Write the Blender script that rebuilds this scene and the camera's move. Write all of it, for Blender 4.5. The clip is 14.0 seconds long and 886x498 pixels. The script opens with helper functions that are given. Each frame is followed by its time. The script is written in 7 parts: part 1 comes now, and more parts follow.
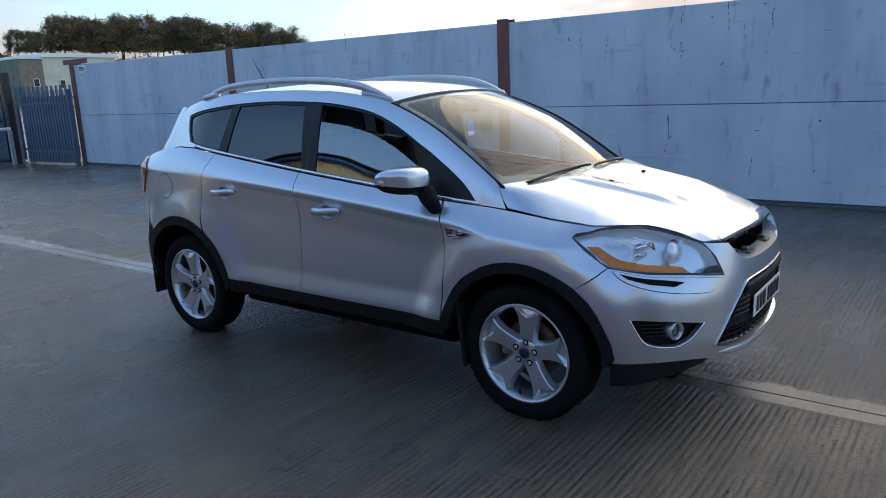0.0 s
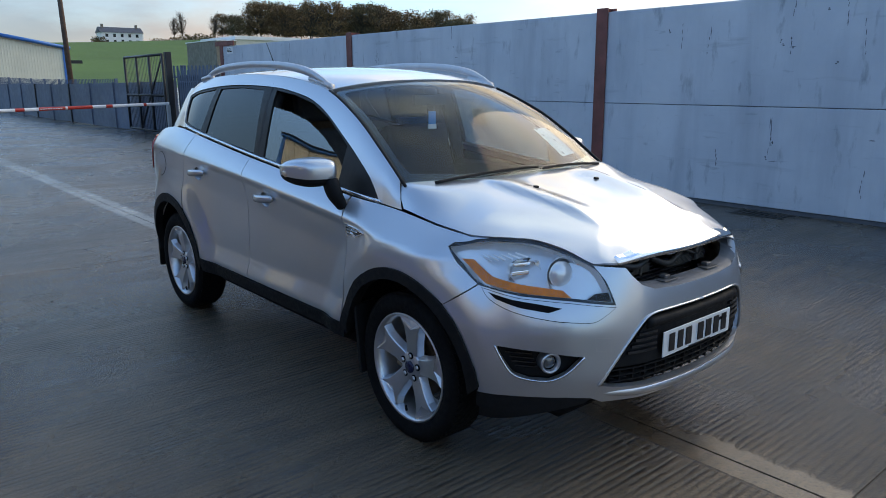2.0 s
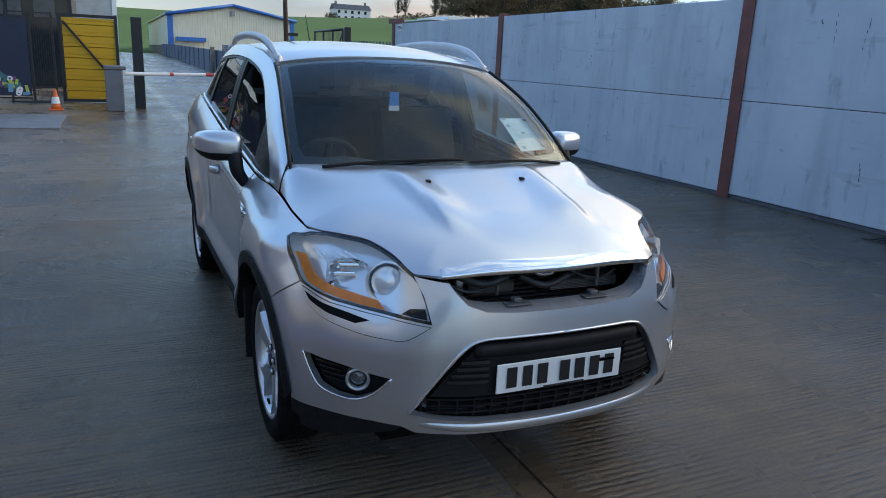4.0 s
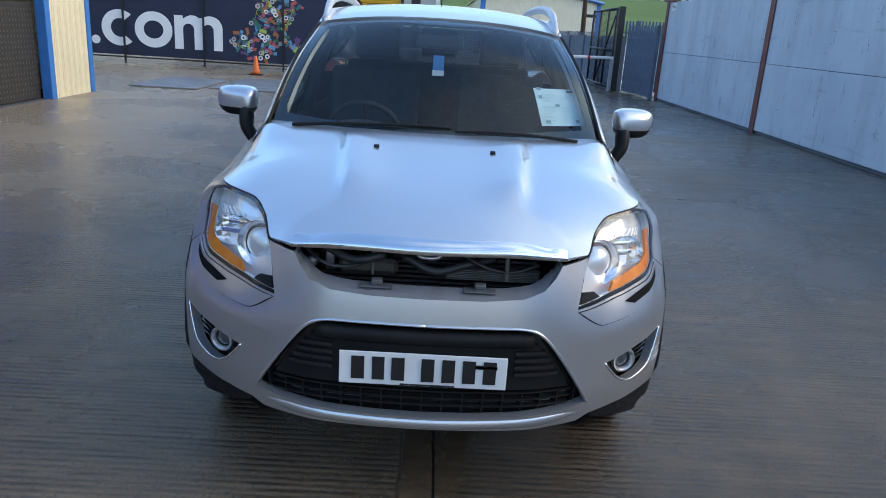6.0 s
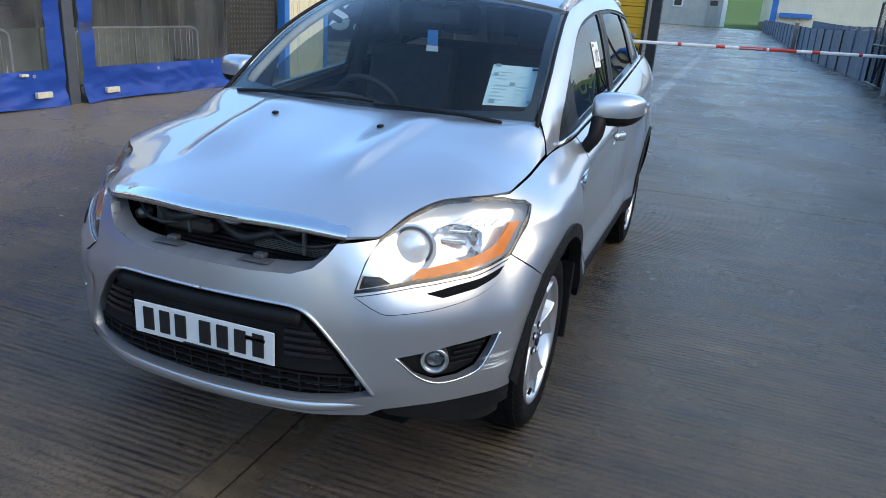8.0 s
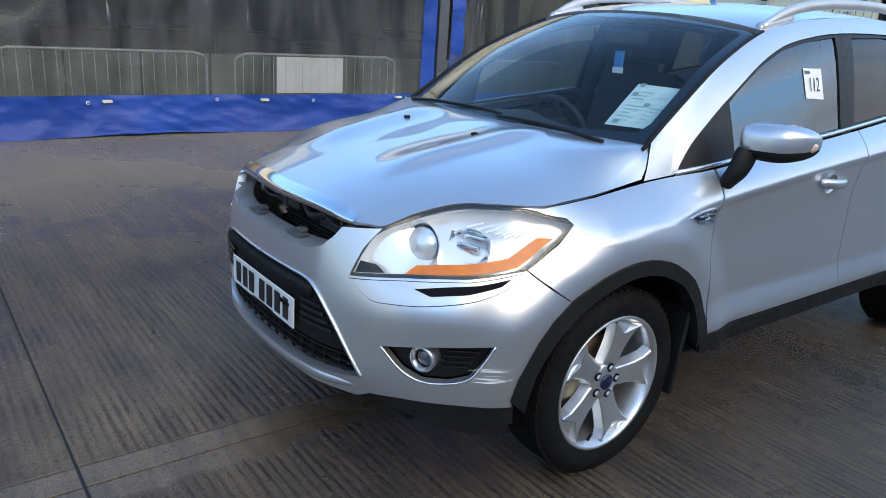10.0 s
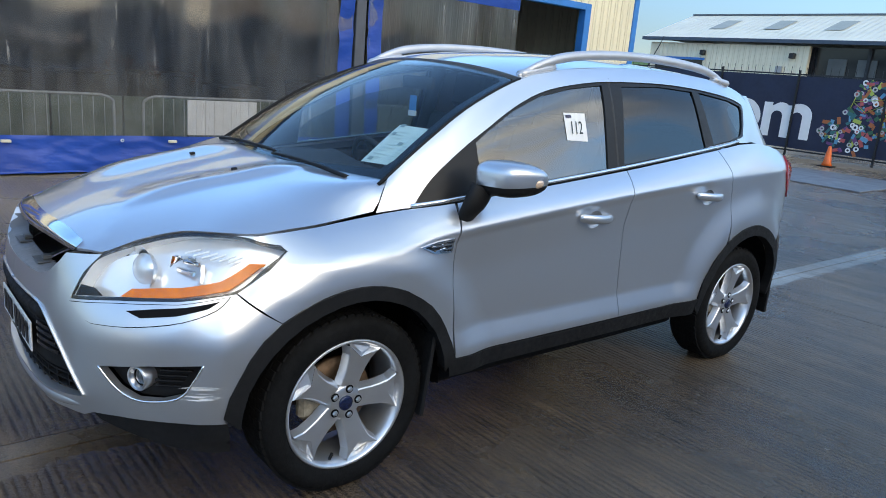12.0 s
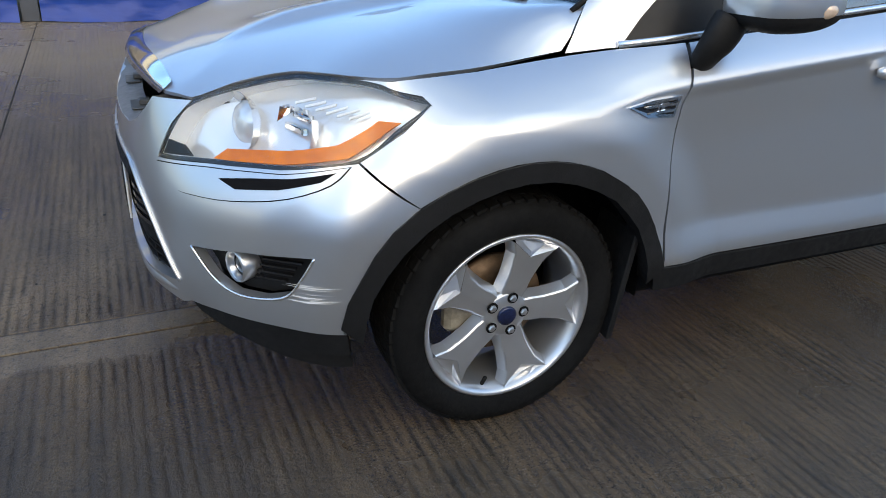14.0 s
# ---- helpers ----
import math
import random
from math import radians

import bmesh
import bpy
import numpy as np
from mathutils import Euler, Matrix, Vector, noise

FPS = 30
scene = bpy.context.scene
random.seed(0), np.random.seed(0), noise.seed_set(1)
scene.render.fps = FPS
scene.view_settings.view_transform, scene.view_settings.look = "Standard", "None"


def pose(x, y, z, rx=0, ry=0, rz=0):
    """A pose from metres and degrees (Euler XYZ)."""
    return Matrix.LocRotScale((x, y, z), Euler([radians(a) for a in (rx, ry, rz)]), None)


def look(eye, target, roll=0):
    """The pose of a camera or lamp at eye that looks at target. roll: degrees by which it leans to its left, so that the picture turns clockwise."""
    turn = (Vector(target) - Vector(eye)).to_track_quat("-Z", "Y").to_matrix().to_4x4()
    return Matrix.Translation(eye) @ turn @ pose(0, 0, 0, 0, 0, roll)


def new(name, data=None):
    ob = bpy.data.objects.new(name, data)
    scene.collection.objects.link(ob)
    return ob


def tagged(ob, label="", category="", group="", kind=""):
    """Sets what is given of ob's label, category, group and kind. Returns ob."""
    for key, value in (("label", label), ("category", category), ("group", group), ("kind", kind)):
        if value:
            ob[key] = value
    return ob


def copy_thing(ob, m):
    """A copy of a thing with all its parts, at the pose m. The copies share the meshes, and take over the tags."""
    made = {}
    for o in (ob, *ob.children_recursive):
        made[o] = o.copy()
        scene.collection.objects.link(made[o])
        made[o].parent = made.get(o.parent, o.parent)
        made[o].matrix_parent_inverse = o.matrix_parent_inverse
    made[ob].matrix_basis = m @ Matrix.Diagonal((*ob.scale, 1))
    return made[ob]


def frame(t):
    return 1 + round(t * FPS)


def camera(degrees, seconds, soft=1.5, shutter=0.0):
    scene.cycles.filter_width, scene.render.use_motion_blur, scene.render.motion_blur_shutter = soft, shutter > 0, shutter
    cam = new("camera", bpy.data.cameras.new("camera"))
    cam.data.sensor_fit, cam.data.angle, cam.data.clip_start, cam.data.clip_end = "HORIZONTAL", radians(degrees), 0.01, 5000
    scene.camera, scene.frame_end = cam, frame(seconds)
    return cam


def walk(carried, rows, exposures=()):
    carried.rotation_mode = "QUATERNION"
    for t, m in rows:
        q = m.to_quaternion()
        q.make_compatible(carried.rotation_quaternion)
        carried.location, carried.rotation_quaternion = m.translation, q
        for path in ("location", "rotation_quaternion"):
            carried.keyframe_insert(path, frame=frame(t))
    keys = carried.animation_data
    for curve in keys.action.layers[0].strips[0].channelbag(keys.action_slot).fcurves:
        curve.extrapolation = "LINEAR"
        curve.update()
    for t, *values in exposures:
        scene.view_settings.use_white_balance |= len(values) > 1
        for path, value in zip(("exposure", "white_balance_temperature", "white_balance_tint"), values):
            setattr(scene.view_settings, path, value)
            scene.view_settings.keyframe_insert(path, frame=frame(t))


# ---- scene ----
from mathutils.geometry import delaunay_2d_cdt

cam = camera(62.8, 14.0, 0.9)
PATH = [
    (0, (3.07, -3.79, 1.64), (1.899, -2.228, 1.203), -2.3),
    (0.5, (3.284, -3.572, 1.633), (1.993, -2.111, 1.187), -1.8),
    (1, (3.475, -3.331, 1.637), (2.108, -1.94, 1.194), -2.0),
    (1.5, (3.604, -3.032, 1.629), (2.177, -1.715, 1.15), 0.2),
    (2, (3.811, -2.739, 1.611), (2.324, -1.48, 1.158), -0.3),
    (2.5, (4.031, -2.438, 1.63), (2.473, -1.285, 1.135), 0.7),
    (3, (4.113, -2.092, 1.616), (2.484, -1.041, 1.123), 1.9),
    (3.2, (4.142, -1.954, 1.63), (2.492, -0.937, 1.133), 1.7),
    (5.3, (4.419, -0.475, 1.58), (2.51, -0.202, 1.049), 3.8),
    (5.5, (4.423, -0.324, 1.604), (2.507, -0.137, 1.063), 3.2),
    (6, (4.301, -0.01, 1.577), (2.389, 0.035, 0.992), 3.6),
    (6.5, (4.203, 0.321, 1.596), (2.291, 0.183, 1.025), 3.3),
    (7, (4.184, 0.719, 1.603), (2.307, 0.434, 0.974), 4.9),
    (7.5, (4.043, 1.058, 1.567), (2.19, 0.653, 0.931), 5.0),
    (8, (3.918, 1.37, 1.565), (2.137, 0.724, 0.923), 3.9),
    (8.2, (3.903, 1.514, 1.547), (2.169, 0.764, 0.89), 5.1),
    (10.3, (3.112, 2.388, 1.515), (2.017, 0.829, 0.907), 5.6),
    (10.5, (3.028, 2.442, 1.505), (1.925, 0.896, 0.881), 8.9),
    (11, (2.872, 2.631, 1.545), (1.835, 1.01, 1.003), 8.1),
    (11.5, (2.767, 2.864, 1.568), (1.685, 1.262, 1.054), 6.6),
    (12, (2.707, 2.953, 1.572), (1.454, 1.469, 1.093), 4.8),
    (12.5, (2.695, 2.971, 1.567), (1.375, 1.548, 1.085), 4.9),
    (13, (2.648, 2.841, 1.504), (1.655, 1.246, 0.819), 4.3),
    (13.5, (2.456, 2.541, 1.423), (1.578, 0.942, 0.601), 4.8),
    (14, (2.257, 2.35, 1.375), (1.489, 0.72, 0.505), 3.3),
]
walk(cam, [(t, look(eye, target, roll)) for t, eye, target, roll in PATH], exposures=((0, 1.19, 9050, 10), (3, 1.10, 9800, 10), (6.5, 1.54, 9200, 10), (8, 1.49, 8950, 8), (11, 1.49, 8600, 7), (12.2, 1.42, 8550, 6), (14, 1.48, 9600, 8)))
# world: pale broken cloud over a low, veiled sun that stands behind the panel wall
SUN_EL, SUN_AZ = radians(26), radians(86)
world = bpy.data.worlds.new("sky")
scene.world = world
world.use_nodes = True
wn, wl = world.node_tree.nodes, world.node_tree.links
wn.clear()
sky = wn.new("ShaderNodeTexSky")
sky.sky_type, sky.sun_disc, sky.sun_elevation, sky.sun_rotation = "NISHITA", False, SUN_EL, math.pi / 2 - SUN_AZ
sky.air_density, sky.dust_density, sky.ozone_density = 1.1, 0.15, 4.5
w_co, w_map = wn.new("ShaderNodeTexCoord"), wn.new("ShaderNodeMapping")
w_map.inputs["Scale"].default_value = (1.0, 1.0, 3.2)
w_noise, w_ramp = wn.new("ShaderNodeTexNoise"), wn.new("ShaderNodeValToRGB")
w_noise.inputs["Scale"].default_value, w_noise.inputs["Detail"].default_value, w_noise.inputs["Roughness"].default_value = 2.3, 7, 0.56
w_ramp.color_ramp.elements[0].position, w_ramp.color_ramp.elements[1].position = 0.36, 0.56
w_tone, w_tramp = wn.new("ShaderNodeTexNoise"), wn.new("ShaderNodeValToRGB")
w_tone.inputs["Scale"].default_value, w_tone.inputs["Detail"].default_value = 3.4, 6
w_tramp.color_ramp.elements[0].position, w_tramp.color_ramp.elements[0].color = 0.38, (1.5, 1.72, 2.2, 1)
w_tramp.color_ramp.elements[1].position, w_tramp.color_ramp.elements[1].color = 0.62, (3.6, 3.55, 3.45, 1)
w_sep, w_cover, w_warm = wn.new("ShaderNodeSeparateXYZ"), wn.new("ShaderNodeValToRGB"), wn.new("ShaderNodeValToRGB")
for r_, stops in ((w_cover, ((0.0, (1, 1, 1)), (0.28, (0.42,) * 3), (0.56, (0.03,) * 3))), (w_warm, ((0.05, (0.97, 1.0, 1.02)), (0.30, (1.01, 1.0, 0.97)), (0.62, (0.62, 0.90, 1.30))))):
    r_.color_ramp.elements.new(0.5)
    for e_, (q_, c_) in zip(r_.color_ramp.elements, stops):
        e_.position, e_.color = q_, (*c_, 1)
w_mul, w_tint = wn.new("ShaderNodeMix"), wn.new("ShaderNodeMix")
for n_ in (w_mul, w_tint):
    n_.data_type, n_.blend_type = "RGBA", "MULTIPLY"
    n_.inputs["Factor"].default_value = 1.0
# the veil of cloud brightens towards the sun
w_dot, w_glow, w_lit = wn.new("ShaderNodeVectorMath"), wn.new("ShaderNodeValToRGB"), wn.new("ShaderNodeMix")
w_dot.operation = "DOT_PRODUCT"
w_dot.inputs[1].default_value = (math.cos(SUN_AZ) * math.cos(SUN_EL), math.sin(SUN_AZ) * math.cos(SUN_EL), math.sin(SUN_EL))
w_glow.color_ramp.elements.new(0.5)
w_glow.color_ramp.elements.new(0.6)
for e_, (q_, c_) in zip(w_glow.color_ramp.elements, ((0.0, (0.74, 0.80, 0.90)), (0.42, (1.03, 1.0, 0.95)), (0.66, (1.58, 1.50, 1.34)), (1.0, (1.90, 1.78, 1.56)))):
    e_.position, e_.color = q_, (*c_, 1)
w_lit.data_type, w_lit.blend_type = "RGBA", "MULTIPLY"
# and thins out on the far side
w_open, w_thin = wn.new("ShaderNodeMapRange"), wn.new("ShaderNodeMix")
w_open.inputs["From Min"].default_value, w_open.inputs["From Max"].default_value = -0.22, 0.40
w_open.inputs["To Min"].default_value, w_open.inputs["To Max"].default_value = 0.06, 1.0
w_thin.data_type, w_thin.blend_type = "RGBA", "MULTIPLY"
w_thin.inputs["Factor"].default_value = 1.0
w_veil, w_most = wn.new("ShaderNodeMapRange"), wn.new("ShaderNodeMix")
w_veil.inputs["From Min"].default_value, w_veil.inputs["From Max"].default_value = 0.25, 0.75
w_veil.inputs["To Min"].default_value, w_veil.inputs["To Max"].default_value = 0.0, 0.9
w_most.data_type, w_most.blend_type = "RGBA", "LIGHTEN"
w_most.inputs["Factor"].default_value = 1.0
w_lit.inputs["Factor"].default_value = 1.0
w_mix, w_bg, w_out = wn.new("ShaderNodeMix"), wn.new("ShaderNodeBackground"), wn.new("ShaderNodeOutputWorld")
w_mix.data_type = "RGBA"
w_air = wn.new("ShaderNodeMix")
w_air.data_type, w_air.blend_type = "RGBA", "MULTIPLY"
w_air.inputs["Factor"].default_value, w_air.inputs["B"].default_value = 1.0, (0.84, 1.14, 1.40, 1)
w_bg.inputs["Strength"].default_value = 0.15
# a grey-blue bank of haze lies along the horizon
w_bank, w_low = wn.new("ShaderNodeValToRGB"), wn.new("ShaderNodeMix")
w_low.data_type, w_low.blend_type = "RGBA", "MULTIPLY"
w_low.inputs["Factor"].default_value = 1.0
for e_, (q_, c_) in zip(w_bank.color_ramp.elements, ((0.06, (0.52, 0.465, 0.545)), (0.30, (1.0, 0.985, 1.0)))):
    e_.position, e_.color = q_, (*c_, 1)
# heavier cloud low down on the side away from the sun
w_far, w_rise, w_heavy, w_deep = wn.new("ShaderNodeMapRange"), wn.new("ShaderNodeMapRange"), wn.new("ShaderNodeMix"), wn.new("ShaderNodeMix")
for n_, q_ in ((w_far, (-0.55, 0.0, 0.50, 1.0)), (w_rise, (0.12, 0.38, 0.0, 1.0))):
    for key_, v_ in zip(("From Min", "From Max", "To Min", "To Max"), q_):
        n_.inputs[key_].default_value = v_
w_heavy.data_type, w_deep.data_type, w_deep.blend_type = "RGBA", "RGBA", "MULTIPLY"
w_heavy.inputs["B"].default_value, w_deep.inputs["Factor"].default_value = (1, 1, 1, 1), 1.0
for a, b in ((w_dot.outputs["Value"], w_far.inputs["Value"]), (w_sep.outputs["Z"], w_rise.inputs["Value"]), (w_far.outputs["Result"], w_heavy.inputs["A"]),
             (w_rise.outputs["Result"], w_heavy.inputs["Factor"]), (w_heavy.outputs["Result"], w_deep.inputs["B"]), (w_low.outputs["Result"], w_deep.inputs["A"])):
    wl.new(a, b)
for a, b in ((w_co.outputs["Generated"], w_map.inputs["Vector"]), (w_map.outputs["Vector"], w_noise.inputs["Vector"]),
             (w_map.outputs["Vector"], w_tone.inputs["Vector"]), (w_noise.outputs["Fac"], w_ramp.inputs["Fac"]),
             (w_tone.outputs["Fac"], w_tramp.inputs["Fac"]), (w_co.outputs["Generated"], w_sep.inputs[0]),
             (w_sep.outputs["Z"], w_cover.inputs["Fac"]), (w_sep.outputs["Z"], w_warm.inputs["Fac"]),
             (w_ramp.outputs["Color"], w_mul.inputs["A"]), (w_cover.outputs["Color"], w_thin.inputs["A"]), (w_thin.outputs["Result"], w_most.inputs["A"]),
             (w_tramp.outputs["Color"], w_tint.inputs["A"]), (w_warm.outputs["Color"], w_tint.inputs["B"]),
             (w_dot.outputs["Value"], w_open.inputs["Value"]), (w_open.outputs["Result"], w_thin.inputs["B"]), (w_dot.outputs["Value"], w_veil.inputs["Value"]),
             (w_veil.outputs["Result"], w_most.inputs["B"]), (w_most.outputs["Result"], w_mul.inputs["B"]), (w_mul.outputs["Result"], w_mix.inputs["Factor"]),
             (sky.outputs["Color"], w_air.inputs["A"]), (w_air.outputs["Result"], w_mix.inputs["A"]), (w_co.outputs["Generated"], w_dot.inputs[0]), (w_dot.outputs["Value"], w_glow.inputs["Fac"]),
             (w_tint.outputs["Result"], w_lit.inputs["A"]), (w_glow.outputs["Color"], w_lit.inputs["B"]), (w_lit.outputs["Result"], w_mix.inputs["B"]),
             (w_mix.outputs["Result"], w_low.inputs["A"]), (w_sep.outputs["Z"], w_bank.inputs["Fac"]), (w_bank.outputs["Color"], w_low.inputs["B"]),
             (w_deep.outputs["Result"], w_bg.inputs["Color"]), (w_bg.outputs["Background"], w_out.inputs["Surface"])):
    wl.new(a, b)

sun = new("sun", bpy.data.lights.new("sun", "SUN"))
sun.data.energy, sun.data.angle, sun.data.color = 0.65, radians(58.0), (1.0, 0.89, 0.74)
sun.matrix_world = look((0, 0, 30), (-math.cos(SUN_AZ) * math.cos(SUN_EL), -math.sin(SUN_AZ) * math.cos(SUN_EL), 30 - math.sin(SUN_EL)))


# ---- materials ----
def nodes_of(name):
    m = bpy.data.materials.new(name)
    m.use_nodes = True
    nt = m.node_tree
    return m, nt, nt.nodes["Principled BSDF"]


def ramp(nt, fac, stops):
    r = nt.nodes.new("ShaderNodeValToRGB")
    while len(r.color_ramp.elements) < len(stops):
        r.color_ramp.elements.new(0.5)
    for e, (p, c) in zip(r.color_ramp.elements, stops):
        e.position, e.color = p, (*c, 1) if len(c) == 3 else c
    nt.links.new(fac, r.inputs["Fac"])
    return r.outputs["Color"]


def tex(nt, kind, scale, detail=4, rough=0.55, stretch=(1, 1, 1), turn=(0, 0, 0)):
    co, mp, t = nt.nodes.new("ShaderNodeTexCoord"), nt.nodes.new("ShaderNodeMapping"), nt.nodes.new("ShaderNodeTex" + kind)
    mp.inputs["Scale"].default_value, mp.inputs["Rotation"].default_value = stretch, turn
    t.inputs["Scale"].default_value = scale
    if kind == "Noise":
        t.inputs["Detail"].default_value, t.inputs["Roughness"].default_value = detail, rough
    nt.links.new(co.outputs["Object"], mp.inputs["Vector"])
    nt.links.new(mp.outputs["Vector"], t.inputs["Vector"])
    return t


def blend(nt, fac, a, b, mode="MIX"):
    m = nt.nodes.new("ShaderNodeMix")
    m.data_type, m.blend_type = "RGBA", mode
    for v, s in ((fac, "Factor"), (a, "A"), (b, "B")):
        if isinstance(v, (int, float)):
            m.inputs[s].default_value = v
        elif isinstance(v, tuple):
            m.inputs[s].default_value = (*v, 1)
        else:
            nt.links.new(v, m.inputs[s])
    return m.outputs["Result"]


def math_node(nt, op, a, b=0.0):
    m = nt.nodes.new("ShaderNodeMath")
    m.operation = op
    for i, v in enumerate((a, b)):
        if isinstance(v, (int, float)):
            m.inputs[i].default_value = v
        else:
            nt.links.new(v, m.inputs[i])
    return m.outputs[0]


def bump(nt, p, height, strength, dist):
    b = nt.nodes.new("ShaderNodeBump")
    b.inputs["Strength"].default_value, b.inputs["Distance"].default_value = strength, dist
    nt.links.new(height, b.inputs["Height"])
    nt.links.new(b.outputs["Normal"], p.inputs["Normal"])
    return b


def mat(name, color, rough=0.5, metal=0.0, vary=0.12, scale=6.0, bumps=0.0, bump_scale=60.0, coat=0.0, spec=0.5, per_object=0.0):
    m, nt, p = nodes_of(name)
    n = tex(nt, "Noise", scale, 6)
    lo, hi = tuple(c * (1 - vary) for c in color), tuple(min(1, c * (1 + vary)) for c in color)
    col = ramp(nt, n.outputs["Fac"], ((0.3, lo), (0.7, hi)))
    if per_object:
        oi = nt.nodes.new("ShaderNodeObjectInfo")
        col = blend(nt, per_object, col, ramp(nt, oi.outputs["Random"], ((0, (0.3, 0.3, 0.3)), (1, (1, 1, 1)))), "MULTIPLY")
    nt.links.new(col, p.inputs["Base Color"])
    p.inputs["Metallic"].default_value, p.inputs["Coat Weight"].default_value = metal, coat
    p.inputs["Coat Roughness"].default_value, p.inputs["Specular IOR Level"].default_value = 0.04, spec
    n2 = tex(nt, "Noise", scale * 5, 5)
    k = 0.05 if metal > 0.4 else 0.2
    nt.links.new(ramp(nt, n2.outputs["Fac"], ((0.3, (rough * (1 - k),) * 3), (0.75, (min(1, rough * (1 + k)),) * 3))), p.inputs["Roughness"])
    if bumps:
        bump(nt, p, tex(nt, "Noise", bump_scale, 6).outputs["Fac"], bumps, 0.01)
    return m


def thin_glass(name, tint, gloss_rough=0.0, dirt=0.0, ior=1.95, scratch=0.0):
    m = bpy.data.materials.new(name)
    m.use_nodes = True
    nt = m.node_tree
    nt.nodes.clear()
    fr, tr, gl, mx, out = (nt.nodes.new("ShaderNode" + k) for k in ("LayerWeight", "BsdfTransparent", "BsdfGlossy", "MixShader", "OutputMaterial"))
    fr.inputs["Blend"].default_value = 0.5
    f0 = ((ior - 1) / (ior + 1)) ** 2
    gloss = math_node(nt, "ADD", math_node(nt, "MULTIPLY", math_node(nt, "POWER", fr.outputs["Facing"], 5.0), 1 - f0), f0)
    tr.inputs["Color"].default_value = (*tint, 1)
    gl.inputs["Roughness"].default_value = gloss_rough
    nt.links.new(gloss, mx.inputs[0])
    nt.links.new(tr.outputs[0], mx.inputs[1])
    nt.links.new(gl.outputs[0], mx.inputs[2])
    last = mx.outputs[0]
    if dirt:
        df, m2 = nt.nodes.new("ShaderNodeBsdfDiffuse"), nt.nodes.new("ShaderNodeMixShader")
        df.inputs["Color"].default_value = (0.55, 0.56, 0.56, 1)
        nz = tex(nt, "Noise", 2.5, 8, 0.7, (1, 1, 0.25))
        film = ramp(nt, nz.outputs["Fac"], ((0.40, (dirt * 0.15,) * 3), (0.72, (dirt,) * 3)))
        if scratch:
            fine = tex(nt, "Noise", 3.2, 5, 0.62, (4.5, 1, 0.35), (0, 0.18, 0))
            film = blend(nt, 1.0, film, ramp(nt, fine.outputs["Fac"], ((0.655, (0, 0, 0)), (0.70, (scratch,) * 3))), "ADD")
        nt.links.new(film, m2.inputs[0])
        nt.links.new(last, m2.inputs[1])
        nt.links.new(df.outputs[0], m2.inputs[2])
        last = m2.outputs[0]
    nt.links.new(last, out.inputs["Surface"])
    return m


# car
def paint_material():
    m, nt, p = nodes_of("silver_paint")
    dirt = tex(nt, "Noise", 1.3, 4, 0.5)
    col = blend(nt, ramp(nt, dirt.outputs["Fac"], ((0.45, (0, 0, 0)), (0.9, (0.25, 0.25, 0.25)))), (0.600, 0.622, 0.655), (0.53, 0.53, 0.53))
    nt.links.new(col, p.inputs["Base Color"])
    p.inputs["Metallic"].default_value, p.inputs["Roughness"].default_value = 0.80, 0.31
    p.inputs["Coat Weight"].default_value, p.inputs["Coat Roughness"].default_value, p.inputs["Coat IOR"].default_value = 1.0, 0.025, 1.75
    return m


PAINT = paint_material()
BLACK_PLASTIC = mat("black_plastic", (0.011, 0.0112, 0.012), 0.62, 0, 0.25, 8, 0.15, 220, spec=0.22)
DARK = mat("dark_cavity", (0.008, 0.008, 0.009), 0.9, 0, 0.3, 10, spec=0.1)
GLOSS_BLACK = mat("gloss_black", (0.012, 0.012, 0.014), 0.18, 0, 0.15, 8, coat=0.4)
PILLAR_BLACK = mat("satin_black", (0.010, 0.010, 0.011), 0.42, 0, 0.15, 8, spec=0.3)
CHROME = mat("chrome", (0.82, 0.83, 0.85), 0.08, 1.0, 0.05, 8)
BRIGHT = mat("bright_trim", (0.86, 0.87, 0.88), 0.26, 0.9, 0.04, 8)
SATIN = mat("satin_metal", (0.60, 0.61, 0.63), 0.30, 0.9, 0.08, 10)
RAIL_SILVER = mat("rail_silver", (0.56, 0.57, 0.59), 0.42, 0.55, 0.06, 10)
ALLOY = mat("alloy", (0.66, 0.67, 0.69), 0.31, 0.85, 0.06, 9, coat=0.3)
RUBBER = mat("tyre_rubber", (0.008, 0.008, 0.0082), 0.85, 0, 0.35, 9, 0.25, 90, spec=0.15)
RUSTY = mat("brake_iron", (0.20, 0.13, 0.085), 0.6, 0.6, 0.35, 25, 0.2, 90)
ORANGE = mat("amber_lens", (0.95, 0.195, 0.002), 0.45, 0, 0.25, 30, coat=0.0)
RED_LENS = mat("red_lens", (0.42, 0.02, 0.025), 0.12, 0, 0.12, 12, coat=0.8)
HOUSING = mat("lamp_housing", (0.86, 0.88, 0.90), 0.20, 0.45, 0.02, 3)
LAMP_SIDE = mat("lamp_side", (0.88, 0.89, 0.90), 0.45, 0.0, 0.03, 6)
REFLECTOR = mat("lamp_reflector", (0.92, 0.93, 0.95), 0.10, 1.0, 0.05, 18)
LAMP_GLASS = thin_glass("lamp_glass", (0.97, 0.985, 0.99), 0.0, 0.0, 1.42)
SCREEN_GLASS = thin_glass("screen_glass", (0.68, 0.80, 0.83), ior=1.52)
SIDE_GLASS = thin_glass("side_glass", (0.44, 0.52, 0.50), ior=2.9)
PRIVACY_GLASS = thin_glass("privacy_glass", (0.06, 0.065, 0.07), ior=1.9)
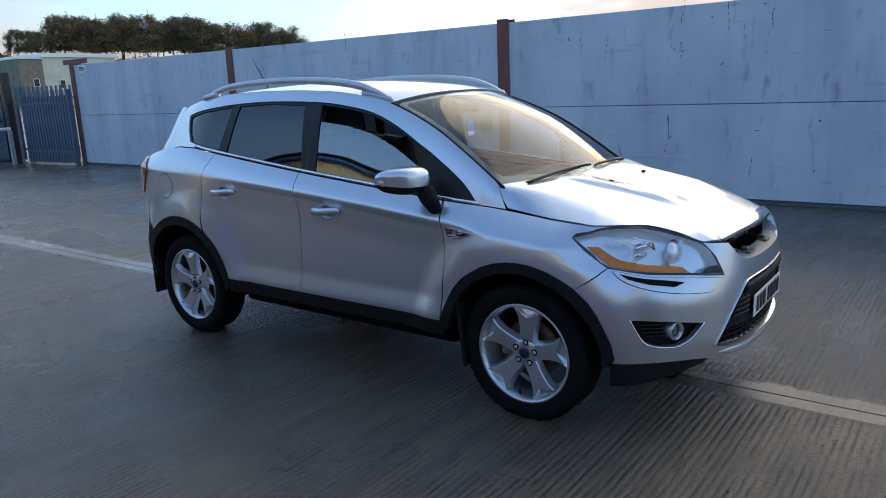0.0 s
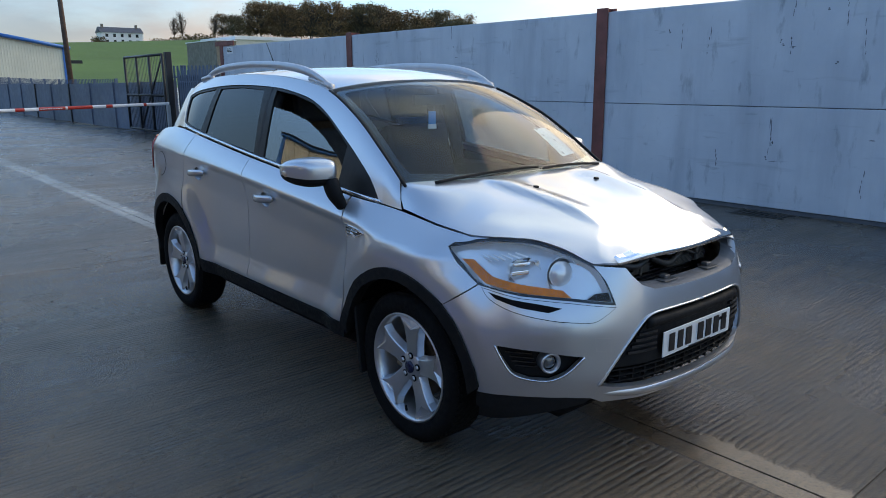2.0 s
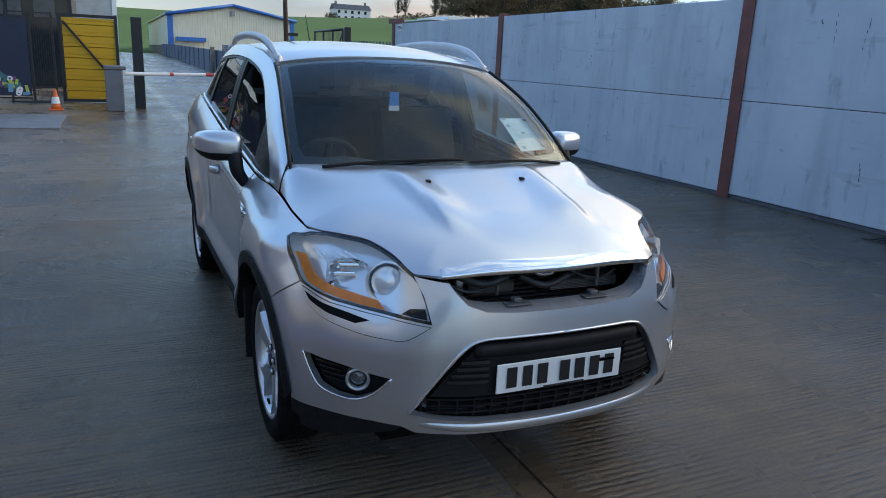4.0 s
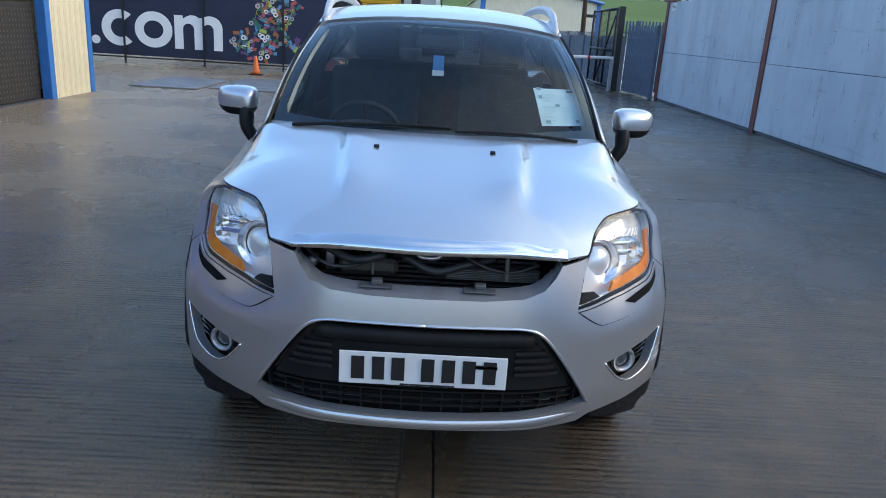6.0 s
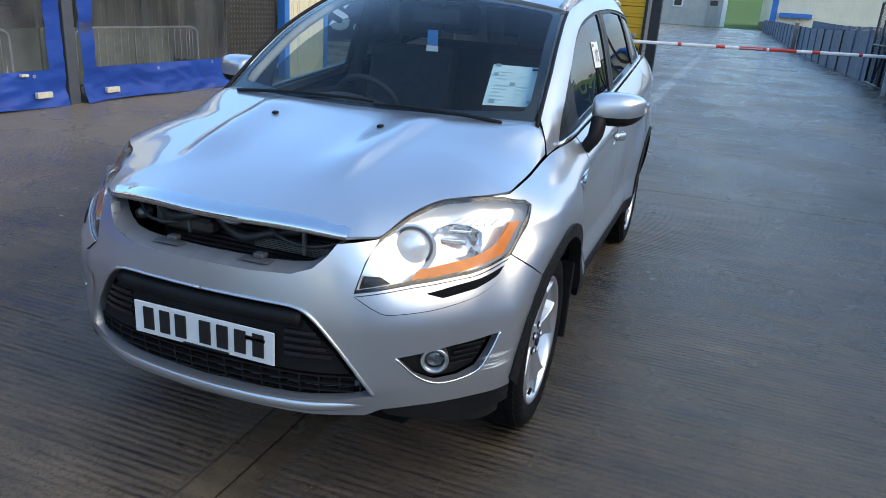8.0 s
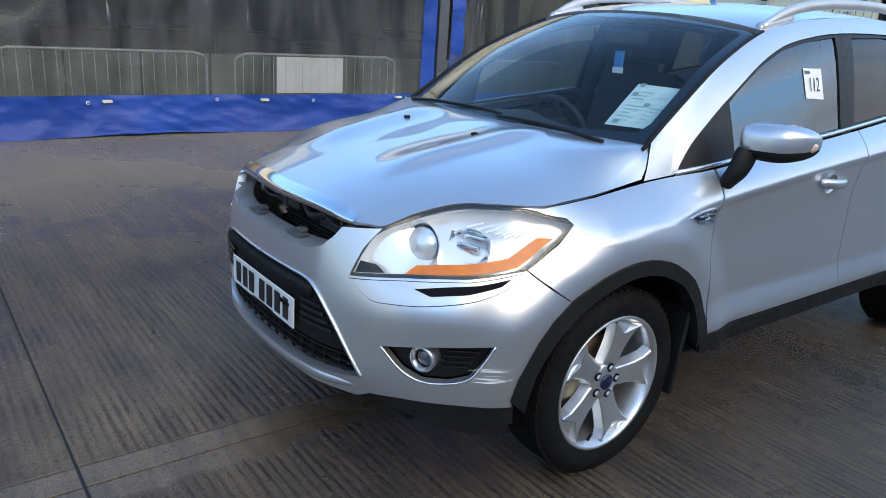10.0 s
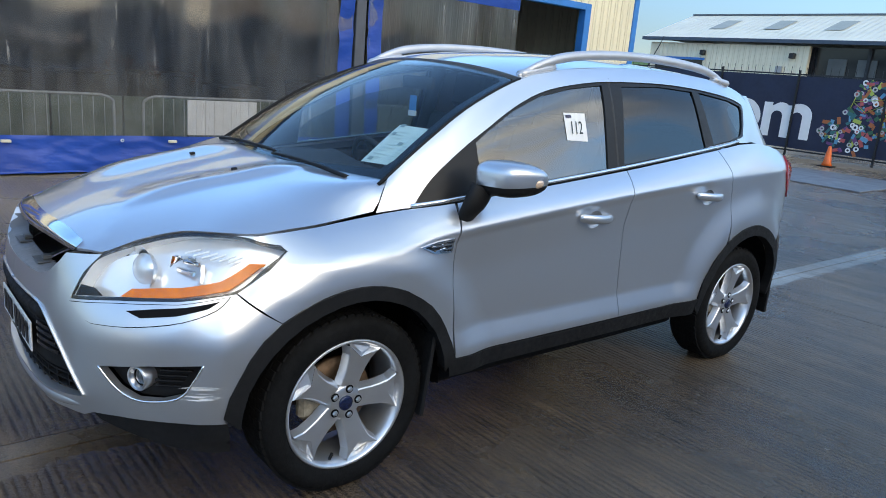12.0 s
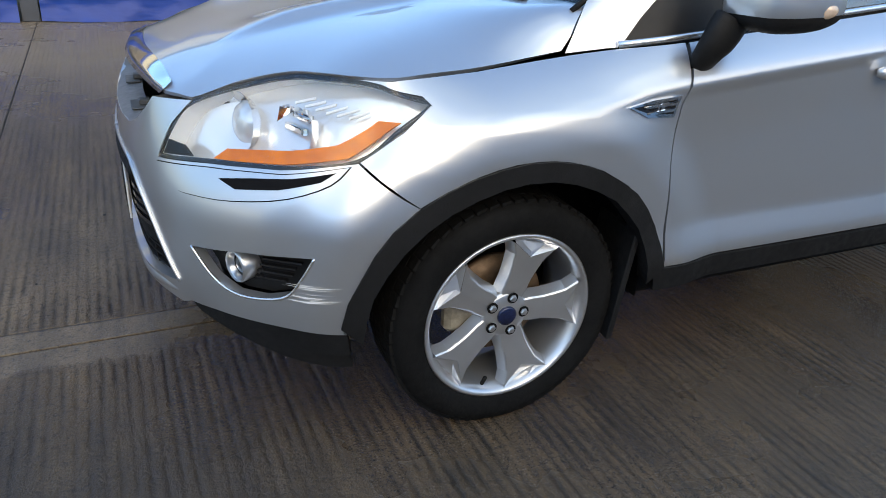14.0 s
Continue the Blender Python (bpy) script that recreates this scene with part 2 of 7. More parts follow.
TRIM_CLOTH = mat("seat_cloth", (0.035, 0.036, 0.040), 0.9, 0, 0.25, 20, 0.3, 300)
DASH = mat("dashboard_plastic", (0.028, 0.029, 0.031), 0.65, 0, 0.2, 15, 0.2, 260)
LINER = mat("roof_liner", (0.45, 0.44, 0.42), 0.9, 0, 0.08, 10)
PLATE_WHITE = mat("plate_white", (0.80, 0.80, 0.78), 0.35, 0, 0.05, 14)
PLATE_BLACK = mat("plate_black", (0.015, 0.015, 0.016), 0.4)
BADGE_BLUE = mat("badge_blue", (0.006, 0.014, 0.06), 0.2, 0.2, 0.1, 20, coat=0.6)
PAPER = mat("paper", (0.62, 0.76, 0.74), 0.8, 0, 0.05, 20)
PAPER_WHITE = mat("paper_white", (0.80, 0.80, 0.79), 0.8, 0, 0.04, 20)
INK = mat("ink", (0.03, 0.05, 0.06), 0.7)
TAG_BLUE = mat("tag_blue", (0.03, 0.25, 0.55), 0.5)


# ---- mesh helpers ----
def finish(name, me, material, parent=None, label="", smooth=False):
    for m in material if isinstance(material, (list, tuple)) else [material]:
        me.materials.append(m)
    if smooth:
        me.polygons.foreach_set("use_smooth", [True] * len(me.polygons))
    ob = new(name, me)
    if parent is not None:
        ob.parent = parent
    if label:
        tagged(ob, label)
    return ob


def part(name, bm, material, parent=None, label="", smooth=False):
    me = bpy.data.meshes.new(name)
    bm.normal_update()
    bm.to_mesh(me)
    bm.free()
    return finish(name, me, material, parent, label, smooth)


def thing(name, label, category, group="", at=(0, 0, 0), kind=""):
    ob = new(name)
    ob.location = at
    ob.empty_display_size = 0.1
    return tagged(ob, label, category, group, kind)


def add_box(bm, lo, hi, bev=0.0, m=None, seg=1):
    r = bmesh.ops.create_cube(bm, size=1)
    vs = r["verts"]
    for v in vs:
        v.co = Vector([(a + b) / 2 + c * (b - a) for a, b, c in zip(lo, hi, v.co)])
    if bev:
        es = list({e for v in vs for e in v.link_edges})
        r2 = bmesh.ops.bevel(bm, geom=es, offset=bev, segments=seg, profile=0.7, affect="EDGES")
        vs = list({v for f in r2["faces"] for v in f.verts} | {v for v in vs if v.is_valid})
    if m is not None:
        for v in vs:
            v.co = m @ v.co
    return vs


def box(name, lo, hi, material, parent=None, bev=0.0, label="", m=None, seg=1):
    bm = bmesh.new()
    add_box(bm, lo, hi, bev, m, seg)
    return part(name, bm, material, parent, label)


def add_revolve(bm, profile, seg, m, closed=False):
    """profile: (radius, height) pairs turned about the local z axis."""
    rings = []
    for r, h in profile:
        rings.append([bm.verts.new(m @ Vector((r * math.cos(2 * math.pi * k / seg), r * math.sin(2 * math.pi * k / seg), h))) for k in range(seg)])
    for a, b in zip(rings, rings[1:] + ([rings[0]] if closed else [])):
        for k in range(seg):
            bm.faces.new((a[k], a[(k + 1) % seg], b[(k + 1) % seg], b[k]))
    return rings


def revolve(name, profile, seg, m, material, parent=None, caps=True, smooth=True, closed=False, label=""):
    bm = bmesh.new()
    rings = add_revolve(bm, profile, seg, m, closed)
    if caps and not closed:
        for r in (rings[0][::-1], rings[-1]):
            bm.faces.new(r)
    bmesh.ops.recalc_face_normals(bm, faces=bm.faces)
    ob = part(name, bm, material, parent, label, smooth)
    return ob


def add_tube(bm, pts, radius, seg=8, flat=(1, 1), caps=True, up=(0, 0, 1)):
    """A tube along pts; radius may be one number or one per point; flat squashes it across and along up."""
    pts = [Vector(p) for p in pts]
    rs = [radius] * len(pts) if isinstance(radius, (int, float)) else radius
    rings = []
    for i, p in enumerate(pts):
        t = (pts[min(i + 1, len(pts) - 1)] - pts[max(i - 1, 0)]).normalized()
        u = Vector(up) - t * t.dot(Vector(up))
        u = u.normalized() if u.length > 1e-4 else t.orthogonal().normalized()
        s = t.cross(u)
        rings.append([bm.verts.new(p + rs[i] * (flat[0] * math.cos(a) * s + flat[1] * math.sin(a) * u)) for a in [2 * math.pi * k / seg for k in range(seg)]])
    for a, b in zip(rings, rings[1:]):
        for k in range(seg):
            bm.faces.new((a[k], a[(k + 1) % seg], b[(k + 1) % seg], b[k]))
    if caps:
        bm.faces.new(rings[0][::-1])
        bm.faces.new(rings[-1])


def tube(name, pts, radius, material, parent=None, seg=8, flat=(1, 1), label="", up=(0, 0, 1)):
    bm = bmesh.new()
    add_tube(bm, pts, radius, seg, flat, True, up)
    bmesh.ops.recalc_face_normals(bm, faces=bm.faces)
    return part(name, bm, material, parent, label, True)


def text_mesh(body, size, extrude, m, material, name="lettering", parent=None, label="", width=None):
    cu = bpy.data.curves.new(name, "FONT")
    cu.body, cu.size, cu.extrude, cu.align_x, cu.align_y = body, size, extrude, "CENTER", "CENTER"
    tmp = bpy.data.objects.new("tmp", cu)
    scene.collection.objects.link(tmp)
    bpy.context.view_layer.update()
    me = bpy.data.meshes.new_from_object(tmp.evaluated_get(bpy.context.evaluated_depsgraph_get()))
    bpy.data.objects.remove(tmp)
    if width:
        xs = [v.co.x for v in me.vertices]
        me.transform(Matrix.Diagonal((width / (max(xs) - min(xs)), 1, 1, 1)))
    me.transform(m)
    return finish(name, me, material, parent, label)


def curve_of(knots):
    """A smooth function through (x, value) knots."""
    ks = sorted(knots)
    xs, ys = [k[0] for k in ks], [k[1] for k in ks]
    n = len(xs)
    tan = []
    for i in range(n):
        a, b = max(i - 1, 0), min(i + 1, n - 1)
        tan.append((ys[b] - ys[a]) / (xs[b] - xs[a]))

    def f(x):
        if x <= xs[0]:
            return ys[0] + tan[0] * (x - xs[0]) * 0.5
        if x >= xs[-1]:
            return ys[-1] + tan[-1] * (x - xs[-1]) * 0.5
        i = 0
        while xs[i + 1] < x:
            i += 1
        h = xs[i + 1] - xs[i]
        t = (x - xs[i]) / h
        t2, t3 = t * t, t * t * t
        return (2 * t3 - 3 * t2 + 1) * ys[i] + (t3 - 2 * t2 + t) * h * tan[i] + (3 * t2 - 2 * t3) * ys[i + 1] + (t3 - t2) * h * tan[i + 1]
    return f


def spl(pts, per=6):
    """Points of a smooth line through pts (any dimension), ends included."""
    P = [Vector(p) for p in pts]
    out = []
    for i in range(len(P) - 1):
        p0, p1, p2, p3 = P[max(i - 1, 0)], P[i], P[i + 1], P[min(i + 2, len(P) - 1)]
        for k in range(per):
            t = k / per
            out.append(tuple(0.5 * (2 * p1 + (p2 - p0) * t + (2 * p0 - 5 * p1 + 4 * p2 - p3) * t * t + (3 * p1 - p0 - 3 * p2 + p3) * t ** 3)))
    return out + [tuple(P[-1])]


def sstep(a, b, x):
    t = min(1, max(0, (x - a) / (b - a)))
    return t * t * (3 - 2 * t)


def softplus(x, w):
    return max(x, 0) if abs(x) > 12 * w else w * math.log(1 + math.exp(x / w))


def inside(poly, x, y):
    c, j = False, len(poly) - 1
    for i in range(len(poly)):
        (xi, yi), (xj, yj) = poly[i], poly[j]
        if (yi > y) != (yj > y) and x < (xj - xi) * (y - yi) / (yj - yi) + xi:
            c = not c
        j = i
    return c


def densify(poly, step):
    out = []
    for (x0, y0), (x1, y1) in zip(poly, poly[1:] + poly[:1]):
        d = math.hypot(x1 - x0, y1 - y0)
        if d < 1e-5:
            continue
        n = max(1, math.ceil(d / step))
        out += [(x0 + (x1 - x0) * k / n, y0 + (y1 - y0) * k / n) for k in range(n)]
    return out


def near_loop(loop, x, y):
    best = 9
    for (x0, y0), (x1, y1) in zip(loop, loop[1:] + loop[:1]):
        dx, dy = x1 - x0, y1 - y0
        t = max(0, min(1, ((x - x0) * dx + (y - y0) * dy) / (dx * dx + dy * dy + 1e-12)))
        best = min(best, (x - x0 - t * dx) ** 2 + (y - y0 - t * dy) ** 2)
    return math.sqrt(best)


def sheet(name, surf, outline, material, parent=None, holes=(), step=0.03, lift=0.0, thick=0.012, label="", centre=(0, 0, 0.7), ribs=()):
    """A curved panel: the outline (less its holes), laid in the surface's own two coordinates, lifted off it and given a returned edge."""
    loops = [densify(list(outline), step)] + [densify(list(h), step) for h in holes]
    pts, edges = [], []
    for lp in loops:
        b = len(pts)
        pts += lp
        edges += [(b + k, b + (k + 1) % len(lp)) for k in range(len(lp))]
    lines = []
    for rib in ribs:
        keep = [inside(loops[0], *q) and not any(inside(h, *q) for h in loops[1:]) and min(near_loop(lp, *q) for lp in loops) > 0.004 for q in rib]
        for k in range(len(rib) - 1):
            if keep[k] and keep[k + 1]:
                edges.append((len(pts), len(pts) + 1))
                pts += [rib[k], rib[k + 1]]
                lines.append((rib[k], rib[k + 1]))
    us, vs = [p[0] for p in loops[0]], [p[1] for p in loops[0]]
    u = min(us) + step * 0.5
    while u < max(us):
        v = min(vs) + step * 0.5
        while v < max(vs):
            if inside(loops[0], u, v) and not any(inside(h, u, v) for h in loops[1:]) and min(near_loop(lp, u, v) for lp in loops) > step * 0.4 and not any(abs(v - (a[1] + b[1]) / 2) < 0.014 and min(a[0], b[0]) - 0.01 < u < max(a[0], b[0]) + 0.01 for a, b in lines):
                pts.append((u, v))
            v += step
        u += step
    V, _, F, *_ = delaunay_2d_cdt([Vector(p) for p in pts], edges, [], 1, 1e-5)
    mid = lambda f: (sum(V[i][0] for i in f) / len(f), sum(V[i][1] for i in f) / len(f))
    F = [f for f in F if inside(loops[0], *mid(f)) and not any(inside(h, *mid(f)) for h in loops[1:])]
    top, nor = [], []
    e = 0.002
    ctr = Vector(centre)
    for p in V:
        a = surf(p[0], p[1])
        n = (surf(p[0] + e, p[1]) - surf(p[0] - e, p[1])).cross(surf(p[0], p[1] + e) - surf(p[0], p[1] - e))
        n = n.normalized() if n.length > 1e-12 else Vector((0, 0, 1))
        if n.dot(a - ctr) < 0:
            n = -n
        nor.append(n)
        top.append(a + n * lift)
    faces = []
    for f in F:
        a, b, c = (top[i] for i in f[:3])
        faces.append(tuple(f) if (b - a).cross(c - a).dot(nor[f[0]]) > 0 else tuple(f[::-1]))
    ne = {}
    for f in faces:
        for i in range(len(f)):
            ne[(f[i], f[(i + 1) % len(f)])] = True
    verts, nsm = list(top), [tuple(n) for n in nor]
    smooth = [True] * len(faces)
    if thick:
        rim = {}
        for (i, j) in [k for k in ne if (k[1], k[0]) not in ne]:
            for q in (i, j):
                if q not in rim:
                    rim[q] = len(verts)
                    verts += [top[q], top[q] - nor[q] * thick]
                    nsm += [(0, 0, 0), (0, 0, 0)]
            faces.append((rim[j], rim[i], rim[i] + 1, rim[j] + 1))
            smooth.append(False)
    me = bpy.data.meshes.new(name)
    me.from_pydata([tuple(v) for v in verts], [], faces)
    me.polygons.foreach_set("use_smooth", smooth)
    me.normals_split_custom_set_from_vertices(nsm)
    return finish(name, me, material, parent, label)


def inset(poly, d):
    """The outline drawn in by d on every side."""
    area = sum(a[0] * b[1] - b[0] * a[1] for a, b in zip(poly, poly[1:] + poly[:1]))
    s = 1 if area > 0 else -1
    out = []
    n = len(poly)
    for i in range(n):
        a, b, c = Vector(poly[i - 1]), Vector(poly[i]), Vector(poly[(i + 1) % n])
        d1, d2 = (b - a), (c - b)
        d1 = d1.normalized() if d1.length > 1e-6 else d2.normalized()
        d2 = d2.normalized() if d2.length > 1e-6 else d1
        n1, n2 = Vector((-d1.y, d1.x)) * s, Vector((-d2.y, d2.x)) * s
        k = (n1 + n2)
        k = k / max(0.35, k.length_squared / 2) if k.length > 1e-4 else n1
        out.append(tuple(b + k * d))
    return out


# ---- the car: x ahead, y to its left, on the ground at z = 0 ----
WB, HUB_Z, TRACK = 1.345, 0.340, 0.865
PLAN = [(2.27, 0), (2.252, 0.30), (2.210, 0.45), (2.146, 0.578), (2.041, 0.711), (1.894, 0.820), (1.62, 0.886), (1.30, 0.899), (0.85, 0.900), (0.0, 0.905),
        (-0.9, 0.905), (-1.35, 0.900), (-1.72, 0.868), (-1.98, 0.775), (-2.12, 0.60), (-2.18, 0.30), (-2.20, 0)]
_line = spl([(2.252, -0.30)] + PLAN + [(-2.18, -0.30)], 24)[24:-24]
_us = [0.0]
for _a, _b in zip(_line, _line[1:]):
    _us.append(_us[-1] + math.hypot(_b[0] - _a[0], _b[1] - _a[1]))
_fx, _fy = curve_of([(s, p[0]) for s, p in zip(_us[::6], _line[::6])]), curve_of([(s, p[1]) for s, p in zip(_us[::6], _line[::6])])
U_END = _us[-1]

crease = curve_of([(1.6, 0.89), (1.2, 0.925), (0.92, 0.965), (0.04, 1.05), (-0.92, 1.115), (-1.66, 1.14), (-2.2, 1.14)])
belt = curve_of([(1.9, 0.965), (1.7, 0.985), (1.46, 1.008), (1.21, 1.036), (1.05, 1.054), (0.38, 1.12), (-0.21, 1.18), (-1.01, 1.275), (-1.3, 1.31), (-1.6, 1.29), (-2.2, 1.2)])
lean = curve_of([(0, 0.06), (0.30, 0.065), (0.42, 0.075), (0.50, 0.11), (0.60, 0.180), (0.70, 0.170), (0.77, 0.150), (0.83, 0.118), (0.87, 0.10), (0.905, 0.085)])


def body(u, z):
    """The lower body: u runs round the plan from the nose (0) along the left side, z is the height."""
    s = 1 if u >= 0 else -1
    a = min(abs(u), U_END)
    X, Y = _fx(a), _fy(a)
    tx, ty = _fx(a + 0.004) - _fx(a - 0.004), _fy(a + 0.004) - _fy(a - 0.004)
    l = math.hypot(tx, ty)
    nx, ny = ty / l, -tx / l
    nx, ny = (nx, ny) if nx * X + ny * Y > 0 else (-nx, -ny)
    w = sstep(1.45, 1.78, X)
    side = front = back = 0.0
    zc, zb = crease(X), belt(X)
    if w < 1:
        t = softplus(z - zc, 0.005) / max(0.05, zb - zc)
        side -= (0.085 + 0.034 * sstep(0.9, 1.2, X)) * (0.55 * t + 0.45 * t * t)
        door = sstep(1.15, 0.75, X) * sstep(-1.05, -0.6, X)
        side -= door * (0.028 * (0.45 * sstep(zc + 0.004, zc - 0.045, z) + 0.55 * sstep(zc, zc - 0.20, z)) - 0.28 * softplus(0.565 - z, 0.006))
        low = 0.47
        side -= 0.45 * softplus(low - z, 0.010) * door + 0.03 * sstep(0.58, 0.30, z) * (1 - door)
        for hx, reach in ((WB, 0.70), (-WB, 0.72)):
            r = math.hypot(X - hx, z - HUB_Z)
            if r < reach and z > 0.3:
                side += 0.030 * sstep(reach, 0.53, r) * sstep(zb, zc - 0.10, z)
    if w > 0:
        back = lean(Y) * (softplus(z - 0.64, 0.012) / 0.34) ** 1.55 * w
        front -= 0.30 * softplus(0.46 - z, 0.012) ** 1.25 * (1 - 0.5 * sstep(0.50, 0.74, Y))
        r = math.hypot(X - WB, z - HUB_Z)
        if r < 0.7 and z > 0.3 and X < 2.0:
            front += 0.030 * sstep(0.70, 0.53, r) * sstep(0.93, 0.78, z) * sstep(2.0, 1.8, X)
    d = side * (1 - w) + front * w
    q = sstep(1.60, 1.85, X)
    return Vector((X + nx * d - back * 0.97 * q, s * (Y + ny * d - back * ((0.24 + 0.62 * sstep(0.52, 0.80, Y)) * q * min(1, Y / 0.4) + 1 - q)), z))


def bodyR(u, z):
    p = body(u, z)
    return Vector((p.x, -p.y, p.z))


_grid = {}


def at(x, y, z):
    """The body coordinate (u, z) that lies nearest to a place, on the left side."""
    key = round(z, 3)
    if key not in _grid:
        _grid[key] = [(k * U_END / 700, body(k * U_END / 700, z)) for k in range(701)]
    return (min(_grid[key], key=lambda q: (q[1].x - x) ** 2 + (q[1].y - abs(y)) ** 2)[0], z)


def side(x, z):
    return at(x, 0.9 if -1.6 < x < 1.6 else (0.85 if x > 0 else 0.85), z)


def arch(cx, r, a0, a1, n=18):
    """Points of a wheel arch on the body side, from angle a0 to a1 (degrees, 0 ahead, 90 up)."""
    return [(cx + r * math.cos(radians(a0 + (a1 - a0) * k / n)), HUB_Z + r * math.sin(radians(a0 + (a1 - a0) * k / n))) for k in range(n + 1)]


# the roof edge and windscreen edge, left side
EDGE = [(1.20, 0.733, 1.108), (1.13, 0.725, 1.158), (0.90, 0.700, 1.315), (0.70, 0.672, 1.432), (0.38, 0.632, 1.560), (0.10, 0.632, 1.618), (-0.2, 0.636, 1.645),
        (-0.6, 0.636, 1.655), (-1.0, 0.626, 1.645), (-1.37, 0.602, 1.610), (-1.62, 0.575, 1.560)]
edge_y, edge_z = curve_of([(p[0], p[1]) for p in EDGE]), curve_of([(p[0], p[2]) for p in EDGE])


def house(x, z):
    """The glasshouse side above the belt, left."""
    zb, ze, ye = belt(x) - 0.01, edge_z(x), edge_y(x)
    yb = 0.812 - 0.03 * sstep(0.85, 1.2, x) - 0.10 * sstep(-1.1, -1.75, x)
    t = max(-0.3, min(1.25, (z - zb) / max(0.04, ze - zb)))
    f = 0.76 * t + 0.24 * t ** 5 if t > 0 else 0.76 * t
    return Vector((x, yb - (yb - ye) * f, z))


def screen(s, t):
    """The windscreen: s from the bottom (0) to the top (1), t across from -1 to 1."""
    x = 1.165 - 0.785 * s
    bow, rise = 0.155 - 0.075 * s, 0.0 + 0.055 * s
    ey, ez = edge_y(x), edge_z(x)
    q = 1 - t * t
    return Vector((x + bow * q + 0.02 * math.sin(math.pi * s) * q, ey * t, ez + rise * q - 0.004))


roof_mid = curve_of([(0.46, 1.615), (0.2, 1.660), (-0.2, 1.695), (-0.6, 1.700), (-1.0, 1.685), (-1.4, 1.645), (-1.72, 1.59)])


def roof(x, t):
    q = 1 - abs(t) ** 2.2
    xx = x + 0.075 * sstep(-0.4, 0.38, x) * q - 0.10 * sstep(-1.0, -1.62, x) * q
    return Vector((xx, edge_y(x) * t, edge_z(x) + (roof_mid(xx) - edge_z(x)) * q))


hood_mid = curve_of([(1.20, 1.160), (1.35, 1.142), (1.52, 1.112), (1.75, 1.068), (1.95, 1.020), (2.10, 0.972), (2.22, 0.925)])
# the bonnet's edge along the wing and the lamp, left side
WING_TOP = [(1.21, 0.80, 1.036), (1.30, 0.80, 1.026), (1.46, 0.80, 1.006), (1.58, 0.795, 0.996), (1.67, 0.785, 0.988)]
LAMP_TOP = [(1.76, 0.745, 0.986), (1.82, 0.69, 0.985), (1.89, 0.62, 0.975), (1.98, 0.555, 0.945), (2.09, 0.505, 0.900)]
_rim = [body(*at(*q)) + Vector((0, 0, 0.004)) for q in [(1.12, 0.80, 1.045)] + WING_TOP + LAMP_TOP] + [Vector((2.140, 0.455, 0.906))]
RIM = [Vector(q) for q in spl(_rim, 5)]


def hood_base(x, y):
    return hood_mid(x) - (0.030 + 0.035 * sstep(1.15, 1.5, x)) * y * y


def hood(x, y):
    a = abs(y)
    best, drop, total = 9.0, 0.0, 0.0
    for p, q in zip(RIM, RIM[1:]):
        dx, dy = q.x - p.x, q.y - p.y
        t = max(0, min(1, ((x - p.x) * dx + (a - p.y) * dy) / (dx * dx + dy * dy)))
        ex, ey = p.x + t * dx, p.y + t * dy
        d = (x - ex) ** 2 + (a - ey) ** 2
        best = min(best, d)
        k = 1 / (d + 2e-4) ** 2
        drop += k * (p.z + t * (q.z - p.z) - hood_base(ex, ey))
        total += k
    drop /= total
    reach = 0.11 + 0.25 * sstep(1.18, 1.50, x)
    z = hood_base(x, y) + drop * max(0, 1 - math.sqrt(best) / reach) ** 2.7
    ry = 0.335 - 0.05 * sstep(1.3, 2.0, x)
    fade = sstep(1.22, 1.45, x) * sstep(2.02, 1.78, x)
    k = a - ry
    z += fade * 0.026 * (math.exp(-(k / 0.035) ** 2) if k > 0 else math.exp(-(k / 0.11) ** 2))
    return Vector((x, y, z))


car = thing("car", "silver five-door car with its upper grille missing, on wet concrete", "car")


def build_body_side(s):
    surf = body if s > 0 else bodyR
    hs = house if s > 0 else (lambda x, z: Vector((house(x, z).x, -house(x, z).y, z)))
    AF, AR = 0.472, 0.500
    G = 0.0022

    def P(name, pts, material=PAINT, parent=car, **k):
        o = [side(x, z) if len(q) == 2 else at(*q) for q in pts for x, z in [(q[0], q[-1])]]
        return sheet(name, surf, inset(o, G), material, parent, **k)

    spread = [1.14 - 2.85 * k / 95 for k in range(96)]
    ribs_z = [lambda x, d=d: crease(x) + d for d in (0.022, 0.009, 0.0, -0.009, -0.024, -0.045)] + [lambda x, d=d: d for d in (0.58, 0.565, 0.55)]
    ribs = [[side(x, f(x)) for x in spread] for f in ribs_z]
    cups = [(*side(x, z), [(side(x, z)[0] + 0.052 * math.cos(a), z - 0.004 + 0.042 * math.sin(a)) for a in [2 * math.pi * k / 24 for k in range(24)]]) for x, z in ((0.065, 0.965), (-0.850, 1.027))]

    # front wing
    wing = [(0.893, 0.46)] + arch(WB, AF, 163, 53)
    wing += [(1.70, 0.86, 0.765), (1.765, 0.825, 0.815), (1.66, 0.83, 0.885), (1.590, 0.82, 0.942), (1.61, 0.81, 0.957), (1.70, 0.785, 0.976), (1.75, 0.755, 0.985)] + WING_TOP[::-1] + [(1.06, 0.80, 1.052), (0.868, 0.82, 1.068)]
    P("front_wing", wing + [(0.895, 0.92), (0.905, 0.75)], step=0.024, ribs=ribs[:6])
    # doors
    fd = [(0.88, 0.45), (0.905, 0.75), (0.895, 0.92), (0.868, 1.068)] + [(x, belt(x) - 0.004) for x in (0.6, 0.3, 0.0, -0.19)] + [(-0.17, 0.92), (-0.18, 0.65), (-0.20, 0.45)]
    front_door = P("front_door", fd, step=0.026, ribs=ribs, holes=[cups[0][2]])
